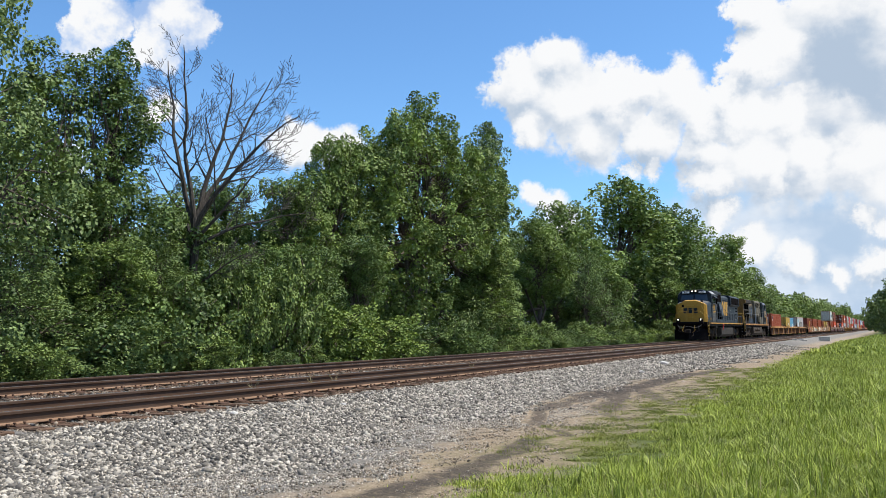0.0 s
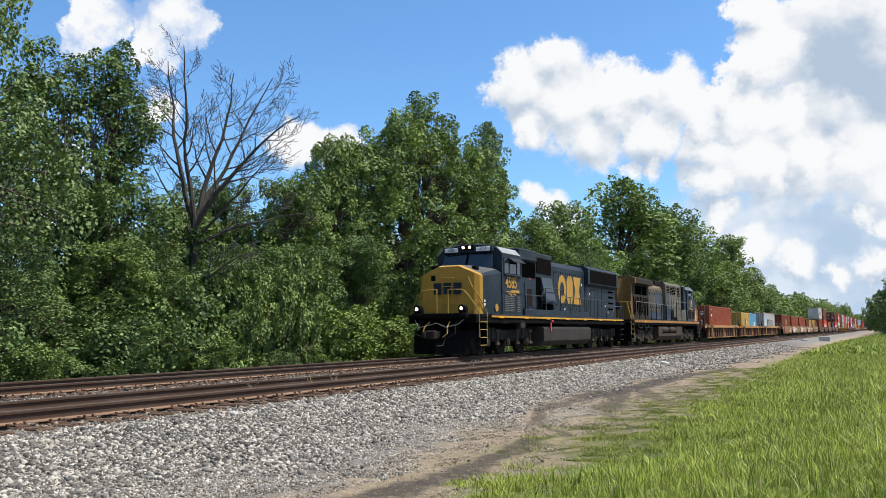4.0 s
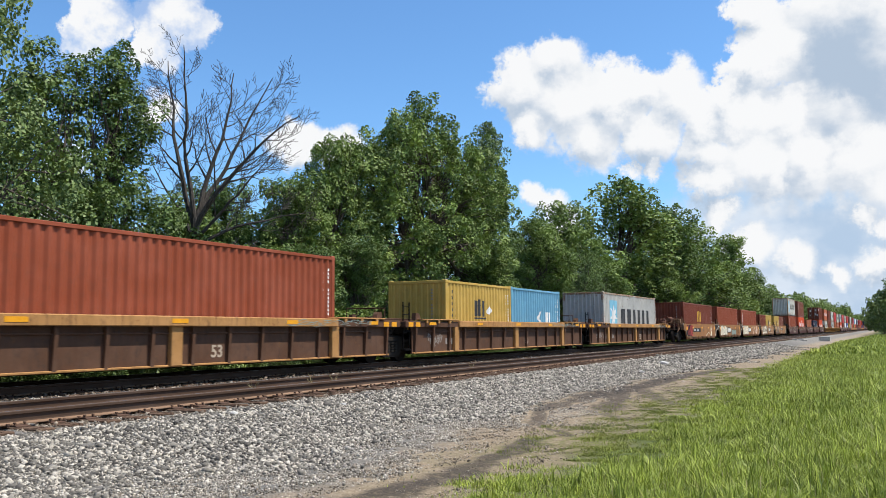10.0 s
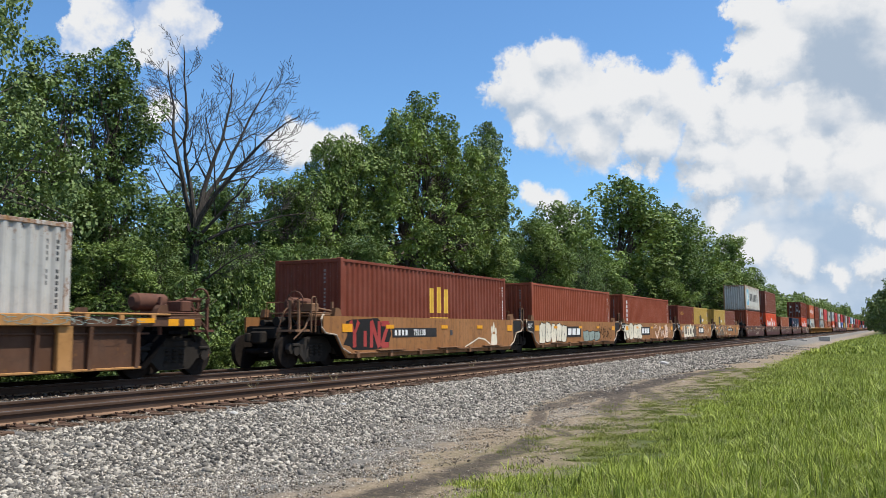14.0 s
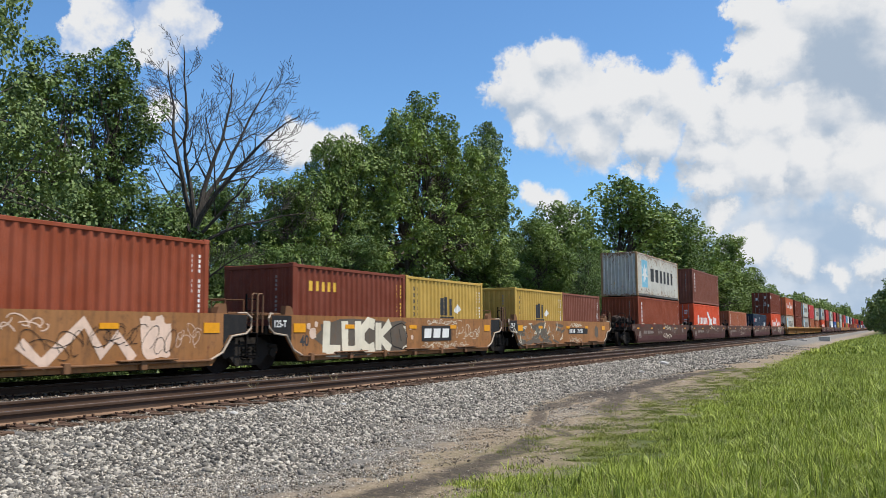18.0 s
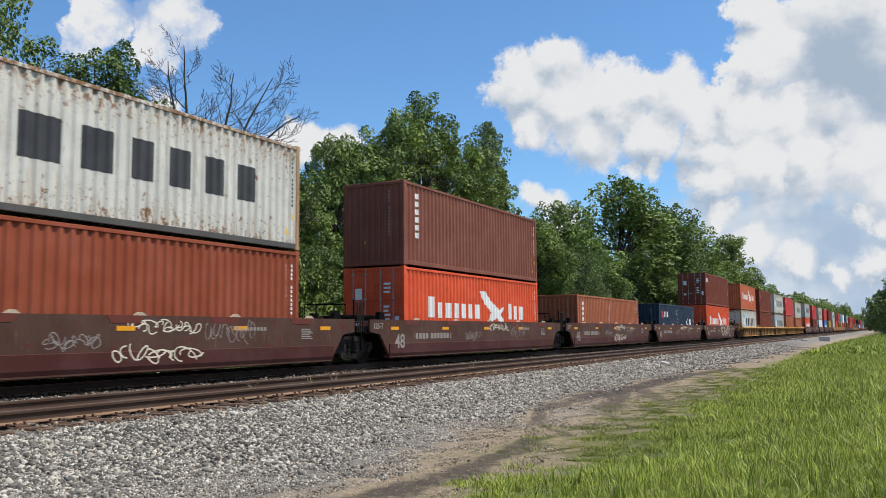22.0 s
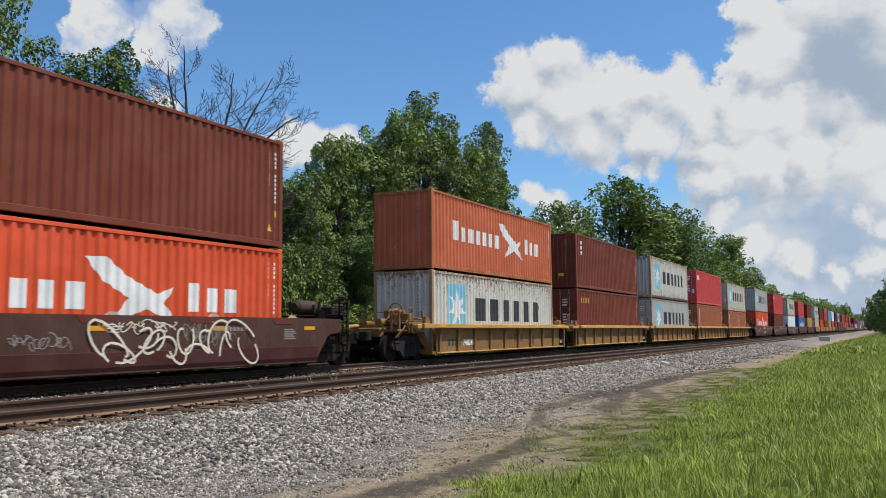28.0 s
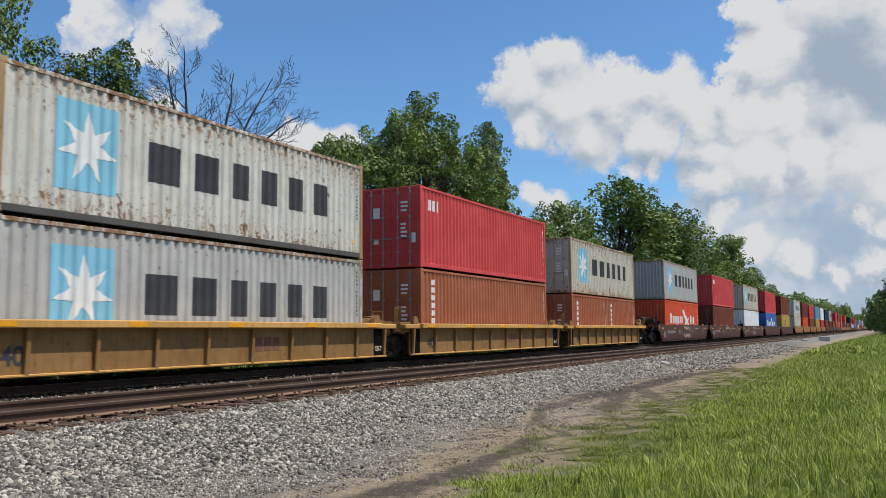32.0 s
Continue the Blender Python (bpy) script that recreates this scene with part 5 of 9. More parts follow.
def marks_for(kind, L, h):
    if kind == "star":
        z0, z1 = h * 0.365, h * 0.70
        word = block_word(3.5, z0, (1.22, 1.06, 0.86, 0.92, 0.90, 0.94), z1 - z0, 0.22)
        return [("blue_panel", "starpanel", M_STARBLUE, [rect(1.25, 2.80, h * 0.215, h * 0.845)]),
                ("white_star", "starstar", M_WHITE, [star(2.03, h * 0.53, 0.76)]),
                ("wordmark", "starword", M_DARKMARK, word), ("stencil", "idbars", M_DARKMARK, id_bars(L, h, 1))]
    if kind == "bird":
        z0 = h * 0.40
        out = block_word(1.7, z0, (0.52,), 0.80, 0.1) + block_word(2.36, z0, (0.46, 0.62, 0.44, 0.46, 0.46, 0.60), 0.60, 0.13)
        wing = [(5.95, h * 0.78), (6.5, h * 0.79), (7.05, h * 0.66), (7.9, h * 0.54), (8.4, h * 0.60), (8.1, h * 0.47), (8.55, h * 0.30), (7.6, h * 0.42), (6.55, h * 0.30), (7.1, h * 0.50), (6.4, h * 0.62)]
        out += block_word(8.75, z0, (0.50,), 0.72, 0.1) + block_word(9.4, z0, (0.46, 0.50), 0.62, 0.14)
        return [("wordmark", "birdword", M_WHITE, out), ("bird_shape", "birdshape", M_WHITE, [wing]), ("stencil", "idbars", M_WHITE, id_bars(L, h, 2))]
    if kind == "column":
        return [("upright_lettering", "column", M_WHITE, upright_word(0.75, h)), ("stencil", "idbars", M_WHITE, id_bars(L, h, 3))]
    if kind == "short_column":
        return [("upright_lettering", "shortcolumn", M_WHITE, upright_word(0.75, h, 3)), ("stencil", "idbars", M_WHITE, id_bars(L, h, 3))]
    if kind == "emblem":
        e = L * 0.413
        return [("emblem", "emblem_dark", M_DARKMARK, [rect(e, e + 0.24, h * 0.49, h * 0.73), rect(e + 0.35, e + 0.59, h * 0.49, h * 0.75), rect(e + 0.70, e + 0.94, h * 0.49, h * 0.73), rect(e - 0.06, e + 1.02, h * 0.45, h * 0.475)]), ("white_label", "emblem_label", M_WHITE, [[(e + 1.1, h * 0.56), (e + 1.36, h * 0.51), (e + 1.62, h * 0.58), (e + 1.4, h * 0.68)]]),
                ("stencil", "idbars", M_WHITE, id_bars(L, h, 4)), ("upright_lettering", "emblemcol", M_DARKMARK, [rect(0.55, 0.66, h - 0.5 - k * 0.22, h - 0.36 - k * 0.22) for k in range(8)] + [rect(0.78, 0.88, h - 0.5 - k * 0.22, h - 0.36 - k * 0.22) for k in range(6)])]
    if kind == "emblem_gold":
        return [("emblem", "emblem_gold", M_YELLOWMARK, [rect(5.5, 5.86, 1.35, 2.22), rect(6.05, 6.41, 1.35, 2.28), rect(6.6, 6.95, 1.35, 2.22), rect(5.5, 6.95, 1.06, 1.20)]), ("stencil", "idbars", M_WHITE, id_bars(L, h, 5))]
    if kind == "corner":
        return [("emblem", "cornerblock", M_WHITE, block_word(0.62, h - 0.86, (0.22, 0.26, 0.10), 0.42, 0.07)), ("stencil", "idbars", M_WHITE, id_bars(L, h, 6))]
    if kind == "flash":
        return [("emblem", "flash_panel", M_WHITE, [rect(0.80, 1.34, h - 1.0, h - 0.32)]), ("flash_shape", "flash_mark", PAINTS["navy"], [rect(0.84, 1.30, h - 0.80, h - 0.36)]),
                ("stencil", "idbars", M_WHITE, id_bars(L, h, 7))]
    if kind == "gull":
        return [("emblem", "gullmark", M_WHITE, [[(L * 0.5, h * 0.5), (L * 0.5 + 0.5, h * 0.62), (L * 0.5 + 0.38, h * 0.48), (L * 0.5 + 0.62, h * 0.38), (L * 0.5 + 0.2, h * 0.44)], rect(L * 0.5 + 1.2, L * 0.5 + 1.4, h * 0.4, h * 0.6), rect(L * 0.5 + 1.55, L * 0.5 + 1.75, h * 0.4, h * 0.6)]),
                ("stencil", "idbars", M_WHITE, id_bars(L, h, 8))]
    if kind == "yellow_corner":
        return [("emblem", "ycorner", M_YELLOWMARK, block_word(0.7, h - 0.75, (0.28, 0.22, 0.22, 0.22, 0.22), 0.30, 0.06)), ("stencil", "idbars", M_YELLOWMARK, id_bars(L, h, 9))]
    if kind == "waves":
        return [("emblem", "wavered", PAINTS["crimson"], [rect(0.8, 1.25, h - 0.75, h - 0.55), rect(0.95, 1.4, h - 1.0, h - 0.8)]), ("wordmark", "waveword", M_WHITE, block_word(1.6, h - 1.0, (0.34, 0.30, 0.32), 0.44, 0.12)), ("stencil", "idbars", M_WHITE, id_bars(L, h, 10))]
    return [("stencil", "idbars", M_WHITE, id_bars(L, h, 11))]


# ---- well cars ----
def wheelset(parent, y, r, name="wheelset", mat=None):
    def make():
        m = Mesh()
        m.rod((-1.05, 0, 0), (1.05, 0, 0), 0.08, n=10)
        for sx in (-1, 1):
            m.rod((sx * 0.69, 0, 0), (sx * 0.825, 0, 0), r, n=28)
            m.rod((sx * 0.66, 0, 0), (sx * 0.69, 0, 0), r + 0.028, n=28)
            m.rod((sx * 0.825, 0, 0), (sx * 0.84, 0, 0), r * 0.8, r * 0.62, n=24)
            for k in range(3):
                a = k * 2.0944
                m.rod((sx * 1.05, math.cos(a) * 0.05, math.sin(a) * 0.05), (sx * 1.09, math.cos(a) * 0.05, math.sin(a) * 0.05), 0.018, n=6)
        return m.data("wheelset", M_WHEEL, True)
    w = part(name, cached(("wheelset", r), make), None, parent)
    w.matrix_basis = pose(0, y, r)
    return w


WHEELS = []


def freight_truck(parent, y, r=0.46):
    def frame_mesh():
        m = Mesh()
        prof = [(-1.18, 0.52), (-1.12, 0.66), (-0.80, 0.70), (-0.42, 0.86), (0.42, 0.86), (0.80, 0.70), (1.12, 0.66), (1.18, 0.52), (1.08, 0.40), (0.72, 0.40), (0.46, 0.16), (-0.46, 0.16), (-0.72, 0.40), (-1.08, 0.40)]
        m.prism(prof, "x", 0.90, 1.04)
        m.box(1.035, 1.06, -0.33, 0.33, 0.22, 0.30)
        m.box(1.035, 1.07, -0.36, 0.36, 0.68, 0.80, 0.01)
        for k in (-0.22, 0.0, 0.22):
            for j in range(4):
                z = 0.33 + j * 0.085
                m.rod((1.03, k, z), (1.03, k, z + 0.045), 0.085, n=8)
        for s in (-1, 1):
            m.rod((1.03, s * 0.9, r), (1.10, s * 0.9, r), 0.115, n=12)
            m.box(0.95, 1.10, s * 0.9 - 0.16, s * 0.9 + 0.16, 0.60, 0.68, 0.02)
        return m.data("side_frame", M_TRUCK)
    t = part("bogie", cached("bolster", lambda: Mesh().box(-0.95, 0.95, -0.22, 0.22, 0.46, 0.74, 0.03).box(-0.8, 0.8, -0.5, -0.4, 0.3, 0.42).box(-0.8, 0.8, 0.4, 0.5, 0.3, 0.42).data("bogie", M_TRUCK)), None, parent)
    t.matrix_basis = pose(0, y, 0)
    for sx in (1, -1):
        p = part("side_frame", cached("frame", frame_mesh), None, t)
        p.matrix_basis = Matrix.Diagonal((sx, 1, 1, 1))
    for dy in (-0.9, 0.9):
        WHEELS.append((wheelset(t, dy, r), dy, r, parent))
    return t


def text_part(word, size, mat, parent, y, z, x, name="stencil_number", squeeze=1.0):
    """Lettering on the near side, read along the train."""
    def make():
        cu = bpy.data.curves.new("lettering", "FONT")
        cu.body, cu.size, cu.extrude, cu.offset = word, size, 0.0015, 0.022 * size
        ob = bpy.data.objects.new("lettering", cu)
        me = bpy.data.meshes.new_from_object(ob)
        bpy.data.objects.remove(ob)
        me.materials.append(mat)
        return me
    p = part(name, cached(("text", word, size, mat.name), make), None, parent)
    p.matrix_basis = Matrix.Translation((x, y, z)) @ Matrix(((0, 0, 1, 0), (1, 0, 0, 0), (0, 1, 0, 0), (0, 0, 0, 1))) @ Matrix.Diagonal((squeeze, 1, 1, 1))
    return p


def scribble(rng, y0, y1, z0, z1, x, width, n=9):
    """Loose sprayed strokes inside a rectangle."""
    m = Mesh()
    w = (y1 - y0) / n
    for k in range(2 * n):
        c = np.array([y0 + w * (k * 0.5 + rng.uniform(0.1, 0.4)), rng.uniform(z0 + 0.25 * (z1 - z0), z1 - 0.25 * (z1 - z0))])
        ry, rz = w * rng.uniform(0.25, 0.75), (z1 - z0) * rng.uniform(0.15, 0.42)
        a0, turn, slant = rng.uniform(0, 6.28), rng.choice([-1, 1]) * rng.uniform(2.2, 6.0), rng.uniform(-0.5, 0.5)
        pts = []
        for t in np.linspace(0, 1, 12):
            q = np.array([math.cos(a0 + turn * t) * ry, math.sin(a0 + turn * t * 1.15) * rz])
            pts.append(c + q + np.array([q[1] * slant + ry * 0.6 * t, 0.0]))
        for p, q in zip(pts, pts[1:]):
            g = q - p
            g = np.array([-g[1], g[0]]) / (np.linalg.norm(g) + 1e-6) * width * 0.42
            xx = x + 0.0002 * k
            m.raw([(xx, *(p - g)), (xx, *(q - g)), (xx, *(q + g)), (xx, *(p + g))], [(0, 1, 2, 3)])
    return m


CAR_STYLE = {
    "ribbed": dict(top=1.36, bot=0.24, chord=0.23, ribs=1.12),
    "yellow": dict(top=1.25, bot=0.20, chord=0.16, ribs=1.25),
    "smooth": dict(top=1.44, bot=0.22, chord=0.0, ribs=0),
    "maroon": dict(top=1.36, bot=0.17, chord=0.0, ribs=0),
}
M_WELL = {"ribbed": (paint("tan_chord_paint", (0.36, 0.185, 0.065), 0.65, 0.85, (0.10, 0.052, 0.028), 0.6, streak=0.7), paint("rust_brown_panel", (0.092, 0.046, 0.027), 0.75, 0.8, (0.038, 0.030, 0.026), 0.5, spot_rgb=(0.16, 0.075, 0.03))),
          # yellow panel colour is darkened to hold the shade under the overhanging chord
          "yellow": (paint("yellow_chord_paint", (0.50, 0.275, 0.080), 0.6, 0.6, (0.15, 0.085, 0.04), 0.4, streak=0.6), paint("shaded_yellow_panel_paint", (0.235, 0.128, 0.044), 0.75, 0.75, (0.085, 0.052, 0.03), 0.5, streak=0.7)),
          "smooth": (paint("orange_brown_side_paint", (0.275, 0.125, 0.045), 0.65, 0.85, (0.085, 0.052, 0.034), 0.5, streak=0.7), paint("orange_brown_sill", (0.17, 0.085, 0.042), 0.7, 0.6, (0.07, 0.05, 0.04), 0.4)),
          "maroon": (paint("dull_maroon_side_paint", (0.066, 0.031, 0.022), 0.65, 0.75, (0.075, 0.054, 0.044), 0.9, streak=0.7, spot_rgb=(0.105, 0.024, 0.018)), paint("dark_maroon_lower_side", (0.060, 0.018, 0.015), 0.6, 0.5, (0.035, 0.027, 0.024), 0.2), paint("red_brown_gusset", (0.125, 0.034, 0.026), 0.65, 0.5))}
M_LUG = paint("pale_worn_lug", (0.42, 0.34, 0.26), 0.7, 0.6)
M_ENDPLATE = paint("faded_black_plate", (0.020, 0.020, 0.021), 0.7, 0.5, (0.06, 0.05, 0.042))
M_SMUDGE = flat("black_spray_paint", (0.022, 0.021, 0.021), 0.8, 0, 0.1)
M_SMUDGE_SOFT = paint("grey_smudged_spray_paint", (0.10, 0.085, 0.068), 0.8, 0.7, (0.17, 0.085, 0.04))
M_REDSPRAY = paint("red_spray_paint", (0.30, 0.040, 0.036), 0.75, 0.4)
M_PINKSPRAY = paint("pinkish_white_spray_paint", (0.62, 0.46, 0.36), 0.8, 0.4)


def well_car(style, s, P, number, first, last, near=True, seed=0):
    """One platform of a well car. Its trucks stand at y = 0 and y = P."""
    st = CAR_STYLE[style]
    top, bot = st["top"], st["bot"]
    hi, lo = M_WELL[style][:2]
    words = {"ribbed": "tan and rust-brown ribbed well car carrying containers", "yellow": "weathered yellow ribbed well car carrying containers", "smooth": "orange-brown smooth-sided well car with sprayed graffiti", "maroon": "grimy dark maroon well car with smooth bulging sides"}[style]
    car = thing("well_car", words, "rail car", "well cars of the freight train")
    a = 1.45
    key = (style, P, first, last) if st["ribs"] else (style, P)
    f0, f1 = (1.85 if first else 0.78, 1.85 if last else 0.78) if st["ribs"] else (0, 0)
    foot, shin = (1.02, 0.95) if st["ribs"] else (1.62, 1.02)
    if st["ribs"]:
        cut = [(f0 - 0.1, top), (P - f1 + 0.1, top), (P - f1, 0.98), (P - f1, bot), (f0, bot), (f0, 0.98)]
    else:
        cut = [(0.42, top), (P - 0.42, top), (P - 0.42, 0.98), (P - shin, 0.90), (P - foot, bot), (foot, bot), (shin, 0.90), (0.42, 0.98)]

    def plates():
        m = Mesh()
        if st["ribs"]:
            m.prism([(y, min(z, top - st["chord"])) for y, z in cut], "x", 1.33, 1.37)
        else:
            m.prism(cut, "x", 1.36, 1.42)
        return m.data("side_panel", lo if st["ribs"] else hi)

    def chord():
        m = Mesh()
        c = st["chord"]
        if style == "ribbed":
            m.box(1.30, 1.57, 4.0, P - 3.75, top - c, top, 0.02)
        else:
            m.box(1.30, 1.60, 1.3 if not first else 0.6, P - (1.3 if not last else 0.6), top - c, top, 0.02)
        m.box(1.30, 1.44, f0 + 0.02, P - f1 - 0.02, bot, bot + 0.05, 0.012)
        return m.data("top_chord", hi)

    def end_chord(y0, y1):
        m = Mesh()
        c = st["chord"]
        m.box(1.28, 1.50, y0, y1, top - c - 0.01, top - 0.03, 0.02)
        return m.data("end_chord", lo if style == "ribbed" else hi)

    def board(y0, y1):
        m = Mesh()
        m.box(1.16, 1.55, y0, y1, top + 0.004, top + 0.045, 0.012)
        y = y0 + 0.3
        while y < y1 - 0.2:
            m.box(1.50, 1.56, y, y + 0.12, top - 0.10, top + 0.004)
            y += 0.85
        return m.data("walk_board", hi)

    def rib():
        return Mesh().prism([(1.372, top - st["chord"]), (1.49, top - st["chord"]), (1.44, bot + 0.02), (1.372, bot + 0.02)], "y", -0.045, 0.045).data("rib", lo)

    def lower():
        m = Mesh()
        m.prism([(1.40, 0.62), (1.455, 0.60), (1.455, 0.30), (1.40, bot - 0.02), (1.2, bot - 0.02)], "y", 1.55, P - 1.55)
        return m.data("lower_side", lo)

    def sill():
        m = Mesh()
        m.box(1.40, 1.50, 1.66, P - 1.66, bot + 0.11, bot + 0.155, 0.01)
        y = 2.0
        while y < P - 2:
            m.box(1.40, 1.52, y, y + 0.16, bot - 0.01, bot + 0.20, 0.012)
            y += 1.9
        return m.data("side_pipe", lo)

    def belly():
        m = Mesh()
        m.box(-1.33, 1.33, 1.62, P - 1.62, bot - 0.02, 0.285)
        for k in range(7):
            y = 1.8 + (P - 3.8) * k / 6
            m.box(-1.34, 1.34, y, y + 0.2, bot - 0.03, bot + 0.06)
        for y, d in ((1.62, 1), (P - 1.62, -1)):
            m.raw([(-1.33, y, bot), (1.33, y, bot), (1.33, y - d * 0.62, 0.98), (-1.33, y - d * 0.62, 0.98)], [(0, 1, 2, 3)])
            m.box(-1.33, 1.33, y - d * 1.18, y - d * 0.60, 0.96, 1.04)
        return m.data("well_floor", M_BLACK if style != "yellow" else lo)

    def platform(d):
        m = Mesh()
        m.box(-0.42, 0.42, -0.42, 0.9, 0.80, 1.12, 0.03)
        m.box(-1.30, 1.30, 0.36, 0.62, 0.92, 1.16, 0.02)
        m.rod((0.25, -0.2, 1.30), (0.25, 0.55, 1.30), 0.13, n=12)
        m.rod((-0.4, 0.0, 1.26), (-0.4, 0.5, 1.26), 0.09, n=10)
        m.box(-0.9, 0.9, 0.02, 0.10, 1.12, 1.17)
        m.tube([(0.9, 0.3, 1.2), (1.1, 0.1, 1.1), (1.0, -0.15, 0.8), (0.6, -0.25, 0.7)], 0.028, 6)
        m.tube([(0.3, 0.4, 1.45), (0.5, 0.0, 1.5), (0.9, -0.1, 1.2)], 0.025, 6)
        return m.data("end_platform", M_TRUCK if style != "yellow" else lo)

    for sx in (1, -1):
        f = Matrix.Diagonal((sx, 1, 1, 1))
        part("side_panel", cached(("plates", *key), plates), None, car).matrix_basis = f
        if st["ribs"]:
            part("top_chord", cached(("chord", *key), chord), None, car).matrix_basis = f
            for y0, y1 in ((0.18, 3.98), (P - 3.73, P - 0.18)) if style == "ribbed" else ((0.3, 1.27), (P - 1.27, P - 0.3)):
                part("end_chord", cached(("endchord", style, P, y0), lambda: end_chord(y0, y1)), None, car).matrix_basis = f
                if style == "ribbed":
                    part("walk_board", cached(("board", P, y0), lambda: board(y0 + 1.0 if y0 < 5 else y0, y1 if y0 < 5 else y1 - 1.0)), None, car, "tan walkway board").matrix_basis = f
            n = int((P - 3.4) / st["ribs"])
            for k in range(n + 1 if near and sx > 0 else 0):
                part("rib", cached(("rib", style), rib), None, car).matrix_basis = pose(0, f0 + 0.15 + (P - f0 - f1 - 0.3) * k / n, 0)
        elif style == "maroon":
            part("lower_side", cached(("lower", *key), lower), None, car).matrix_basis = f
        else:
            part("side_pipe", cached(("sillpipe", *key), sill), None, car).matrix_basis = f
    part("well_floor", cached(("belly", *key), belly), None, car)
    for y, d in ((0.0, 1), (P, -1)):
        p = part("end_platform", cached(("plat", style), lambda: platform(1)), None, car)
        p.matrix_basis = pose(0, y, 0) @ Matrix.Diagonal((1, d, 1, 1))
        if near:
            q = part("walkway", cached(("walkway", style), lambda: walkway(style, top)), None, car)
            q.matrix_basis = pose(0, y, 0) @ Matrix.Diagonal((1, d, 1, 1))
            for sx in (1, -1):
                g = part("corner_guide", cached(("guide", style), lambda: guide(style, top)), None, car)
                g.matrix_basis = pose(0, y, 0) @ Matrix.Diagonal((sx, d, 1, 1))
    if near:
        for y, d in ((0.0, 1), (P, -1)):
            for yy in () if style == "ribbed" else (0.06,):
                part("grab_iron", cached(("grab", style), lambda: Mesh().tube([(1.34, -0.1, 0.98), (1.36, -0.1, top + 0.47), (1.36, -0.06, top + 0.52), (1.36, 0.06, top + 0.52), (1.36, 0.1, top + 0.47), (1.34, 0.1, 0.98)], 0.021, 6).data("grab_iron", M_IRON[style])), None, car).matrix_basis = pose(0, y + d * yy, 0)
            if style == "smooth":
                part("brake_hose", cached("endhose", lambda: Mesh().tube([(1.30, 0.62, 1.46), (1.40, 0.42, 1.47), (1.45, 0.28, 1.34), (1.46, 0.30, 1.10), (1.46, 0.48, 0.96), (1.46, 1.0, 0.90), (1.46, 1.30, 0.52), (1.46, 1.7, 0.36)], 0.028, 6).data("brake_hose", M_LUG)), None, car).matrix_basis = pose(0, y, 0) @ Matrix.Diagonal((1, d, 1, 1))
            if (d == 1 and first) or (d == -1 and last):
                r = part("brake_rig", cached(("rig", style), lambda: rig_frame(top, M_IRON[style])), None, car)
                r.matrix_basis = pose(0, y, 0) @ Matrix.Diagonal((1, d, 1, 1))
                part("air_tank", cached(("airtank", style), lambda: Mesh().rod((0.35, 0.28, top + 0.34), (0.35, 1.12, top + 0.34), 0.20, n=16).rod((0.35, 0.20, top + 0.34), (0.35, 0.28, top + 0.34), 0.12, 0.20, n=16).rod((0.35, 1.12, top + 0.34), (0.35, 1.20, top + 0.34), 0.20, 0.12, n=16).data("air_tank", M_RIG[style], True)), None, r)
                part("brake_wheel", cached(("bwheel", style), lambda: brake_wheel(top, M_RIG[style])), None, r)
        part("ladder", cached(("ladder", style), lambda: ladder(style)), None, car).matrix_basis = pose(0, P - 0.12 if style != "ribbed" else 0.5, 0)
        reflectors(car, style, P, top)
    freight_truck(car, 0.0 if not first else 0.55)
    if last:
        freight_truck(car, P - 0.55)
    for use, y, d in ((first, 0.0, -1), (last, P, 1)):
        if use:
            part("coupler", cached("coupler", coupler), None, car).matrix_basis = pose(0, y, 0) @ Matrix.Diagonal((1, -d, 1, 1))
    if near:
        side_writing(car, style, P, number, top, seed)
    return rolling(car, s)


def rig_frame(top, mat):
    """Posts, brackets and piping that carry the brake gear on a car's end platform."""
    m = Mesh()
    m.box(-0.2, 1.25, 0.1, 1.2, top + 0.06, top + 0.10, 0.01)
    for x, y in ((1.15, -0.35), (0.85, -0.35), (0.62, 0.62), (0.1, 0.62), (1.2, 1.15)):
        m.box(x - 0.03, x + 0.03, y - 0.03, y + 0.03, 0.95, top + 0.42)
    m.box(0.05, 0.68, 0.58, 0.66, top + 0.10, top + 0.18)
    m.box(0.75, 1.20, 0.18, 0.52, top + 0.10, top + 0.36, 0.03)
    m.box(0.55, 1.2, -0.55, 0.1, 1.0, 1.06)
    m.tube([(1.1, 0.4, top + 0.3), (1.2, 0.2, top + 0.2), (1.25, -0.2, 1.1), (1.1, -0.5, 0.8)], 0.025, 6)
    m.tube([(0.8, 0.3, top + 0.36), (0.7, 0.0, top + 0.42), (0.6, -0.3, top + 0.1), (0.5, -0.5, 0.9)], 0.022, 6)
    m.rod((0.9, 0.7, top + 0.25), (1.3, 1.2, top + 0.12), 0.03, n=6)
    return m.data("brake_rig", mat)


def brake_wheel(top, mat):
    m = Mesh()
    c = Vector((0.98, -0.30, top + 0.40))
    ring = [c + Vector((math.cos(a) * 0.27, 0, math.sin(a) * 0.27)) for a in [k * math.pi / 10 for k in range(21)]]
    m.tube(ring, 0.022, 6)
    for k in range(3):
        a = k * 2.094 + 0.4
        m.rod(c, c + Vector((math.cos(a) * 0.27, 0, math.sin(a) * 0.27)), 0.016, n=5)
    m.rod(c, c + Vector((0, 0.5, 0)), 0.05, n=8)
    return m.data("brake_wheel", mat)


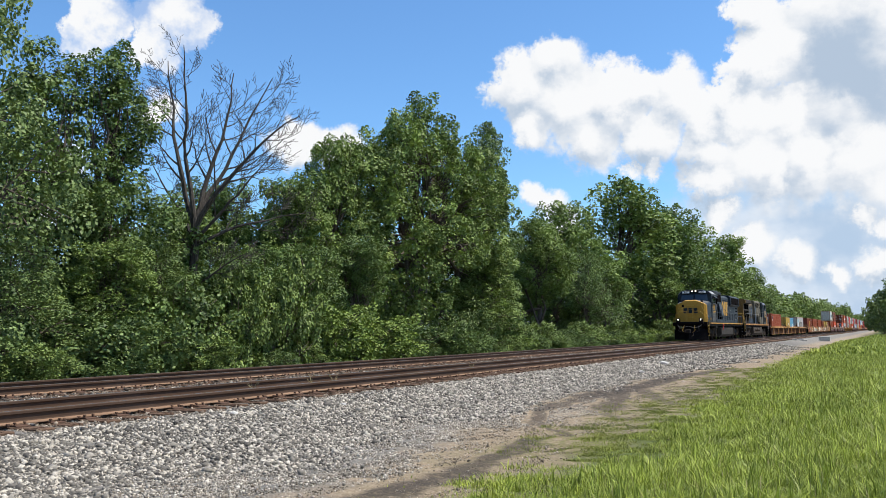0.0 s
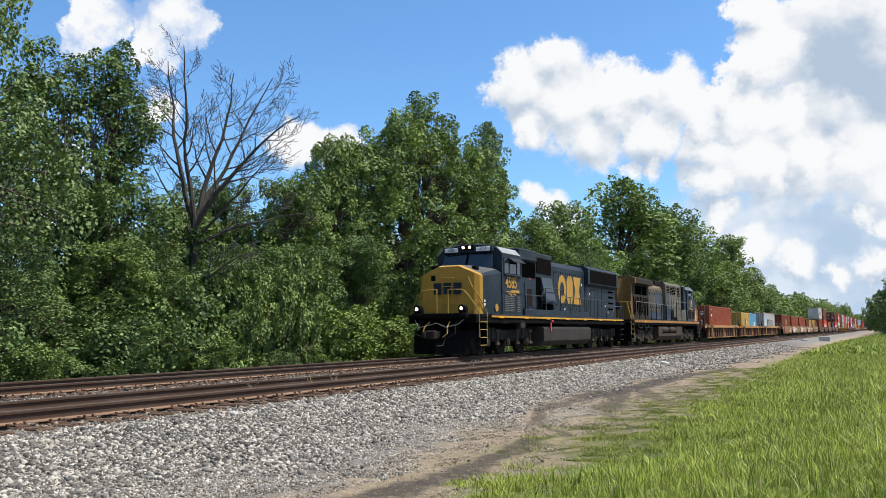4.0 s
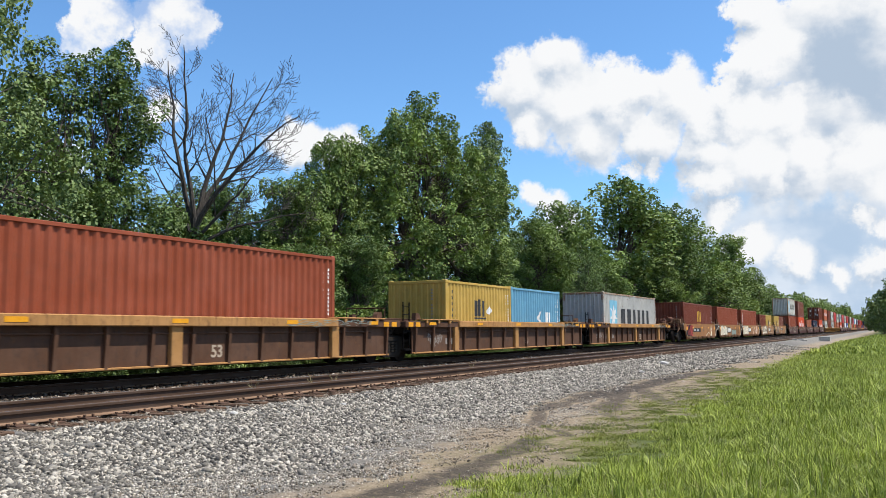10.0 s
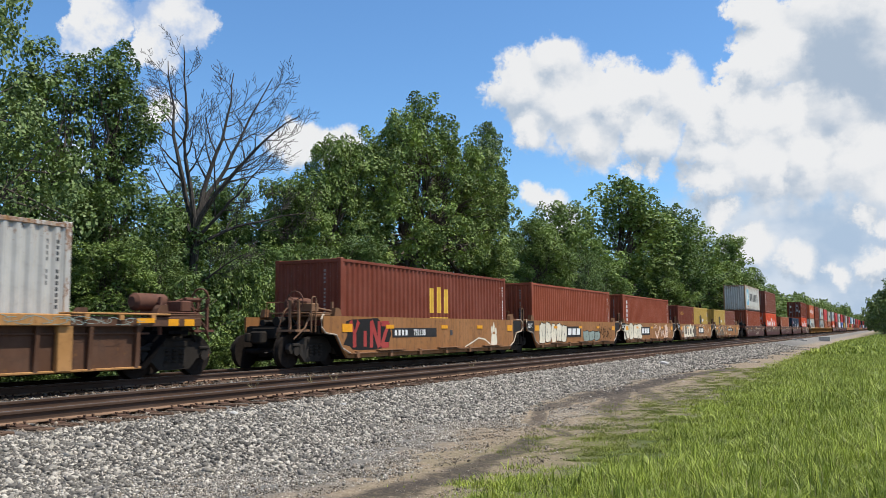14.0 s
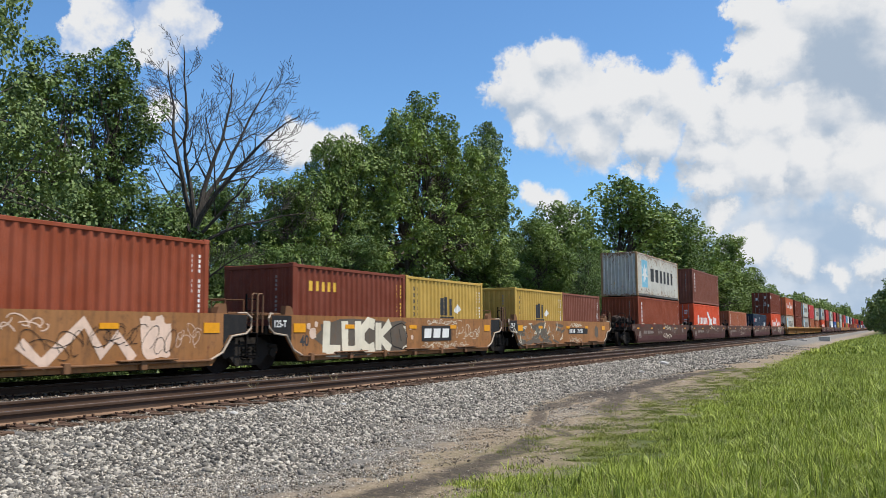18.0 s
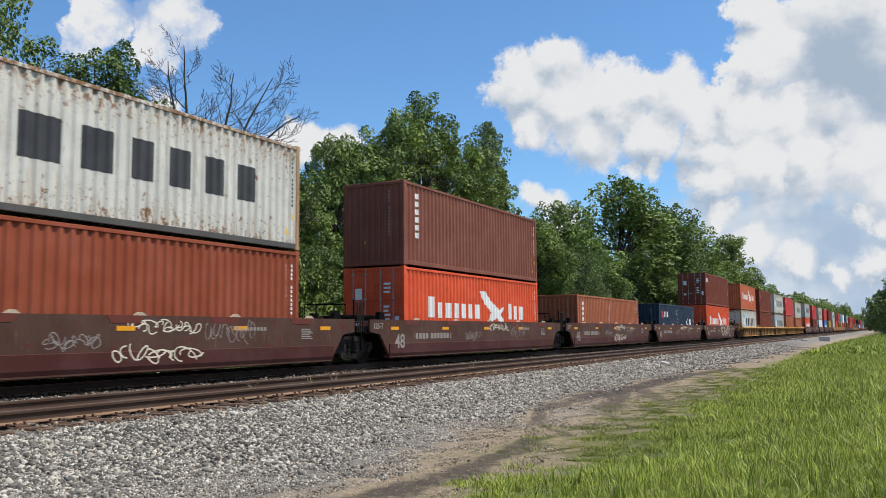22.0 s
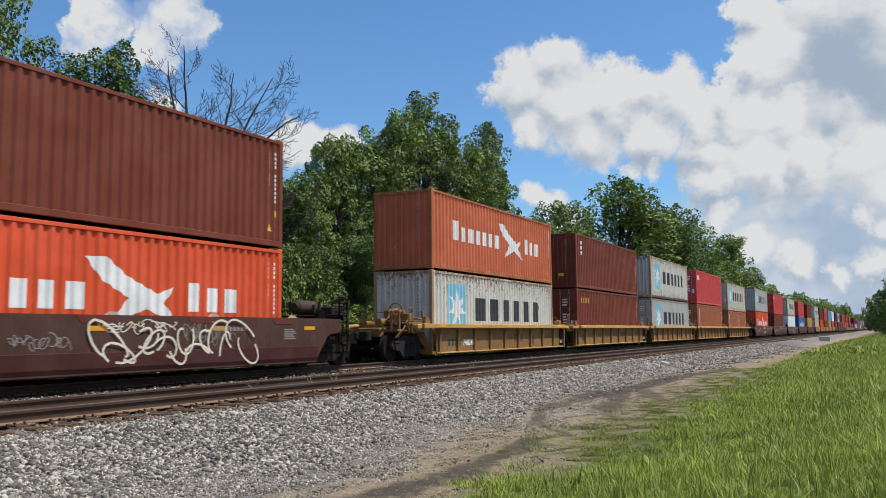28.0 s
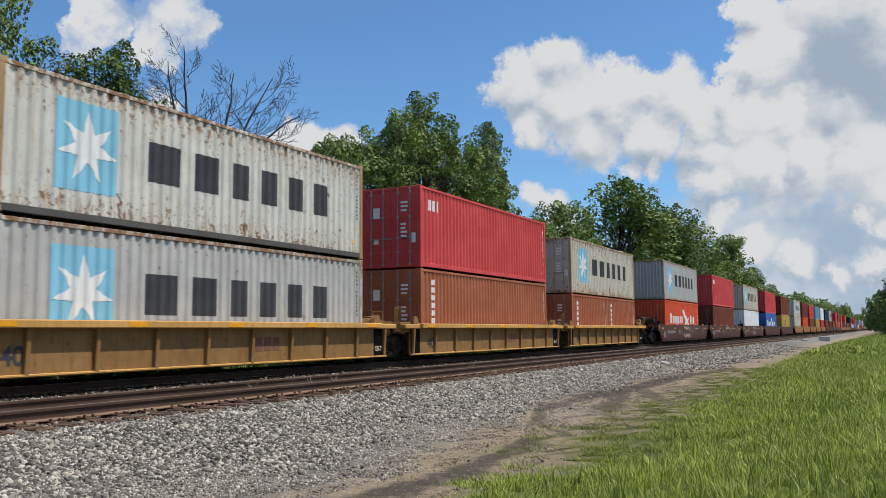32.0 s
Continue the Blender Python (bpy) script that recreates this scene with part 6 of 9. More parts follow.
M_RUSTGEAR = paint("rust_brown_brake_gear", (0.115, 0.052, 0.035), 0.8, 0.7, (0.05, 0.035, 0.028), 0.4)
M_RIG = {"ribbed": M_RUSTGEAR, "smooth": M_RUSTGEAR, "maroon": paint("dull_brown_tank", (0.060, 0.040, 0.032), 0.8, 0.6), "yellow": paint("yellow_brown_tank", (0.20, 0.105, 0.042), 0.7, 0.9)}
M_IRON = {"ribbed": M_RUSTGEAR, "smooth": paint("tan_grab_iron", (0.19, 0.105, 0.060), 0.7, 0.6), "maroon": paint("black_grab_iron", (0.030, 0.024, 0.022), 0.7, 0.5), "yellow": paint("yellow_grab_iron", (0.24, 0.13, 0.05), 0.7, 0.8)}


def walkway(style, top):
    m = Mesh()
    z = top + (0.06 if style == "maroon" else -0.02)
    m.box(0.55, 1.30, -0.10, 0.95, z, z + 0.03)
    for x in (0.62, 1.22):
        m.box(x - 0.02, x + 0.02, 0.0, 0.9, z - 0.10, z)
    m.rod((1.28, -0.05, z + 0.05), (1.28, 0.95, z + 0.05), 0.02, n=6)
    m.rod((0.6, 0.3, z), (0.6, 0.3, z + 0.42), 0.018, n=6)
    m.rod((0.6, 0.3, z + 0.42), (-0.5, 0.3, z + 0.42), 0.018, n=6)
    m.rod((-0.5, 0.3, z), (-0.5, 0.3, z + 0.42), 0.018, n=6)
    return m.data("walkway", M_BLACK if style == "maroon" else M_WELL[style][1])


def guide(style, top):
    m = Mesh()
    m.prism([(1.05, top), (1.42, top), (1.36, top + 0.16), (1.28, top + 0.24), (1.10, top + 0.24)], "x", 1.20, 1.36)
    return m.data("corner_guide", M_BLACK if style == "maroon" else M_WELL[style][1])


def ladder(style):
    m = Mesh()
    for y in (-0.2, 0.2):
        m.box(1.30, 1.335, y - 0.02, y + 0.02, 0.38, 1.95 if style != "yellow" else 1.15)
    for k in range(6 if style != "yellow" else 3):
        m.rod((1.32, -0.2, 0.42 + k * 0.28), (1.32, 0.2, 0.42 + k * 0.28), 0.014, n=6)
    m.box(1.22, 1.40, -0.2, 0.2, 0.36, 0.40)
    return m.data("ladder", M_BLACK)


def coupler():
    m = Mesh()
    m.box(-0.12, 0.12, -0.55, 0.2, 0.72, 0.98, 0.02)
    m.box(-0.20, 0.20, -0.78, -0.5, 0.68, 1.02, 0.04)
    m.box(-0.30, -0.14, -0.90, -0.62, 0.72, 0.98, 0.04)
    m.tube([(0.35, -0.1, 0.75), (0.38, -0.4, 0.45), (0.3, -0.75, 0.42)], 0.03, 6)
    return m.data("coupler", M_TRUCK)


def reflectors(car, style, P, top):
    x = {"ribbed": 1.573, "yellow": 1.603, "smooth": 1.424, "maroon": 1.424}[style]
    z = {"ribbed": top - 0.16, "yellow": top - 0.13, "smooth": top - 0.36, "maroon": top - 0.32}[style]
    hh = {"ribbed": 0.10, "yellow": 0.10, "smooth": 0.12, "maroon": 0.10}[style]
    me = cached(("refl", style), lambda: Mesh().box(x - 0.012, x + 0.003, -0.24, 0.24, z, z + hh).data("reflector", M_REFLECT))
    if style == "smooth":
        big = cached("refl_big", lambda: Mesh().box(x + 0.002, x + 0.011, -0.26, 0.26, z - 0.10, z + 0.14).data("reflector", M_REFLECT))
        for y, wide in ((1.6, 1), (4.0, 0), (7.75, 0), (10.7, 0), (P - 1.65, 1)):
            part("reflector", big if wide else me, None, car).matrix_basis = pose(0 if wide else 0.011, y, 0)
        return
    n = 5
    for k in range(n):
        part("reflector", me, None, car).matrix_basis = pose(0, 1.9 + (P - 3.8) * k / (n - 1), 0)


def bot_of(style):
    return CAR_STYLE[style]["bot"]


def bars(car, name, mat, x, spans, z0, z1):
    """Plain bars in place of letters, each a part of its own."""
    for y, w in spans:
        part(name, cached(("bar", mat.name, w, z0, z1, x), lambda: Mesh().box(x, x + 0.003, 0, w, z0, z1).data(name, mat)), None, car).matrix_basis = pose(0, y, 0)


def ribbon(m, pts, x, width):
    """One sprayed line of even width."""
    pts = [np.array(p, float) for p in pts]
    left, right = [], []
    for i, p in enumerate(pts):
        g = pts[min(i + 1, len(pts) - 1)] - pts[max(i - 1, 0)]
        g = np.array([-g[1], g[0]]) / (np.linalg.norm(g) + 1e-6) * width * 0.5
        left.append(p + g)
        right.append(p - g)
    for i in range(len(pts) - 1):
        m.raw([(x, *right[i]), (x, *right[i + 1]), (x, *left[i + 1]), (x, *left[i])], [(0, 1, 2, 3)])


def bulge(cy, cz, w, h, rng, n=18, lean=0.0):
    """A fat rounded outline like a sprayed letter's."""
    wob = rng.uniform(0.82, 1.08, n)
    out = []
    for k in range(n):
        a = 2 * math.pi * k / n
        c, s = math.cos(a), math.sin(a)
        dy, dz = math.copysign(abs(c) ** 0.55, c) * w * 0.5 * wob[k], math.copysign(abs(s) ** 0.55, s) * h * 0.5 * wob[k]
        out.append((cy + dy + lean * dz, cz + dz))
    return out


def throw_up(car, rng, y0, y1, z0, z1, n, x, fill, line, words, width=0.035):
    """Overlapping fat letter-like shapes with drawn outlines."""
    m, o = Mesh(), Mesh()
    w = (y1 - y0) / n
    for k in range(n):
        h = (z1 - z0) * rng.uniform(0.84, 1.0)
        q = bulge(y0 + w * (k + 0.5), (z0 + z1) / 2 + rng.uniform(-0.03, 0.03), w * 1.16, h, rng, lean=rng.uniform(-0.12, 0.12))
        xx = x + 0.001 * (k % 3)
        m.raw([(xx, *p) for p in q], [tuple(range(len(q)))])
        ribbon(o, q + q[:1], x + 0.0042, width)
        cy = y0 + w * (k + rng.uniform(0.4, 0.6))
        a = rng.uniform(-0.12, 0.12)
        ribbon(o, [(cy - a * w, z0 + h * 0.34), (cy, z0 + h * 0.5), (cy + a * w, z0 + h * rng.uniform(0.62, 0.8))], x + 0.0042, width * 0.9)
    part("graffiti", m, fill, car, words)
    part("graffiti", o, line, car, "drawn outlines of the sprayed shapes")


def strokes(car, rng, y0, y1, z0, z1, n, x, width, mat, words, first=0):
    """A row of upright slab strokes, leaning and joined like sprayed capitals."""
    m = Mesh()
    w = (y1 - y0) / n
    for k in range(n):
        a, b = y0 + w * (k + 0.12), y0 + w * (k + 0.88)
        kind = first + k % 4
        zz = [z0 + rng.uniform(0, 0.06), z1 - rng.uniform(0, 0.08)]
        if kind == 0:
            ln = [[(a, zz[0]), (a + w * 0.05, zz[1])], [(a, zz[0] + 0.05), (b, zz[0] + 0.03)]]
        elif kind == 1:
            ln = [[(a, zz[1]), (a + w * 0.04, zz[0] + 0.12), ((a + b) / 2, zz[0]), (b, zz[0] + 0.12), (b, zz[1])]]
        elif kind == 2:
            ln = [[(b, zz[1] - 0.08), ((a + b) / 2, zz[1]), (a, zz[1] - 0.25), (a, zz[0] + 0.2), ((a + b) / 2, zz[0]), (b, zz[0] + 0.08)]]
        elif kind == 4:
            ln = [[(a, zz[1]), ((a + b) / 2, (zz[0] + zz[1]) / 2), (b, zz[1])], [((a + b) / 2, (zz[0] + zz[1]) / 2), ((a + b) / 2, zz[0])]]
        elif kind == 5:
            ln = [[((a + b) / 2, zz[0]), ((a + b) / 2, zz[1] - 0.25)]]
        elif kind == 6:
            ln = [[(a, zz[0]), (a, zz[1])], [(a, zz[1]), (b, zz[0])], [(b, zz[0]), (b, zz[1])]]
        elif kind == 7:
            ln = [[(a, zz[1] - 0.04), (b, zz[1] - 0.04)], [(b, zz[1]), (a, zz[0])], [(a, zz[0] + 0.04), (b, zz[0] + 0.04)]]
        else:
            ln = [[(a, zz[0]), (a, zz[1])], [(b, zz[1]), (a + w * 0.1, (zz[0] + zz[1]) / 2), (b, zz[0])]]
        for i, l in enumerate(ln):
            ribbon(m, l, x + 0.0008 * i, width)
    part("graffiti", m, mat, car, words)


def smooth_car_writing(car, P, top, seed, x, rng):
    """End plates, marks and sprayed pieces on an orange-brown car's side."""
    plate = cached("end_plate", lambda: Mesh().prism([(0.43, top - 0.015), (1.25, top - 0.015), (1.25, 0.68), (1.03, 0.93), (0.43, 1.0)], "x", 1.419, 1.426).data("end_plate", M_ENDPLATE))
    if seed:
        part("end_plate", plate, None, car, "dark grey painted end")
        text_part("125-T", 0.25, M_WHITE, car, 0.50, 1.12, 1.429, squeeze=0.88)
    if seed != 4:
        part("end_plate", plate, None, car, "dark grey painted end").matrix_basis = pose(0, P, 0) @ Matrix.Diagonal((1, -1, 1, 1))
    for y in (3.2, 7.2, 10.9):
        part("step_ledge", cached("ledge", lambda: Mesh().box(1.40, 1.56, 0, 1.6, 0.40, 0.43, 0.008).data("step_ledge", M_WELL["smooth"][1])), None, car).matrix_basis = pose(0, y, 0)
    if seed in (0, 4):
        y = 4.15 if seed == 0 else 7.84
        part("black_panel", Mesh().box(x, x + 0.004, y, y + 3.0, 0.80, 1.10), M_ENDPLATE, car)
        bars(car, "reporting_mark", M_WHITE, x + 0.004, [(y + 0.16 + 0.225 * k, 0.13) for k in range(4)], 0.86, 1.04)
        text_part("751138", 0.27, M_WHITE, car, y + 1.38, 0.86, x + 0.005)
    else:
        y = {1: 5.6, 2: 4.95, 3: 8.35}.get(seed, 5.0)
        part("black_panel", Mesh().box(x + 0.008, x + 0.012, y, y + 2.2, 0.66, 1.18), M_ENDPLATE, car)
        for k in range(3):
            part("wordmark_block", cached("panelblock", lambda: Mesh().prism([(0, 0.76), (0.50, 0.76), (0.56, 1.08), (0.06, 1.08)], "x", 1.436, 1.439).data("wordmark_block", M_WHITE)), None, car).matrix_basis = pose(0, y + 0.14 + k * 0.66, 0)
    if seed == 0:
        part("graffiti", Mesh().raw([(x + 0.001, *p) for p in bulge(2.75, 0.9, 2.6, 0.95, rng)], [tuple(range(18))]), M_SMUDGE, car, "dark sprayed shadow behind red letters")
        strokes(car, rng, 1.7, 4.0, 0.48, 1.34, 4, x + 0.003, 0.17, M_REDSPRAY, "red sprayed angular shapes", 4)
        m = Mesh()
        for cy, cz, w, h in ((12.05, 0.62, 0.62, 0.55), (11.86, 1.02, 0.16, 0.32), (12.04, 1.12, 0.17, 0.42), (12.24, 0.98, 0.15, 0.3)):
            q = bulge(cy, cz, w, h, rng, 12)
            m.raw([(x + 0.002, *p) for p in q], [tuple(range(12))])
        ribbon(m, [(9.4, 0.40), (10.0, 0.55), (10.6, 0.72), (11.2, 0.66), (11.7, 0.46)], x + 0.002, 0.05)
        part("graffiti", m, M_GRAFF, car, "white sprayed figure with a trailing line")
        part("reporting_mark", Mesh().box(x, x + 0.003, 8.2, 8.4, 0.84, 1.02), M_DARKMARK, car)
    elif seed == 1:
        throw_up(car, rng, 1.9, 5.6, 0.36, 1.36, 5, x, M_GRAFF, M_SMUDGE, "pale cream sprayed letter-like shapes")
        throw_up(car, rng, 8.2, 11.0, 0.40, 1.0, 3, x, M_GRAFF_GREEN, M_SMUDGE, "grey-green sprayed shapes")
        part("graffiti", scribble(rng, 10.9, 13.0, 0.42, 1.25, x + 0.006, 0.035, 6), M_BLACK, car, "black scrawled tags")
    elif seed == 2:
        throw_up(car, rng, 0.95, 5.15, 0.34, 1.39, 4, x + 0.006, M_GRAFF, M_SMUDGE, "large cream letter-like shapes outlined in black")
        part("graffiti", scribble(rng, 8.2, 9.2, 0.95, 1.36, x + 0.001, 0.03, 3), M_PINKSPRAY, car, "thin pink scrawl")
        m = Mesh()
        ribbon(m, [(8.7, 0.82), (9.2, 0.42), (10.1, 1.22), (10.55, 0.56), (10.9, 0.94), (11.35, 0.44)], x + 0.002, 0.24)
        for q in (bulge(11.95, 0.85, 0.95, 0.85, rng), bulge(11.65, 1.2, 0.3, 0.32, rng), bulge(12.05, 1.22, 0.3, 0.3, rng)):
            m.raw([(x + 0.003, *p) for p in q], [tuple(range(18))])
        part("graffiti", m, M_PINKSPRAY, car, "pinkish white zigzag and blob shapes")
        part("graffiti", scribble(rng, 8.8, 12.4, 0.5, 1.2, x + 0.006, 0.016, 7), M_SMUDGE, car, "thin dark outlines")
        part("graffiti", scribble(rng, 12.5, 13.3, 0.6, 1.2, x + 0.002, 0.018, 3), M_PINKSPRAY, car, "thin pale scrawl")
    elif seed == 3:
        text_part("40", 0.40, M_DARKMARK, car, 1.62, 0.62, x)
        part("graffiti", Mesh().raw([(x + 0.0005, *p) for p in bulge(5.0, 0.82, 5.2, 1.12, rng, 26)], [tuple(range(26))]), M_SMUDGE_SOFT, car, "brownish sprayed shadow")
        strokes(car, rng, 2.7, 6.4, 0.40, 1.30, 4, x + 0.002, 0.34, M_GRAFF, "fat cream sprayed capitals")
        throw_up(car, rng, 6.4, 7.3, 0.40, 1.28, 1, x, M_GRAFF, M_SMUDGE, "cream sprayed shape")
        for k, (y, z, r) in enumerate(((2.2, 0.95, 0.16), (2.0, 1.15, 0.09), (2.35, 1.2, 0.08), (7.6, 1.1, 0.07), (7.7, 0.8, 0.08))):
            part("graffiti", Mesh().raw([(x + 0.002, *p) for p in bulge(y, z, 2 * r, 2 * r, rng, 12)], [tuple(range(12))]), M_PINKSPRAY, car, "pink sprayed dot")
        part("graffiti", scribble(rng, 8.4, 11.9, 0.36, 0.60, x + 0.002, 0.02, 16), M_GRAFF, car, "line of white handwriting")
        part("graffiti", scribble(rng, 8.8, 11.2, 1.22, 1.40, x + 0.002, 0.02, 9), M_GRAFF, car, "white handwriting above the panel")
        part("graffiti", scribble(rng, 11.0, 12.9, 0.66, 1.25, x + 0.002, 0.022, 5), M_GRAFF, car, "white scrawl")
    elif seed == 4:
        m = Mesh()
        for k in range(26):
            y, z = rng.uniform(0.9, 7.4), rng.uniform(0.36, 1.32)
            w, h = rng.uniform(0.5, 1.6), rng.uniform(0.12, 0.30)
            h = min(h, (min(z - 0.28, 1.42 - z)) * 1.7)
            a = rng.uniform(-0.35, 0.35)
            q = [(p[0], min(1.42, max(0.26, p[1] + (p[0] - y) * a))) for p in bulge(y, z, w, h, rng, 14)]
            m.raw([(x + 0.0004 * (k % 6), *p) for p in q], [tuple(range(14))])
        part("graffiti", m, M_SMUDGE_SOFT, car, "grey smudged camouflage patches")
        m = Mesh()
        for k in range(11):
            y, z = 1.0 + 0.58 * k + rng.uniform(-0.1, 0.1), rng.uniform(0.5, 1.25)
            a, b = rng.uniform(0.12, 0.3), rng.uniform(0.06, 0.14)
            ang = rng.uniform(0, 3.1)
            c, s = math.cos(ang), math.sin(ang)
            q = [(y + c * u * a - s * v * b, z + s * u * a * 0.8 + c * v * b) for u, v in ((-1, -0.2), (0.4, -1 - rng.uniform(0, 0.5)), (1, rng.uniform(0, 1.6)), (0.5, -0.1), (-1, -0.2))]
            ribbon(m, q, x + 0.004, 0.045)
        part("graffiti", m, M_GRAFF, car, "small white sprayed outlines")
        part("graffiti", scribble(rng, 1.2, 7.0, 0.45, 1.25, x + 0.005, 0.012, 11), M_GRAFF_GREEN, car, "thin pale sprayed curves")
        part("graffiti", scribble(rng, 8.2, 9.9, 1.16, 1.36, x + 0.003, 0.024, 9), M_GRAFF, car, "white scrawl above the panel")
        part("graffiti", scribble(rng, 8.0, 9.6, 0.30, 0.66, x + 0.003, 0.022, 6), M_GRAFF, car, "white scrawl below the panel")
        part("graffiti", Mesh().raw([(x + 0.001, *p) for p in bulge(12.4, 0.9, 0.7, 0.6, rng)], [tuple(range(18))]), M_SMUDGE_SOFT, car, "grey smudge")


def side_writing(car, style, P, number, top, seed):
    rng = np.random.default_rng(100 + seed)
    x = {"ribbed": 1.374, "yellow": 1.374, "smooth": 1.424, "maroon": 1.424}[style]
    if style == "maroon":
        text_part(number, 0.62, M_DUSTY, car, 1.86, 0.47, 1.459)
        text_part("E" if seed % 2 else "A", 0.24, M_DUSTY, car, 5.75, 0.74, x)
        text_part("125-T", 0.24, M_DUSTY, car, 0.62, 1.08, x)
        bars(car, "reporting_mark", M_DUSTY, x, [(3.25 + 0.235 * k + (0.12 if k > 3 else 0), 0.175) for k in range(10)], 0.74, 0.93)
        bars(car, "reporting_mark", M_DUSTY, x, [(P - 5.6 + 0.13 * k, 0.09) for k in range(9)], 1.03, 1.12)
        m = Mesh()
        for k in range(6):
            m.box(x, x + 0.003, P - 3.0, P - 2.5 - 0.06 * (k % 3), 0.80 + k * 0.05, 0.825 + k * 0.05)
        part("stencil", m, M_DUSTY, car)
        part("graffiti", scribble(rng, 7.0, 8.3, 0.66, 0.98, x + 0.002, 0.022, 7), M_DUSTY, car, "faint grey scrawl")
        part("graffiti", scribble(rng, 9.0, 11.0, 0.98, 1.27, x + 0.002, 0.030, 8), M_GRAFF, car, "scrawled white spray paint")
        part("graffiti", scribble(rng, 11.3, 12.9, 0.72, 1.24, x + 0.002, 0.018, 8), M_DUSTY, car, "thin grey scrawl")
        if seed == 4:
            part("graffiti", scribble(rng, 9.0, 13.4, 0.30, 1.22, 1.460, 0.06, 7), M_GRAFF, car, "tall looping white scrawl")
        elif seed % 2 == 0:
            part("graffiti", scribble(rng, 8.6, 11.0, 0.32, 0.74, 1.458, 0.036, 6), M_GRAFF, car, "large white scrawl")
        for k in range(5):
            y = 3.0 + k * (P - 6) / 4
            g = cached("gusset", lambda: Mesh().prism([(-0.5, top - 0.002), (0.5, top - 0.002), (0.38, top - 0.16), (-0.38, top - 0.16)], "x", 1.415, 1.427).data("gusset", M_WELL["maroon"][2]))
            part("gusset", g, None, car).matrix_basis = pose(0, y, 0)
            g = cached("pad_lug", lambda: Mesh().prism([(-0.16, top), (0.16, top), (0.05, top + 0.07), (-0.05, top + 0.07)], "x", 1.34, 1.42).data("lug", M_LUG))
            part("lug", g, None, car).matrix_basis = pose(0, y + 0.4, 0)
    elif style == "smooth":
        smooth_car_writing(car, P, top, seed, x, rng)
    else:
        size = {"ribbed": 0.40, "yellow": 0.50}[style]
        text_part(number, size, M_DARKMARK if style == "yellow" else M_LUG, car, (P * 0.67 if seed == 0 else 1.98) if style == "yellow" else P * 0.56, 0.42, x)
        if style == "yellow" and seed == 0:
            bars(car, "reporting_mark", M_DARKMARK, x, [(2.75 + 0.27 * k, 0.16) for k in range(4)], 0.46, 0.70)
            text_part("748247", 0.32, M_WHITE, car, 3.95, 0.46, x)
        if style == "ribbed":
            for y in (3.9, P * 0.5, P - 3.8):
                part("stiffener", cached("stiffener", lambda: Mesh().box(1.372, 1.50, -0.17, 0.17, 0.26, 1.15, 0.015).data("stiffener", M_WELL["ribbed"][0])), None, car).matrix_basis = pose(0, y, 0)
        if style == "ribbed" and seed in (1, 3):
            text_part("728546", 0.30, M_DUSTY, car, 4.42, 0.52, x)
        if style == "yellow":
            for y0 in ((P - 1.46,) if seed == 0 else (0.80, P - 1.46)):
                part("end_panel", Mesh().box(x - 0.002, x + 0.006, y0, y0 + 0.66, bot_of(style) + 0.01, top - 0.17), M_BLACK, car)
            text_part("125-T", 0.2, M_GRAFF, car, P - 1.42, 0.40, x + 0.009, squeeze=0.8)
        if style == "yellow":
            bars(car, "reporting_mark", M_BROWNMARK, x, [(P * 0.56 + k * 0.34, 0.26) for k in range(3)], 0.52, 0.86)
        else:
            bars(car, "reporting_mark", M_DUSTY, x, [(3.0 + k * 0.22 + 0.2, 0.14) for k in range(4)], 0.52, 0.74)
        if style == "ribbed":
            part("side_pipe", cached("ribpipe", lambda: Mesh().rod((1.40, 1.8, 0.98), (1.40, P - 1.8, 0.98), 0.022, n=6).data("side_pipe", M_WELL["ribbed"][1])), None, car)
            text_part("125-T" if seed < 3 else "25-T", 0.30, M_DUSTY, car, 2.0, 0.55, x)
            part("graffiti", scribble(rng, P - 6.2, P - 2.0, top - 0.21, top - 0.03, 1.573, 0.014, 12), M_GRAFF_GREEN, car, "pale green scrawl along the top chord")
            for y0 in (P - 1.2, 0.35):
                for k in range(2):
                    part("reflector", cached("refl_end", lambda: Mesh().box(1.50, 1.505, 0, 0.30, top - 0.22, top - 0.07).data("reflector", M_REFLECT)), None, car).matrix_basis = pose(0, y0 + 0.48 * k, 0)
            part("graffiti", scribble(rng, 1.9, 2.9, 0.45, 0.9, x + 0.002, 0.02, 6), M_DUSTY, car, "small white scrawl")


H96, H86 = 2.896, 2.591
FLOOR = 0.285
UP = 0.03


def stack(low, up, s, floor=FLOOR):
    """low and up: lists of (colour, length, height, marking, front) from the leading end; up may be empty."""
    for level, row in enumerate((low, up)):
        y = s
        for colour, L, h, mk, front in row:
            z = floor if level == 0 else floor + max(b[2] for b in low) + UP
            container(colour, L, h, marks_for(mk, L, h), y, z, front, True, "stacked on another container" if level else "sitting in a well car")
            y += L + 0.05


L40, L20 = 12.192, 6.058
# first car: three ribbed platforms
well_car("ribbed", 122.6, 19.75, "53", True, False, seed=1)
well_car("ribbed", 142.35, 19.15, "53", False, False, seed=2)
well_car("ribbed", 161.5, 19.6, "53", False, True, seed=3)
stack([("red", L40, H96, "flash", "doors")], [], 126.7)
stack([("yellow", L20, H86, "emblem", "wall"), ("blue", L20, H86, "gull", "wall")], [], 145.9)
stack([("grey", L40, H96, "star", "wall")], [], 165.4)
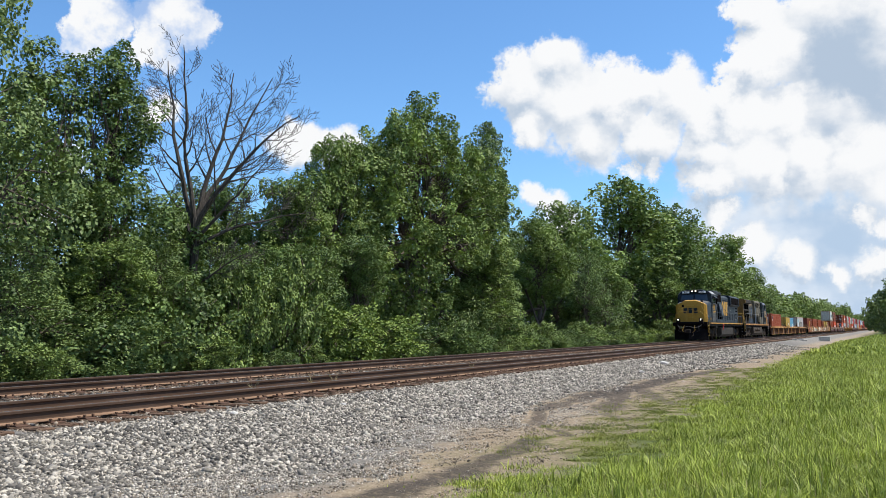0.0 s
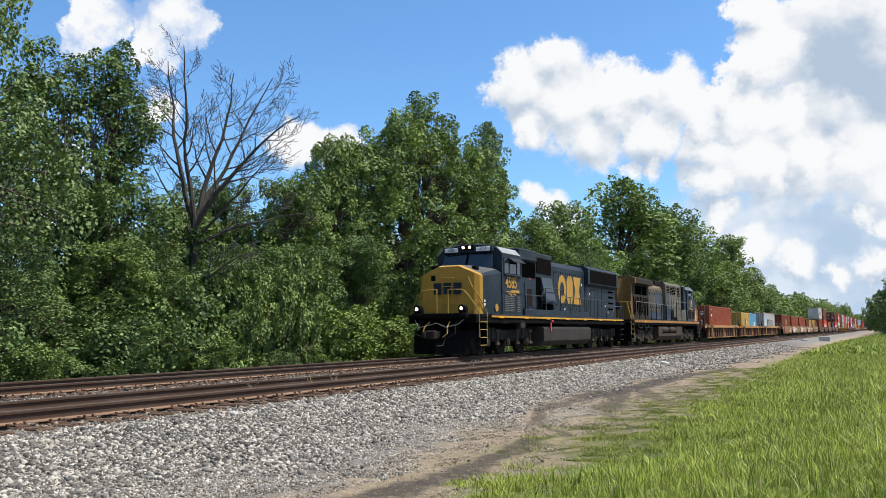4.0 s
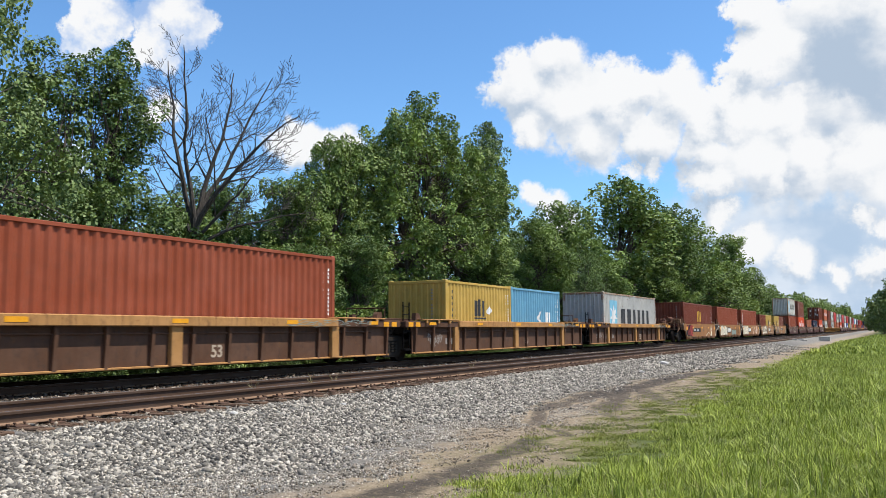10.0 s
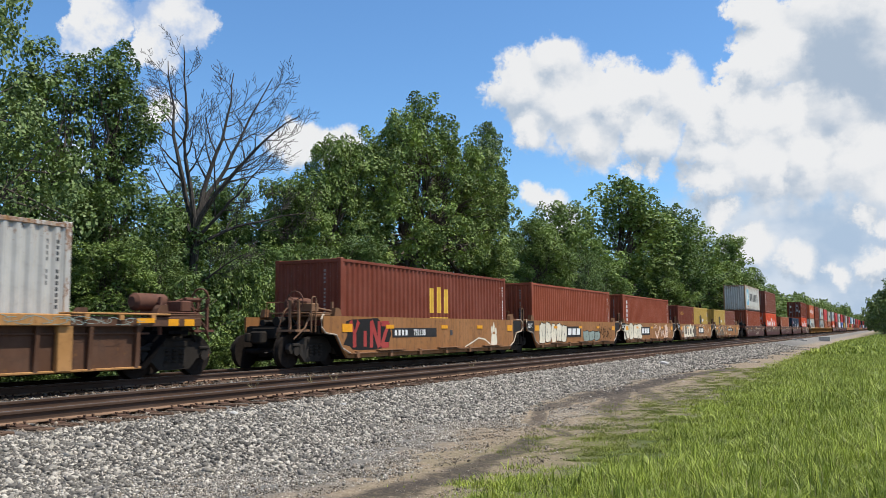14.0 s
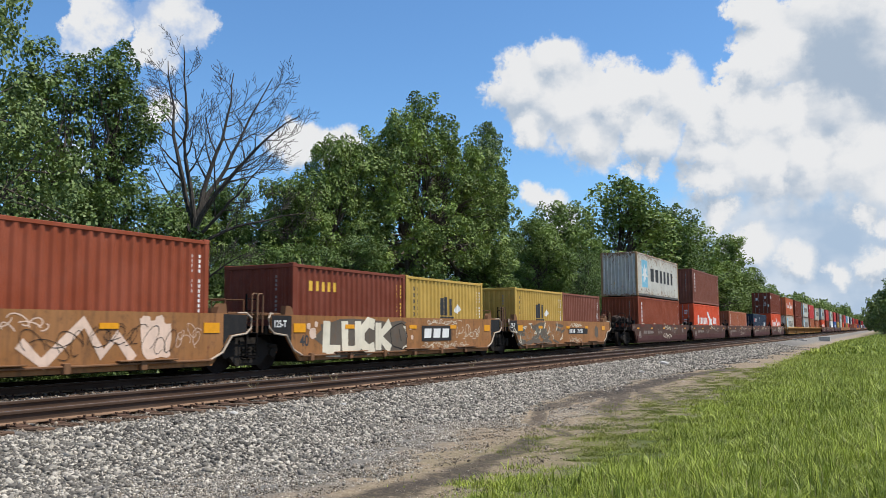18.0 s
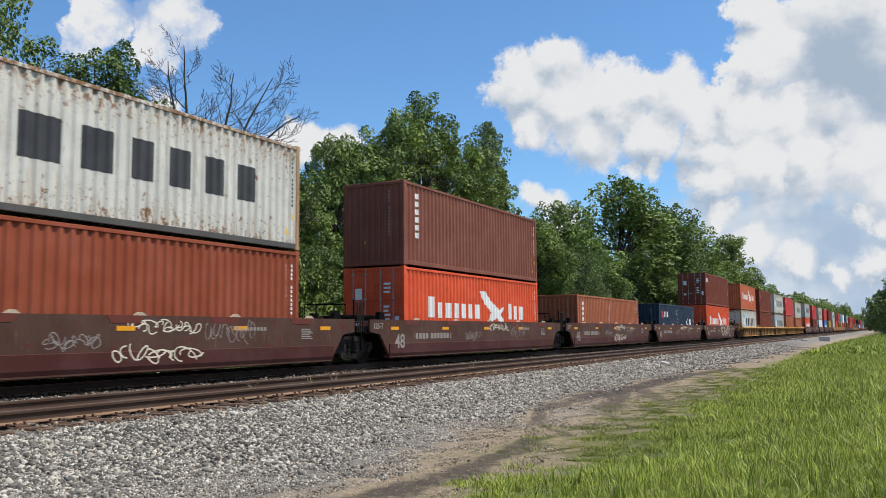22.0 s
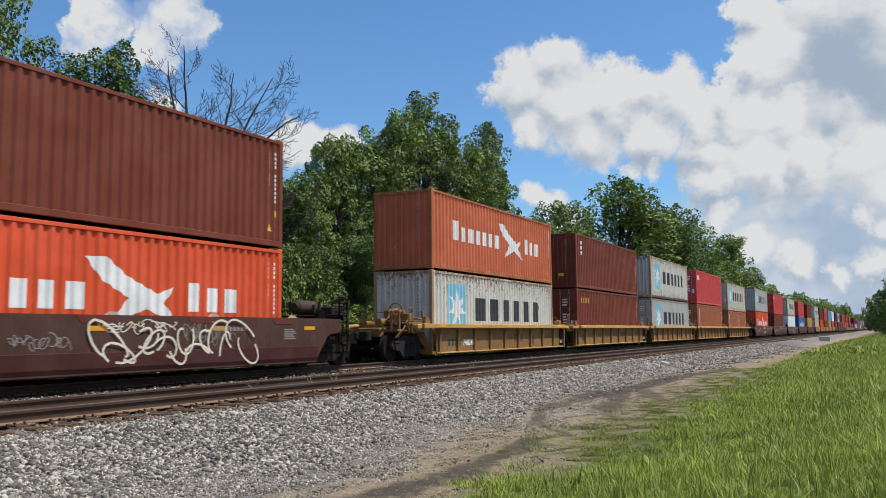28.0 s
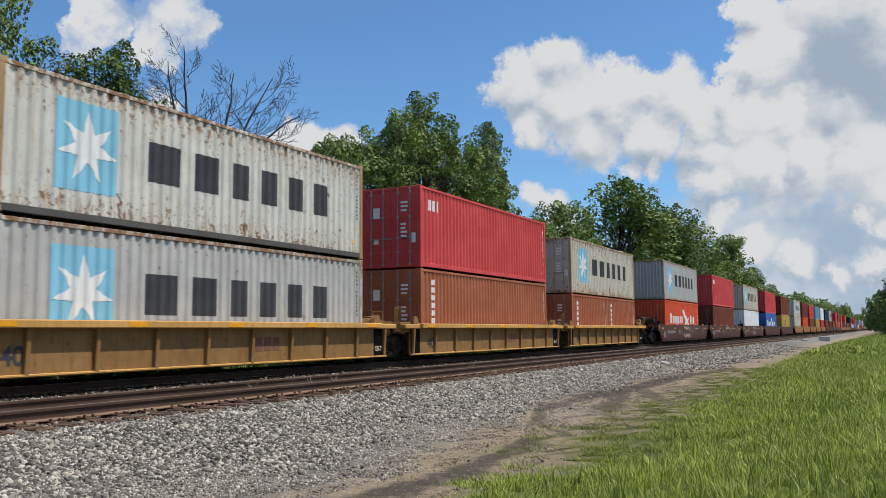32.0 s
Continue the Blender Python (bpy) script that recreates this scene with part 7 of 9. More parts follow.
# second car: five smooth orange-brown platforms
for k, (low, s) in enumerate((([("maroon", L40, H96, "emblem_gold", "wall")], 186.9), ([("red", L40, H96, "plain", "wall")], 202.1), ([("red", L40, H96, "column", "wall")], 217.1),
                              ([("maroon", L20, H86, "yellow_corner", "wall"), ("yellow", L20, H86, "emblem", "wall")], 232.5), ([("yellow", L20, H86, "emblem", "wall"), ("brown", L20, H86, "plain", "wall")], 248.0))):
    well_car("smooth", s + 6.1 - 7.66, 15.3, "40", k == 0, k == 4, seed=k)
    stack(low, [], s)
# third car: five maroon platforms
for k, (low, up) in enumerate(((([("red", L40, H96, "column", "wall")]), [("pale", L40, H96, "star", "wall")]), ([("orange", L40, H96, "bird", "doors")], [("brown", L40, H96, "column", "wall")]),
                               ([("rust", L20, H86, "column", "wall"), ("rust", L20, H86, "plain", "wall")], []), ([("navy", L20, H86, "waves", "wall"), ("navy", L20, H86, "gull", "wall")], []),
                               ([("orange", L40, H96, "bird", "wall")], [("maroon", L40, H96, "corner", "doors")]))):
    s = 268.6 + 17.9 * k
    well_car("maroon", s + 6.1 - 8.95, 17.9, "48", k == 0, k == 4, seed=k)
    stack(low, up, s)
# fourth car: five yellow platforms
for k, (low, up) in enumerate((([("pale", L40, H96, "star", "wall")], [("oldorange", L40, H96, "bird", "wall")]), ([("maroon", L40, H96, "yellow_corner", "doors")], [("maroon", L40, H96, "short_column", "wall")]),
                               ([("grey", L40, H96, "star", "doors")], [("pale", L40, H96, "star", "wall")]), ([("rust", L40, H96, "column", "doors")], [("crimson", L40, H96, "corner", "doors")]),
                               ([("rust", L20, H86, "column", "doors"), ("rust", L20, H86, "column", "wall")], [("cream", L40, H96, "star", "doors")]))):
    s = 360.8 + 15.87 * k
    well_car("yellow", s + 6.1 - 7.93, 15.87, "40", k == 0, k == 4, seed=k)
    stack(low, up, s)
# the rest of the train, farther off
REST = [("orange", "bird", "grey", "star"), ("maroon", "plain", "crimson", "corner"), ("white", "plain", "cream", "star"), ("royal", "bird", "crimson", "plain"), ("yellow", "emblem", "maroon", "plain"),
        ("cream", "plain", "pale", "star"), ("orange", "plain", "maroon", "plain"), ("brown", "plain", "crimson", "plain"), ("yellow", "emblem", "blue", "plain"), ("crimson", "plain", "white", "plain"), ("brown", "plain", "navy", "plain"), ("maroon", "plain", "grey", "star")]


def rest_of_train():
    r = random.Random(31)
    s, k = 444.9, 0
    while s < 1350:
        style = "maroon" if (k // 5) % 2 == 0 else "smooth"
        P = 19.4 if k < 5 else 17.0
        lo_c, lo_m, up_c, up_m = REST[k] if k < len(REST) else (r.choice(list(COLOURS)), "plain", r.choice(["maroon", "brown", "crimson", "red", "grey", "white", "navy", "blue", "orange"]), "plain")
        well_car(style, s + 6.1 - P / 2, P, "48", k % 5 == 0, k % 5 == 4, near=k < 3, seed=k)
        two = not (k >= 12 and r.random() < 0.25)
        for level, (c, mk) in enumerate(((lo_c, lo_m), (up_c, up_m))[: 2 if two else 1]):
            container(c, L40, H96, marks_for(mk, L40, H96) if k < 14 else [], s, FLOOR + level * (H96 + UP), "wall", k < 3, "far back in the train")
        s += P + (1.2 if k % 5 == 4 else 0)
        k += 1


rest_of_train()


# ---- locomotives ----
M_NAVY = paint("locomotive_dark_blue", (0.0125, 0.0215, 0.031), 0.45, 0.6, (0.026, 0.025, 0.024), streak=0.9)
M_BLUEGREY = paint("locomotive_blue_grey_top", (0.018, 0.025, 0.031), 0.55, 0.6, (0.035, 0.031, 0.027))
M_GOLD = paint("locomotive_yellow", (0.40, 0.220, 0.035), 0.5, 0.40, (0.09, 0.06, 0.03))
# grimy yellow, taken darker because the end it covers faces away from the sun
M_GOLD_GRIMY_SHADED = paint("grimy_shaded_locomotive_yellow", (0.165, 0.092, 0.026), 0.6, 0.8, (0.04, 0.03, 0.022))
M_SILL = paint("orange_yellow_sill_stripe", (0.50, 0.26, 0.040), 0.55, 0.75, (0.10, 0.06, 0.035))
M_SOOTY = paint("soot_streaked_cream_grey", (0.096, 0.079, 0.054), 0.65, 1.0, (0.024, 0.019, 0.014), 0.35, streak=1.1, spot_rgb=(0.05, 0.032, 0.02))
M_SOOT_DARK = paint("soot_blackened_brown", (0.031, 0.0245, 0.0185), 0.7, 1.0, (0.016, 0.013, 0.010), 0.3, streak=1.0, spot_rgb=(0.09, 0.065, 0.045))
M_SOOT_OLIVE = paint("grimy_olive_grey", (0.118, 0.106, 0.078), 0.65, 0.9, (0.022, 0.019, 0.014), 0.2, streak=0.9, spot_rgb=(0.05, 0.035, 0.02))
M_TANROOF = paint("tan_weathered_roof_edge", (0.20, 0.15, 0.090), 0.65, 0.9, (0.06, 0.045, 0.03), 0.2)
M_OLDBLUE = paint("worn_mid_blue", (0.036, 0.052, 0.076), 0.6, 0.95, (0.040, 0.034, 0.027), streak=0.9)
M_FADEDBLUE = paint("sun_bleached_blue", (0.042, 0.064, 0.094), 0.6, 0.7, (0.05, 0.042, 0.033), streak=0.9)
M_GLARE = paint("grey_anti_glare_paint", (0.085, 0.088, 0.092), 0.8, 0.6)
M_ROOFGREY = paint("pale_cab_roof", (0.25, 0.26, 0.265), 0.55, 0.4)
M_ROOFBLUE = paint("blue_grey_cab_roof", (0.075, 0.092, 0.115), 0.5, 0.4)
M_NUMBER_TAN = paint("faded_tan_number", (0.58, 0.40, 0.20), 0.55, 0.3)
M_SILL_DIRTY = paint("grimy_orange_sill", (0.30, 0.145, 0.045), 0.7, 0.7, (0.06, 0.04, 0.03))
M_FLASH = paint("faded_orange_flash", (0.55, 0.26, 0.07), 0.55, 0.4)
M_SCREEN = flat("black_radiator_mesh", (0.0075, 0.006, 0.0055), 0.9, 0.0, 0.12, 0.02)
# near-black without gloss: the shade inside openings, painted on flat plates
M_CAVITY_SHADE = flat("cavity_shade_black", (0.003, 0.003, 0.003), 0.9, 0.0, 0.1, 0.0)
M_GRILLE_BROWN = flat("brown_dusty_grille", (0.026, 0.021, 0.018), 0.85, 0.0, 0.15, 0.04)
M_TANK = paint("dusty_tank_steel", (0.048, 0.035, 0.025), 0.75, 0.7, (0.070, 0.054, 0.041), 0.1)
M_TANK_BLACK = paint("grimy_black_tank", (0.030, 0.026, 0.022), 0.7, 0.6, (0.055, 0.045, 0.036), 0.15)
M_FRAME2 = paint("tan_dusty_truck_steel", (0.062, 0.046, 0.033), 0.9, 0.6, (0.03, 0.024, 0.02), 0.15)
M_RAIL_YELLOW = paint("yellow_handrail", (0.38, 0.245, 0.05), 0.5, 0.35)
M_RAIL_DARK = flat("dark_blue_handrail", (0.040, 0.052, 0.068), 0.5, 0.2)
M_RAIL_GREY = flat("grey_handrail", (0.20, 0.19, 0.175), 0.55, 0.3)
M_DUCT = paint("scuffed_light_blue_grey", (0.040, 0.054, 0.070), 0.5, 0.5, (0.10, 0.10, 0.095), streak=1.2)
M_LAMP = glow("lit_headlamp", (1.0, 0.90, 0.72), 2.2)
M_LENS = glass("lamp_lens", (0.5, 0.5, 0.48))
M_RUBBER = flat("hose_rubber", (0.02, 0.02, 0.02), 0.8)


def bar(pts, r=0.021, n=6):
    return Mesh().tube(pts, r, n)


def six_wheel_truck(parent, ys, mat, r=0.53, style=0):
    mid = ys[1]
    t = part("bogie", Mesh().box(-0.9, 0.9, ys[0] - mid - 0.2, ys[2] - mid + 0.2, 0.52, 0.86, 0.05), M_TRUCK, parent)
    t.matrix_basis = pose(0, mid, 0)
    a, b = ys[0] - mid, ys[2] - mid
    for sx in (1, -1):
        m = Mesh()
        if style == 0:
            prof = [(a - 0.65, 0.78), (a - 0.5, 1.08), (a + 0.5, 1.12), (-0.5, 1.02), (0.5, 1.02), (b - 0.5, 1.12), (b + 0.5, 1.08), (b + 0.65, 0.78), (b + 0.3, 0.70), (0.4, 0.62), (-0.4, 0.62), (a - 0.3, 0.70)]
            m.prism(prof, "x", sx * 0.98, sx * 1.10)
        else:
            prof = [(a - 0.75, 0.62), (a - 0.72, 0.95), (a - 0.2, 1.00), (a + 0.55, 0.72), (-0.7, 0.72), (-0.35, 0.98), (0.35, 0.98), (0.7, 0.72), (b - 0.55, 0.72), (b + 0.2, 1.00), (b + 0.72, 0.95), (b + 0.75, 0.62),
                    (b + 0.42, 0.24), (b - 0.42, 0.24), (b - 0.55, 0.50), (0.55, 0.50), (0.42, 0.24), (-0.42, 0.24), (-0.55, 0.50), (a + 0.55, 0.50), (a + 0.42, 0.24), (a - 0.42, 0.24)]
            m.prism(prof, "x", sx * 1.02, sx * 1.12)
        part("side_frame", m, mat, t)
        for y in (a, 0.0, b):
            j = Mesh().rod((sx * 1.08, y, r), (sx * 1.19, y, r), 0.17, n=14).rod((sx * 1.19, y, r), (sx * 1.21, y, r), 0.11, n=12)
            j.box(sx * 1.02, sx * 1.14, y - 0.24, y + 0.24, r - 0.18, r + 0.16, 0.03)
            part("journal_box", j, mat, t)
        for y in ((a + 0) / 2, b / 2, a - 0.45, b + 0.45):
            c = Mesh().rod((sx * 1.10, y - 0.22, 0.98), (sx * 1.10, y + 0.16, 0.98), 0.085, n=10)
            c.rod((sx * 1.10, y + 0.16, 0.98), (sx * 1.10, y + 0.4, 0.98), 0.02, n=6)
            part("brake_cylinder", c, M_FRAME2, t)
            h = Mesh().box(sx * 1.10, sx * 1.16, y - 0.05, y + 0.05, 0.42, 0.92, 0.015).box(sx * 1.08, sx * 1.18, y - 0.16, y + 0.16, 0.40, 0.50, 0.015)
            part("brake_hanger", h, M_FRAME2, t)
        if style == 0:
            for y in (a + 0.5, b - 0.5):
                part("damper", Mesh().rod((sx * 1.13, y, 0.62), (sx * 1.13, y + 0.05, 1.12), 0.045, n=8), M_FRAME2, t)
    for y in (a, 0.0, b):
        WHEELS.append((wheelset(t, y, r), y, r, parent))
    return t


def steps(parent, y, sx, mat, d, count=4):
    """A corner stairwell with treads between two stringers."""
    w = part("stairwell", Mesh().box(sx * 1.02, sx * 1.06, y - 0.05, y + 0.62, 0.42, 1.56).box(sx * 1.06, sx * 1.5, y + (0.60 if d > 0 else -0.05), y + (0.64 if d > 0 else -0.01), 0.42, 1.56), M_BLACK, parent)
    for k in range(count):
        part("tread", Mesh().box(sx * 1.04, sx * 1.51, y, y + 0.60, 0.42 + k * 0.30, 0.45 + k * 0.30), M_BLACK, w)
        part("tread_edge", Mesh().box(sx * 1.51, sx * 1.525, y, y + 0.60, 0.425 + k * 0.30, 0.455 + k * 0.30), mat, w)
    return w


def front_text(word, size, mat, parent, x, y, z):
    """Raised figures that face along the line, centred on x."""
    c = bpy.data.curves.new("board_number", "FONT")
    c.body, c.size, c.extrude, c.align_x = word, size, 0.003, "CENTER"
    c.resolution_u = 2
    tmp = bpy.data.objects.new("board_number", c)
    me = bpy.data.meshes.new_from_object(tmp)
    bpy.data.objects.remove(tmp)
    me.materials.clear()
    me.materials.append(mat)
    ob = part("board_number", me, mat, parent)
    ob.matrix_basis = pose(x, y, z, 90, 0, 0)
    return ob


def emblem_shapes(y, z, high, wide=1.0):
    """Three plain shapes in a row: a thick ring, an eight-sided block and a waisted block, flat against a side wall."""
    h, out = high / 2, []
    ring, n = Mesh(), 28
    rim = [[(y + (0.60 + q * 0.60 * math.cos(2 * math.pi * k / n)) * wide, z + q * h * math.sin(2 * math.pi * k / n)) for k in range(n)] for q in (1.0, 0.52)]
    vs = [(x, *p) for x in (0.0, 0.004) for row in rim for p in row]
    fs = []
    for k in range(n):
        e = (k + 1) % n
        fs += [(2 * n + k, 2 * n + e, 3 * n + e, 3 * n + k), (k, n + k, n + e, e), (k, e, 2 * n + e, 2 * n + k), (n + k, 3 * n + k, 3 * n + e, n + e)]
    out.append(ring.raw(vs, fs))
    a, b = y + 1.30 * wide, y + 2.25 * wide
    c = 0.20 * wide
    out.append(Mesh().prism([(a + c, z - h), (b - c, z - h), (b, z - h + 0.28), (b, z + h - 0.28), (b - c, z + h), (a + c, z + h), (a, z + h - 0.28), (a, z - h + 0.28)], "x", 0, 0.004))
    a, b = y + 2.32 * wide, y + 3.55 * wide
    m = (a + b) / 2
    out.append(Mesh().prism([(a, z - h), (b, z - h), (m + 0.30, z), (b, z + h), (a, z + h), (m - 0.30, z)], "x", 0, 0.004))
    return out


def lead_locomotive(s):
    lo = thing("locomotive", "dark blue diesel locomotive with a yellow nose and lit headlights", "locomotive", "locomotives of the freight train")
    part("frame", Mesh().box(-1.5, 1.5, 0.55, 21.0, 1.30, 1.50, 0.02).box(-0.7, 0.7, 0.6, 21.0, 0.95, 1.32).box(-1.50, 1.50, 0.5, 1.9, 1.50, 1.64, 0.02).box(-1.5, 1.5, 20.2, 21.1, 1.50, 1.64, 0.02), M_BLACK, lo)
    for sx in (1, -1):
        part("walkway", Mesh().box(sx * 1.0, sx * 1.54, 1.9, 20.9, 1.60, 1.66, 0.01), M_NAVY, lo)
        part("sill_stripe", Mesh().box(sx * 1.50, sx * 1.545, 1.9, 20.9, 1.525, 1.60), M_SILL, lo)
        part("toe_box", Mesh().box(sx * 1.38, sx * 1.50, 5.5, 14.6, 1.66, 1.93, 0.015), M_NAVY, lo)
        for k in range(7):
            part("reflector", Mesh().box(sx * 1.545, sx * 1.549, 2.6 + k * 2.7, 3.1 + k * 2.7, 1.50, 1.585), M_REFLECT, lo)
    # nose
    plan = [(1.16, 1.08), (1.34, 1.20), (1.40, 1.38)]
    crest = [(0.46, 3.56), (1.16, 3.28), (1.34, 3.18), (1.40, 3.14)]

    def nose_skin(a, b, z0):
        """Front to side strip of the nose between two plan points on both sides."""
        m = Mesh()
        for sx in (1, -1):
            m.raw([(sx * a[0], a[1], z0), (sx * b[0], b[1], z0), (sx * b[0] * 0.985, b[1] + 0.05, b[2]), (sx * a[0] * 0.985, a[1] + 0.05, a[2])], [(0, 1, 2, 3)])
        return m
    face = Mesh().raw([(-1.16, 1.08, 1.66), (1.16, 1.08, 1.66), (1.143, 1.13, 3.28), (0.46, 1.15, 3.56), (-0.46, 1.15, 3.56), (-1.143, 1.13, 3.28)], [(0, 1, 2, 3, 4, 5)])
    corner = [(x, y, c[1]) for (x, y), c in zip(plan, crest[1:])]
    for a, b in zip(corner, corner[1:]):
        face.raw(nose_skin(a, b, 1.66).v, [(0, 1, 2, 3), (4, 5, 6, 7)])
    face.raw([(0.46, 1.15, 3.56), (1.143, 1.13, 3.28), (1.32, 1.25, 3.18), (1.379, 1.43, 3.14), (1.26, 1.50, 3.26), (0.46, 1.34, 3.62),
              (-0.46, 1.15, 3.56), (-1.143, 1.13, 3.28), (-1.32, 1.25, 3.18), (-1.379, 1.43, 3.14), (-1.26, 1.50, 3.26), (-0.46, 1.34, 3.62)],
             [(0, 1, 4, 5), (1, 2, 3, 4), (6, 7, 10, 11), (7, 8, 9, 10), (0, 5, 11, 6)])
    part("nose", face, M_GOLD, lo, "yellow nose with cut corners")
    side = Mesh()
    for sx in (1, -1):
        side.raw([(sx * 1.40, 1.38, 1.66), (sx * 1.46, 3.05, 1.66), (sx * 1.46, 3.05, 3.36), (sx * 1.379, 1.43, 3.14), (sx * 1.26, 1.50, 3.26), (sx * 1.34, 2.80, 3.50), (sx * 0.46, 1.34, 3.62), (sx * 0.46, 2.75, 3.68)], [(0, 1, 2, 3), (3, 2, 5, 4)])
    part("nose_rear", side, M_NAVY, lo)
    part("nose_top", Mesh().raw([(x * sx, y, z) for sx in (1, -1) for x, y, z in ((1.26, 1.50, 3.26), (1.34, 2.80, 3.50), (0.46, 2.75, 3.68), (0.46, 1.34, 3.62))], [(0, 1, 2, 3), (4, 5, 6, 7), (3, 2, 6, 7)]), M_GLARE, lo, "grey anti-glare nose top")
    part("sand_filler", Mesh().box(0.75, 0.95, 1.7, 2.0, 3.42, 3.60, 0.03), M_BLACK, lo)
    part("service_hatch", Mesh().box(-0.78, -0.58, 1.098, 1.135, 3.0, 3.22, 0.015), M_BLACK, lo)
    part("data_plate", Mesh().box(1.405, 1.409, 1.46, 1.58, 1.98, 2.08).box(1.405, 1.409, 1.46, 1.58, 2.12, 2.22), M_WHITE, lo)
    part("nose_door", Mesh().box(-1.0, -0.42, 1.062, 1.10, 1.75, 2.9, 0.02), M_GOLD, lo)
    part("horn_box", Mesh().box(-0.9, -0.55, 1.3, 1.7, 3.5, 3.64, 0.04), M_BLACK, lo)
    for z in (2.05, 2.40, 2.75, 3.1):
        part("grab_iron", bar([(-0.28, 1.08, z), (-0.28, 1.02, z), (0.28, 1.02, z), (0.28, 1.08, z)], 0.014), M_RAIL_YELLOW, lo)
    w = Mesh()
    for k in range(3):
        w.box(-0.62 + k * 0.44, -0.28 + k * 0.44, 1.035, 1.055, 2.45, 2.9)
    part("nose_wordmark", w, M_NAVY, lo)
    # cab
    cab = Mesh()
    prof = [(-1.50, 1.66), (1.50, 1.66), (1.50, 4.16), (1.22, 4.42), (0.6, 4.56), (-0.6, 4.56), (-1.22, 4.42), (-1.50, 4.16)]
    cab.prism(prof, "y", 3.05, 5.15)
    part("cab", cab, M_NAVY, lo)
    rf = [(1.50, 4.17), (1.23, 4.43), (0.6, 4.575), (-0.6, 4.575), (-1.23, 4.43), (-1.50, 4.17), (-1.52, 4.20), (-1.25, 4.47), (-0.6, 4.615), (0.6, 4.615), (1.25, 4.47), (1.52, 4.20)]
    part("cab_roof", Mesh().prism(rf, "y", 3.06, 5.05), M_ROOFGREY, lo, "pale grey cab roof")
    part("number_board", Mesh().box(-1.15, 1.15, 2.86, 3.06, 4.25, 4.50, 0.03), M_NAVY, lo)
    for sx in (1, -1):
        x0, x1 = sorted((sx * 0.42, sx * 1.05))
        part("number_panel", Mesh().box(x0, x1, 2.845, 2.862, 4.29, 4.46, 0.006), M_WHITE, lo)
        part("windshield", Mesh().raw([(sx * 0.06, 2.74, 3.60), (sx * 1.22, 2.80, 3.58), (sx * 1.12, 3.02, 4.20), (sx * 0.06, 2.98, 4.22)], [(0, 1, 2, 3)]), M_ENGINE_GLASS, lo)
        part("side_window", Mesh().box(sx * 1.502, sx * 1.512, 3.25, 4.98, 3.38, 3.98, 0.004), M_ENGINE_GLASS, lo)
        fr = Mesh()
        for y in (3.22, 3.75, 4.55, 4.98):
            fr.box(sx * 1.50, sx * 1.53, y, y + 0.045, 3.34, 4.02)
        fr.box(sx * 1.50, sx * 1.53, 3.22, 5.02, 3.33, 3.38)
        part("window_frame", fr, M_NAVY, lo)
        part("arm_rest", Mesh().box(sx * 1.50, sx * 1.60, 3.2, 5.0, 3.27, 3.33, 0.015), M_NAVY, lo)
        part("sunshade", Mesh().raw([(sx * 1.51, 3.7, 4.02), (sx * 1.51, 5.0, 4.02), (sx * 1.76, 5.0, 3.84), (sx * 1.76, 3.7, 3.84), (sx * 1.51, 3.7, 4.05), (sx * 1.51, 5.0, 4.05), (sx * 1.76, 5.0, 3.87), (sx * 1.76, 3.7, 3.87)],
                                    [(0, 1, 2, 3), (4, 7, 6, 5), (0, 4, 5, 1), (2, 6, 7, 3), (1, 5, 6, 2), (0, 3, 7, 4)]), M_BLUEGREY, lo)
        for y0, y1 in ((3.25, 3.75), (3.8, 4.25), (4.55, 4.9)):
            lv = Mesh()
            for k in range(9):
                lv.box(sx * 1.50, sx * 1.525, y0, y1, 1.80 + k * 0.075, 1.83 + k * 0.075)
            part("louvre", lv, M_RAIL_GREY, lo)
        part("gutter", Mesh().box(sx * 1.50, sx * 1.53, 3.1, 5.15, 2.55, 2.58), M_NAVY, lo)
        x0, x1 = sorted((sx * 0.62, sx * 0.98))
        dl = part("ditch_light", Mesh().rod((sx * 0.98, 0.28, 1.86), (sx * 0.98, 0.55, 1.86), 0.15, n=16).box(sx * 0.98 - 0.16, sx * 0.98 + 0.16, 0.36, 0.58, 1.66, 1.86, 0.02), M_BLACK, lo)
        part("lamp_glass", Mesh().rod((sx * 0.98, 0.268, 1.86), (sx * 0.98, 0.279, 1.86), 0.065, n=16), M_LAMP, dl)
        steps(lo, 0.85, sx, M_RAIL_YELLOW, 1)
        steps(lo, 20.35, sx, M_RAIL_DARK, -1)
        part("handrail", bar([(sx * 1.50, 1.52, 0.5), (sx * 1.50, 1.52, 1.70), (sx * 1.36, 1.15, 2.3), (sx * 1.10, 0.98, 2.75), (sx * 0.95, 0.98, 3.1)], 0.022), M_RAIL_YELLOW, lo)
        part("handrail", bar([(sx * 1.50, 0.80, 0.75), (sx * 1.50, 0.80, 1.75), (sx * 1.15, 0.62, 2.35), (sx * 0.9, 0.60, 2.60), (sx * 0.25, 0.60, 2.62)], 0.022), M_RAIL_YELLOW, lo)
        part("handrail", bar([(sx * 0.25, 0.60, 2.62), (sx * 0.25, 0.60, 1.66)], 0.022), M_RAIL_YELLOW, lo)
        rail = [(sx * 1.49, 5.5, 2.55), (sx * 1.49, 7.6, 2.55), (sx * 1.49, 8.0, 2.95), (sx * 1.49, 10.2, 2.95), (sx * 1.49, 10.9, 2.62), (sx * 1.49, 17.0, 2.62), (sx * 1.49, 17.7, 2.35), (sx * 1.49, 21.0, 2.35), (sx * 1.42, 21.2, 1.66)]
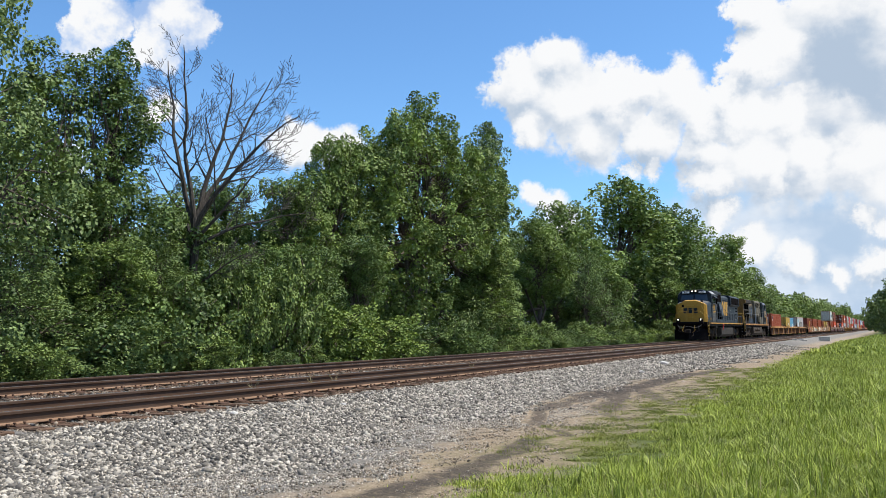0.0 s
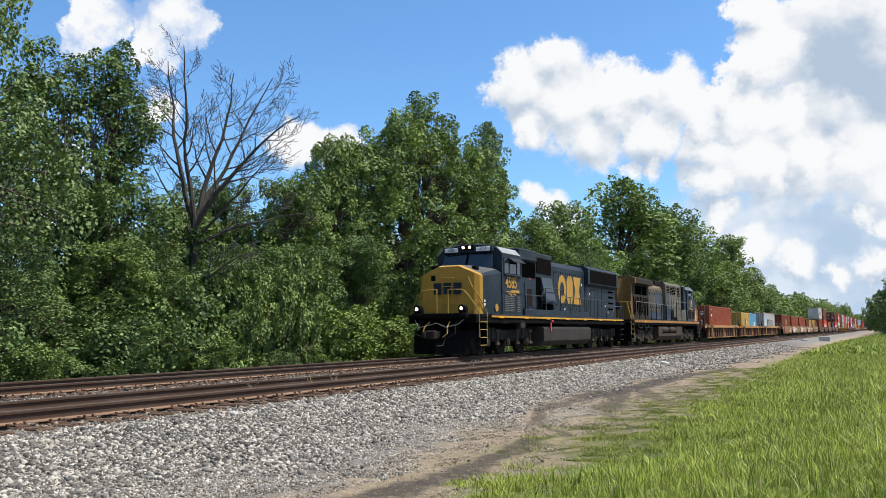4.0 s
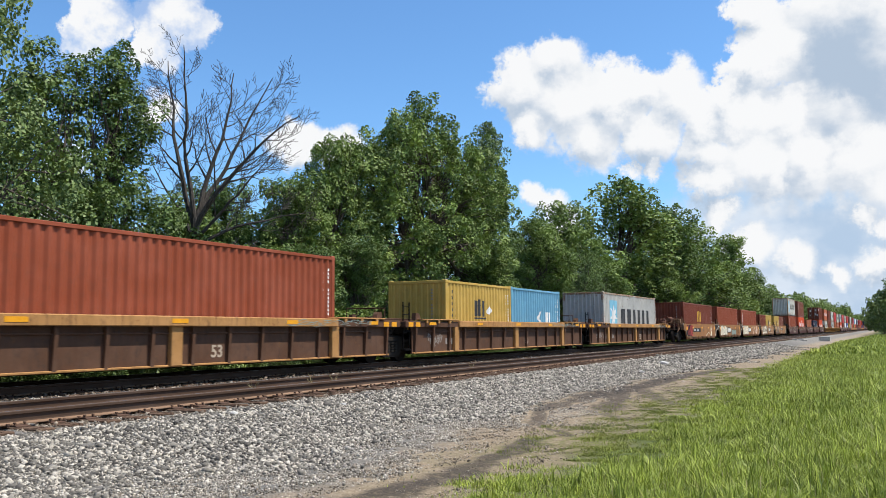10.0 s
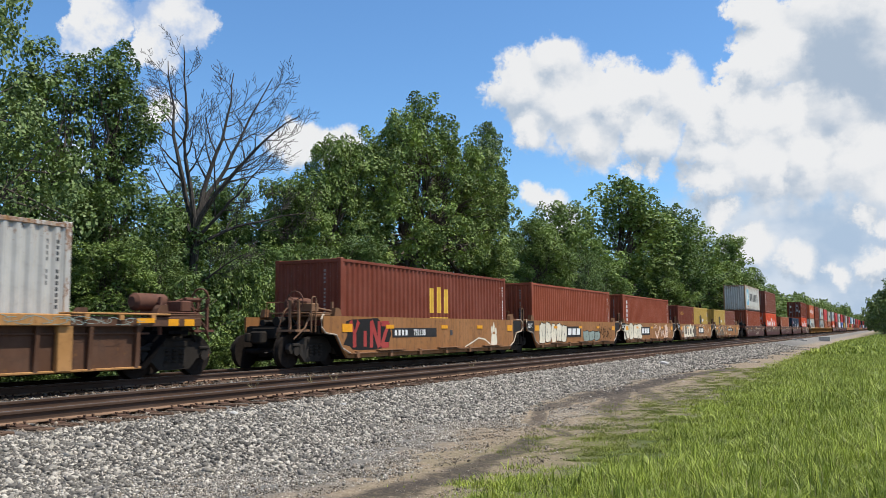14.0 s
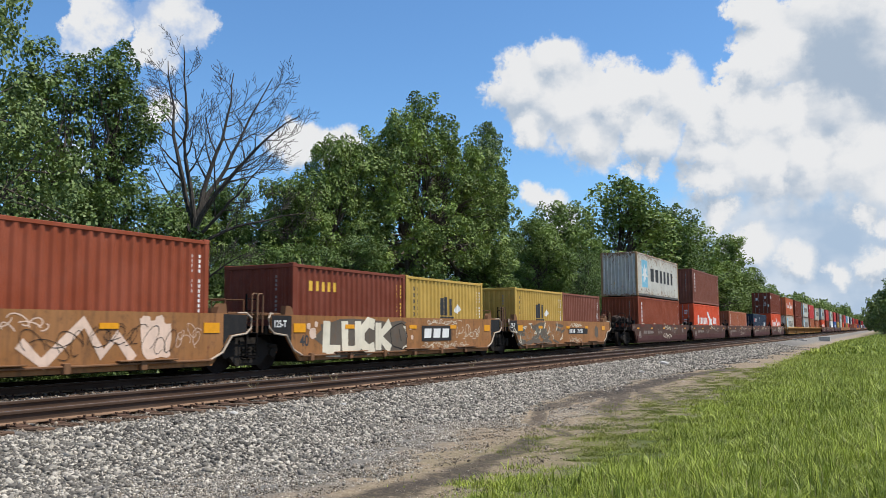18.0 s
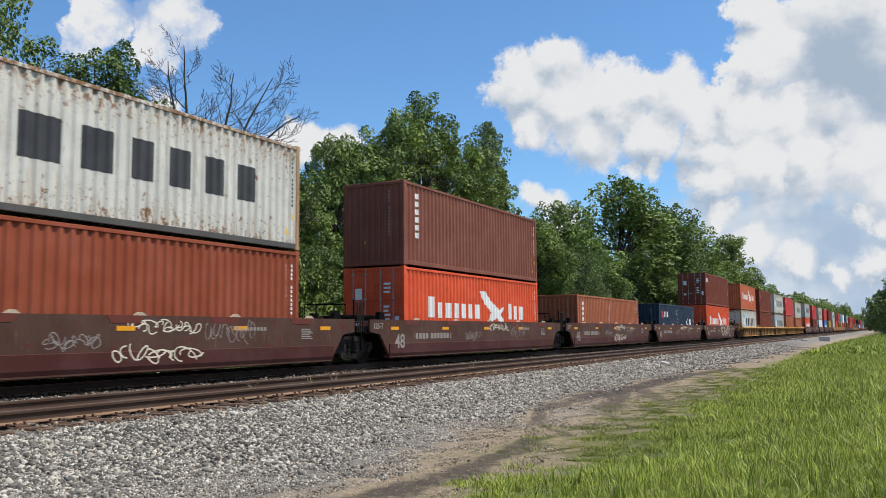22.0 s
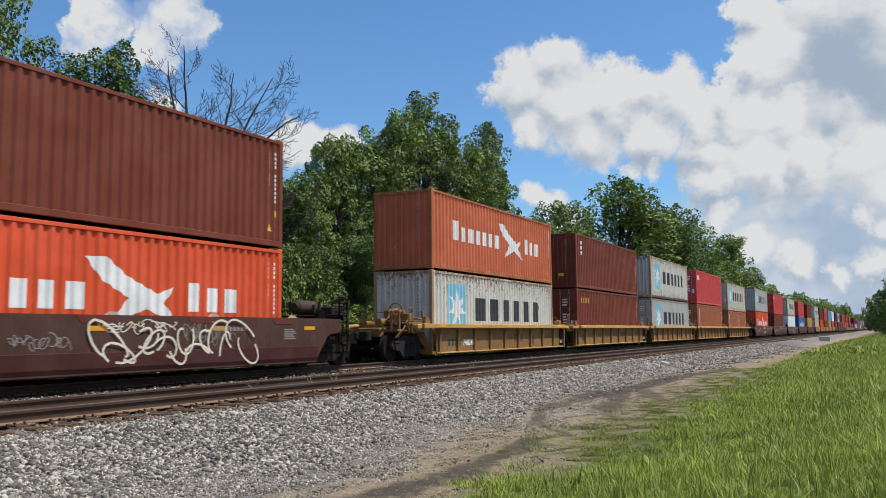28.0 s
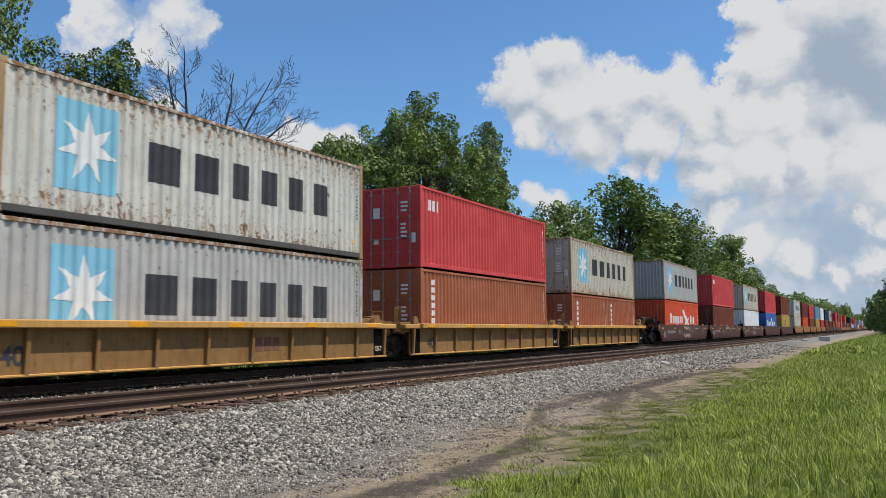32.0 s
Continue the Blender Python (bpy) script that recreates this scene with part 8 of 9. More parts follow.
        part("handrail", bar(rail, 0.019), M_RAIL_DARK, lo)
        for y, z in ((5.6, 2.55), (6.9, 2.55), (8.1, 2.95), (10.1, 2.95), (11.5, 2.62), (13.0, 2.62), (14.5, 2.62), (16.0, 2.62), (17.6, 2.38), (19.2, 2.35), (20.5, 2.35)):
            part("stanchion", Mesh().box(sx * 1.49 - 0.018, sx * 1.49 + 0.018, y - 0.018, y + 0.018, 1.52, z), M_RAIL_DARK, lo)
    hl = part("headlight", Mesh().box(-0.34, 0.34, 2.80, 3.05, 4.36, 4.58, 0.04), M_BLACK, lo)
    for x in (-0.15, 0.15):
        part("lamp_glass", Mesh().rod((x, 2.785, 4.47), (x, 2.801, 4.47), 0.062, n=16), M_LAMP, hl)
    for sx in (1, -1):
        front_text("4585", 0.17, M_DARKMARK, lo, sx * 0.735, 2.842, 4.315)
    part("jumper_cable", bar([(-1.0, 0.20, 1.42), (-0.8, 0.10, 1.12), (-0.4, 0.08, 1.20), (0.0, 0.10, 1.30), (0.4, 0.08, 1.14), (0.9, 0.12, 1.24), (1.1, 0.22, 1.42)], 0.020), M_RAIL_GREY, lo)
    text_part("4585", 0.66, M_GOLD, lo, 3.36, 2.78, 1.514, "cab_number", 0.92)
    bolt = Mesh().prism([(3.42, 2.62), (3.98, 2.62), (3.92, 2.68), (4.82, 2.70), (4.86, 2.58), (4.42, 2.58), (4.48, 2.46), (3.96, 2.54), (4.0, 2.44), (3.5, 2.54)], "x", 1.512, 1.516)
    part("lightning_bolt", bolt, M_GOLD, lo)
    part("round_emblem", Mesh().rod((1.46, 2.55, 1.92), (1.47, 2.55, 1.92), 0.16, n=18), M_GOLD, lo)
    # air intake section
    part("intake_body", Mesh().box(-1.22, 1.22, 5.15, 9.65, 1.66, 4.42, 0.03), M_NAVY, lo)
    part("intake_cap", Mesh().box(-1.28, 1.28, 5.45, 7.6, 4.10, 4.62, 0.05).box(-1.26, 1.26, 7.55, 9.6, 4.30, 4.56, 0.05), M_BLUEGREY, lo)
    for sx in (1, -1):
        # flat plates on the wall; the depth of the openings is painted black
        part("intake_opening", Mesh().box(sx * 1.2, sx * 1.235, 5.72, 7.48, 3.36, 4.08), M_CAVITY_SHADE, lo)
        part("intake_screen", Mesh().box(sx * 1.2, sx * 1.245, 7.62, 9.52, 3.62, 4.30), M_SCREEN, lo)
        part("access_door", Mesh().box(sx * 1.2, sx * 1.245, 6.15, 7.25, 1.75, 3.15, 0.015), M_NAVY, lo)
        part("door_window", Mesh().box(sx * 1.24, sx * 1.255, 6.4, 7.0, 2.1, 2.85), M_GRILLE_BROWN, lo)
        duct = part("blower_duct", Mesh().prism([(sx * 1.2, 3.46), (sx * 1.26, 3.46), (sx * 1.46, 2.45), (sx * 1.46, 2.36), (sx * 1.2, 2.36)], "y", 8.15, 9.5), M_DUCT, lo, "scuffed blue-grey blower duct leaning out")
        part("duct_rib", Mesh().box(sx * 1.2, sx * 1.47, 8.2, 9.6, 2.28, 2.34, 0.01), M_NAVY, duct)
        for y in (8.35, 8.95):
            part("duct_grille", Mesh().box(sx * 1.2, sx * 1.36, y, y + 0.5, 1.95, 2.22, 0.01), M_CAVITY_SHADE, duct)
        part("recess", Mesh().box(sx * 1.2, sx * 1.232, 7.55, 8.15, 1.7, 3.45), M_CAVITY_SHADE, lo)
    # engine hood
    part("hood", Mesh().prism([(-1.02, 1.66), (1.02, 1.66), (1.02, 4.12), (0.86, 4.36), (-0.86, 4.36), (-1.02, 4.12)], "y", 9.6, 15.2), M_NAVY, lo)
    for k in range(8):
        y = 9.75 + k * 0.68
        for sx in (1, -1):
            dr = part("hood_door", Mesh().box(sx * 1.015, sx * 1.04, y, y + 0.64, 1.75, 3.95, 0.01), M_NAVY, lo)
            part("latch", Mesh().box(sx * 1.04, sx * 1.056, y + 0.28, y + 0.36, 3.82, 3.92).box(sx * 1.04, sx * 1.056, y + 0.28, y + 0.36, 1.86, 1.98).box(sx * 1.04, sx * 1.056, y + 0.28, y + 0.36, 2.22, 2.30), M_BLACK, dr)
    rad = [(-1.05, 1.66), (1.05, 1.66), (1.05, 3.35), (1.26, 3.50), (1.26, 4.30), (1.0, 4.46), (-1.0, 4.46), (-1.26, 4.30), (-1.26, 3.50), (-1.05, 3.35)]
    part("radiator_housing", Mesh().prism(rad, "y", 15.2, 21.0), M_NAVY, lo)
    for sx in (1, -1):
        part("radiator_screen", Mesh().box(sx * 1.25, sx * 1.275, 15.55, 18.05, 3.55, 4.24), M_SCREEN, lo)
        part("radiator_screen", Mesh().box(sx * 1.25, sx * 1.275, 18.1, 20.55, 3.55, 4.24), M_SCREEN, lo)
        for k in range(5):
            part("hood_door", Mesh().box(sx * 1.045, sx * 1.07, 15.4 + k * 0.7, 16.05 + k * 0.7, 1.75, 3.3, 0.01), M_NAVY, lo)
        for z in (2.15, 2.5, 2.85, 3.15):
            part("vent", Mesh().box(sx * 1.05, sx * 1.075, 19.5, 20.4, z, z + 0.10), M_CAVITY_SHADE, lo)
    for k in range(3):
        part("roof_fan", Mesh().rod((0, 16.2 + k * 1.75, 4.46), (0, 16.2 + k * 1.75, 4.55), 0.72, n=20), M_BLUEGREY, lo)
    part("exhaust_stack", Mesh().box(-0.35, 0.35, 11.5, 12.3, 4.36, 4.55, 0.03), M_BLACK, lo)
    w = 1.041
    for shape in emblem_shapes(11.0, 3.05, 1.42):
        part("wordmark_block", shape, M_GOLD, lo).matrix_basis = pose(w, 0, 0)
    for k, (y, z, red) in enumerate(((6.7, 3.25, 1), (6.7, 1.85, 0), (9.9, 3.72, 0), (10.0, 3.05, 1), (11.9, 2.0, 0), (14.6, 3.35, 0), (15.9, 2.9, 0), (18.8, 2.3, 0), (19.3, 1.95, 0), (5.45, 3.0, 0), (20.5, 2.1, 0))):
        x = 1.247 if y < 7.6 else 1.224 if y < 9.6 else 1.042 if y < 15.2 else 1.072
        part("warning_label", Mesh().box(x, x + 0.004, y, y + 0.10, z, z + 0.12), PAINTS["crimson"] if red else M_WHITE, lo)
    # underframe
    tank = [(-1.48, 0.52), (-1.2, 0.28), (1.2, 0.28), (1.48, 0.52), (1.48, 1.08), (1.36, 1.18), (-1.36, 1.18), (-1.48, 1.08)]
    part("fuel_tank", Mesh().prism(tank, "y", 7.8, 14.75), M_TANK_BLACK, lo, "grimy black fuel tank")
    for sx in (1, -1):
        part("air_reservoir", Mesh().rod((sx * 1.2, 10.9, 1.36), (sx * 1.2, 14.7, 1.36), 0.13, n=14), M_TANK_BLACK, lo)
        part("fuel_cutoff", Mesh().box(sx * 1.5, sx * 1.54, 8.55, 8.66, 0.95, 1.35).rod((sx * 1.52, 8.75, 1.42), (sx * 1.58, 8.75, 1.42), 0.06, n=10), PAINTS["crimson"], lo)
        part("junction_box", Mesh().box(sx * 1.3, sx * 1.5, 3.1, 3.5, 1.28, 1.46, 0.02), M_TANK_BLACK, lo)
        part("junction_box", Mesh().box(sx * 1.25, sx * 1.5, 5.0, 5.5, 1.1, 1.46, 0.02), M_TANK_BLACK, lo)
    plow = Mesh().raw([(-1.45, 0.85, 0.10), (0, -0.15, 0.10), (1.45, 0.85, 0.10), (-1.45, 0.95, 1.0), (0, 0.15, 1.0), (1.45, 0.95, 1.0), (-1.45, 0.98, 0.10), (1.45, 0.98, 0.10), (-1.45, 1.02, 1.0), (1.45, 1.02, 1.0)],
                      [(0, 1, 4, 3), (1, 2, 5, 4), (0, 3, 8, 6), (2, 7, 9, 5), (6, 8, 9, 7), (3, 4, 5, 9, 8), (0, 6, 7, 2, 1)])
    part("snowplow", plow, M_BLACK, lo, "black snowplow")
    part("anticlimber", Mesh().box(-1.2, 1.2, 0.22, 0.62, 1.48, 1.68, 0.03), M_BLACK, lo)
    part("coupler", cached("coupler", coupler), None, lo).matrix_basis = pose(0, 0.3, 0)
    part("coupler", cached("coupler", coupler), None, lo).matrix_basis = pose(0, 21.15, 0) @ Matrix.Diagonal((1, -1, 1, 1))
    for x in (-0.75, -0.45, 0.45, 0.75):
        part("air_hose", bar([(x, 0.35, 1.35), (x * 1.1, 0.05, 1.15), (x * 1.2, -0.05, 0.9), (x * 0.7, -0.02, 0.75)], 0.024), M_RAIL_YELLOW if abs(x) < 0.5 else M_RUBBER, lo)
    six_wheel_truck(lo, (2.3, 4.35, 6.5), M_TRUCK)
    six_wheel_truck(lo, (16.6, 18.7, 20.75), M_TRUCK)
    return rolling(lo, s)


def second_locomotive(s):
    lo = thing("locomotive", "sooty grey and blue diesel locomotive running long hood first", "locomotive", "locomotives of the freight train")
    part("frame", Mesh().box(-1.5, 1.5, 0.5, 21.6, 1.30, 1.50, 0.02).box(-0.7, 0.7, 0.6, 21.4, 0.95, 1.32), M_BLACK, lo)
    for sx in (1, -1):
        part("walkway", Mesh().box(sx * 0.95, sx * 1.54, 0.5, 21.5, 1.60, 1.66, 0.01), M_SOOT_DARK, lo)
        part("sill_stripe", Mesh().box(sx * 1.50, sx * 1.545, 0.9, 21.5, 1.46, 1.62), M_SILL_DIRTY, lo)
        for y in (3.4, 3.75, 9.8, 14.6):
            part("reflector", Mesh().box(sx * 1.545, sx * 1.549, y, y + 0.28, 1.49, 1.585), M_REFLECT, lo)
    # radiator end
    part("end_face", Mesh().prism([(-1.22, 1.66), (1.22, 1.66), (1.22, 3.85), (1.52, 3.95), (1.52, 4.28), (1.1, 4.42), (-1.1, 4.42), (-1.52, 4.28), (-1.52, 3.95), (-1.22, 3.85)], "y", 1.40, 1.75), M_GOLD_GRIMY_SHADED, lo, "grimy yellow end with its shade in the colour")
    part("end_post", Mesh().prism([(-0.42, 1.12), (0.42, 1.12), (0.75, 1.42), (-0.75, 1.42)], "z", 1.66, 4.25), M_GOLD_GRIMY_SHADED, lo)
    hl = part("headlight", Mesh().box(-0.16, 0.16, 1.07, 1.2, 3.55, 4.15, 0.03), M_BLACK, lo)
    for z in (3.72, 3.98):
        part("lamp_glass", Mesh().rod((0, 1.055, z), (0, 1.071, z), 0.10, n=14), M_LENS, hl)
    blob = Mesh()
    for k in range(3):
        blob.box(-0.55 + k * 0.4, -0.22 + k * 0.4, 1.113, 1.119, 2.3, 2.75)
    part("end_wordmark", blob, M_OLDBLUE, lo)
    part("radiator_body", Mesh().box(-1.22, 1.22, 1.75, 6.0, 1.66, 4.0, 0.02), M_SOOT_DARK, lo)
    part("radiator_wing", Mesh().prism([(-1.50, 3.92), (1.50, 3.92), (1.55, 3.97), (1.55, 4.27), (1.1, 4.42), (-1.1, 4.42), (-1.55, 4.27), (-1.55, 3.97)], "y", 1.75, 6.0), M_SOOT_DARK, lo)
    for sx in (1, -1):
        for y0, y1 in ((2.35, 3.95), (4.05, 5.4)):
            # radiator openings and slots are plates with their inner shade as colour
            part("radiator_opening", Mesh().prism([(y0, 3.28), (y1 - 0.1, 3.28), (y1, 3.84), (y0 + 0.12, 3.84)], "x", sx * 1.215, sx * 1.235), M_CAVITY_SHADE, lo)
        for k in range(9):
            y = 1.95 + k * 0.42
            part("radiator_slot", Mesh().box(sx * 1.215, sx * 1.24, y, y + (0.24 if k % 2 == 0 else 0.12), 1.95 + (0.15 if k % 2 else 0), 3.12), M_CAVITY_SHADE, lo)
        part("stripe", Mesh().box(sx * 1.0, sx * 1.008, 6.0, 10.9, 1.75, 2.3), M_OLDBLUE, lo)
    # engine hood
    part("hood", Mesh().prism([(-0.98, 1.66), (0.98, 1.66), (0.98, 3.85), (0.80, 4.20), (-0.80, 4.20), (-0.98, 3.85)], "y", 6.0, 10.95), M_SOOTY, lo)
    for k in range(7):
        y = 6.12 + k * 0.69
        for sx in (1, -1):
            dr = part("hood_door", Mesh().box(sx * 0.975, sx * 1.0, y, y + 0.65, 2.32, 3.82, 0.012), M_SOOTY, lo)
            part("latch", Mesh().box(sx * 1.0, sx * 1.02, y + 0.28, y + 0.36, 3.45, 3.58).box(sx * 1.0, sx * 1.02, y + 0.28, y + 0.36, 2.5, 2.62), M_BLACK, dr)
    for shape in emblem_shapes(8.05, 3.1, 1.15, 1.06)[:2]:
        part("wordmark_block", shape, M_FADEDBLUE, lo).matrix_basis = pose(1.002, 0, 0)
    part("exhaust_stack", Mesh().box(-0.4, 0.4, 7.0, 7.9, 4.20, 4.46, 0.04), M_BLACK, lo)
    part("stack_guard", Mesh().box(-0.9, 0.9, 9.2, 10.9, 4.15, 4.5, 0.05), M_GRILLE_BROWN, lo)
    for sx in (1, -1):
        part("roof_edge", Mesh().raw([(sx * 0.985, 6.0, 3.83), (sx * 0.985, 10.95, 3.83), (sx * 0.805, 10.95, 4.205), (sx * 0.805, 6.0, 4.205)], [(0, 1, 2, 3)]), M_TANROOF, lo, "tan weathered roof edge")
    # blower and electrical compartment
    part("blower_section", Mesh().prism([(-1.22, 1.66), (1.22, 1.66), (1.22, 4.30), (1.05, 4.50), (-1.05, 4.50), (-1.22, 4.30)], "y", 10.95, 16.2), M_SOOT_OLIVE, lo)
    for sx in (1, -1):
        for y0, y1, z0 in ((11.35, 12.15, 3.62), (12.45, 13.25, 3.62), (13.35, 14.1, 3.62), (14.3, 14.85, 3.95), (14.95, 15.65, 3.55)):
            g = part("grille", Mesh().box(sx * 1.215, sx * 1.235, y0, y1, z0, 4.2), M_CAVITY_SHADE, lo)
            for k in range(5):
                zz = z0 + (4.2 - z0) * (k + 0.5) / 5
                part("slat", Mesh().box(sx * 1.232, sx * 1.25, y0, y1, zz - 0.015, zz + 0.015), M_SOOT_OLIVE, g)
        part("wordmark_block", Mesh().prism([(10.98, 2.5), (12.2, 2.5), (11.85, 3.08), (12.2, 3.66), (10.98, 3.66), (11.33, 3.08)], "x", sx * 1.245, sx * 1.249), M_FADEDBLUE, lo)
        for k in range(6):
            dr = part("body_door", Mesh().box(sx * 1.215, sx * 1.242, 11.05 + k * 0.85, 11.82 + k * 0.85, 2.52, 3.5, 0.012), M_SOOT_OLIVE, lo)
            part("latch", Mesh().box(sx * 1.24, sx * 1.262, 11.7 + k * 0.85, 11.76 + k * 0.85, 2.9, 3.05), M_BLACK, dr)
        part("lower_band", Mesh().box(sx * 1.222, sx * 1.228, 10.95, 13.2, 1.75, 2.45), M_OLDBLUE, lo)
        part("stripe", Mesh().raw([(sx * 1.223, 14.6, 2.5), (sx * 1.223, 16.2, 2.5), (sx * 1.223, 16.2, 3.7)], [(0, 1, 2)]), M_OLDBLUE, lo)
        part("side_cabinet", Mesh().box(sx * 1.2, sx * 1.48, 13.3, 16.6, 1.66, 2.5, 0.02).box(sx * 1.2, sx * 1.46, 12.5, 13.3, 1.9, 2.5, 0.02), M_SOOT_OLIVE, lo)
        for y in (14.4, 15.6):
            lv = Mesh()
            for k in range(4):
                lv.box(sx * 1.48, sx * 1.50, y, y + 0.45, 2.0 + k * 0.08, 2.04 + k * 0.08)
            part("louvre", lv, M_RAIL_GREY, lo)
    # cab
    part("cab_door_recess", Mesh().box(-1.42, 1.42, 16.2, 17.05, 1.66, 4.35, 0.02), M_NAVY, lo)
    part("cab", Mesh().prism([(-1.50, 1.66), (1.50, 1.66), (1.50, 4.05), (1.2, 4.36), (0.6, 4.48), (-0.6, 4.48), (-1.2, 4.36), (-1.50, 4.05)], "y", 17.05, 19.7), M_NAVY, lo)
    part("cab_roof", Mesh().prism([(1.5, 4.07), (1.2, 4.38), (0.6, 4.5), (-0.6, 4.5), (-1.2, 4.38), (-1.5, 4.07), (-1.53, 4.1), (-1.22, 4.42), (-0.6, 4.54), (0.6, 4.54), (1.22, 4.42), (1.53, 4.1)], "y", 16.3, 19.7), M_ROOFBLUE, lo)
    nose = Mesh()
    sidep = [(19.68, 1.66), (21.05, 1.66), (21.05, 3.10), (20.0, 3.72), (19.82, 4.2), (19.68, 4.2)]
    nose.prism(sidep, "x", -1.42, 1.42)
    part("nose", nose, M_NAVY, lo)
    for sx in (1, -1):
        part("nose_flash", Mesh().prism([(21.06, 3.09), (21.06, 1.67), (20.15, 1.67)], "x", sx * 1.421, sx * 1.427), M_FLASH, lo)
        part("side_window", Mesh().box(sx * 1.502, sx * 1.512, 17.55, 19.55, 3.42, 4.0), M_ENGINE_GLASS, lo)
        fr = Mesh()
        for y in (17.5, 18.25, 18.95, 19.55):
            fr.box(sx * 1.50, sx * 1.53, y, y + 0.05, 3.38, 4.04)
        part("window_frame", fr, M_NAVY, lo)
        part("mirror", Mesh().box(sx * 1.53, sx * 1.62, 18.2, 18.28, 3.40, 3.66, 0.01).box(sx * 1.52, sx * 1.56, 18.98, 19.16, 3.42, 3.9, 0.01), M_ROOFGREY, lo)
        part("sunshade", Mesh().raw([(sx * 1.51, 18.0, 4.06), (sx * 1.51, 19.5, 4.06), (sx * 1.72, 19.5, 3.90), (sx * 1.72, 18.0, 3.90), (sx * 1.51, 18.0, 4.09), (sx * 1.51, 19.5, 4.09), (sx * 1.72, 19.5, 3.93), (sx * 1.72, 18.0, 3.93)],
                                    [(0, 1, 2, 3), (4, 7, 6, 5), (0, 4, 5, 1), (2, 6, 7, 3), (1, 5, 6, 2), (0, 3, 7, 4)]), M_GRILLE_BROWN, lo)
        for y in (17.4, 18.75):
            part("cab_screen", Mesh().box(sx * 1.50, sx * 1.515, y, y + 1.0, 1.85, 2.45, 0.005), M_GRILLE_BROWN, lo)
        part("gutter", Mesh().box(sx * 1.50, sx * 1.53, 17.2, 19.9, 2.52, 2.55), M_BLACK, lo)
        part("handrail", bar([(sx * 1.49, 2.0, 1.66), (sx * 1.49, 1.55, 2.72), (sx * 1.49, 1.9, 2.78), (sx * 1.49, 12.3, 2.72), (sx * 1.49, 13.2, 3.10), (sx * 1.49, 16.9, 3.10)], 0.021), M_RAIL_GREY, lo)
        for y, z in ((2.4, 2.78), (3.9, 2.77), (5.4, 2.76), (6.9, 2.75), (8.4, 2.74), (9.9, 2.73), (11.4, 2.73), (13.25, 3.1), (15.0, 3.1)):
            part("stanchion", Mesh().box(sx * 1.49 - 0.02, sx * 1.49 + 0.02, y - 0.02, y + 0.02, 1.50, z), M_BLACK, lo)
        steps(lo, 0.25, sx, M_RAIL_GREY, 1)
        steps(lo, 21.0, sx, M_RAIL_GREY, -1)
        part("handrail", bar([(sx * 1.49, 0.92, 0.5), (sx * 1.49, 0.92, 1.7), (sx * 1.25, 1.1, 2.75), (sx * 0.6, 1.1, 2.75)], 0.022), M_RAIL_YELLOW, lo)
        part("handrail", bar([(sx * 1.49, 0.28, 0.7), (sx * 1.49, 0.28, 1.75), (sx * 1.2, 0.55, 2.72), (sx * 0.3, 0.6, 2.74), (sx * 0.3, 0.6, 1.66)], 0.022), M_RAIL_YELLOW, lo)
        part("handrail", bar([(sx * 1.49, 21.0, 0.6), (sx * 1.49, 21.0, 1.8), (sx * 1.4, 21.55, 2.6), (sx * 1.2, 21.75, 2.65), (sx * 1.2, 22.0, 1.66)], 0.022), M_RAIL_GREY, lo)
        tank = [(sx * 0.2, 0.26), (sx * 1.2, 0.26), (sx * 1.48, 0.55), (sx * 1.48, 0.72), (sx * 1.1, 0.72), (sx * 1.1, 1.15), (sx * 0.2, 1.15)]
        part("fuel_tank", Mesh().prism(tank, "y", 7.4, 15.0).box(sx * 1.0, sx * 1.48, 7.4, 8.5, 0.70, 1.2, 0.03).box(sx * 1.0, sx * 1.48, 12.95, 15.0, 0.70, 1.2, 0.03), M_TANK, lo)
        for y0, y1 in ((8.6, 10.55), (10.95, 12.8)):
            a = Mesh().rod((sx * 1.27, y0 + 0.12, 1.0), (sx * 1.27, y1 - 0.12, 1.0), 0.24, n=18)
            a.rod((sx * 1.27, y0, 1.0), (sx * 1.27, y0 + 0.12, 1.0), 0.16, 0.24, n=18).rod((sx * 1.27, y1 - 0.12, 1.0), (sx * 1.27, y1, 1.0), 0.24, 0.16, n=18)
            part("air_reservoir", a, M_TANK, lo)
        for y0 in (2.7, 4.2, 5.3):
            part("cable", bar([(sx * 1.3, y0, 1.32), (sx * 1.32, y0 + 0.4, 1.12), (sx * 1.32, y0 + 0.9, 1.12), (sx * 1.3, y0 + 1.2, 1.34)], 0.030), M_RAIL_GREY, lo)
    text_part("120", 0.70, M_NUMBER_TAN, lo, 18.0, 2.84, 1.514, "cab_number", 0.95)
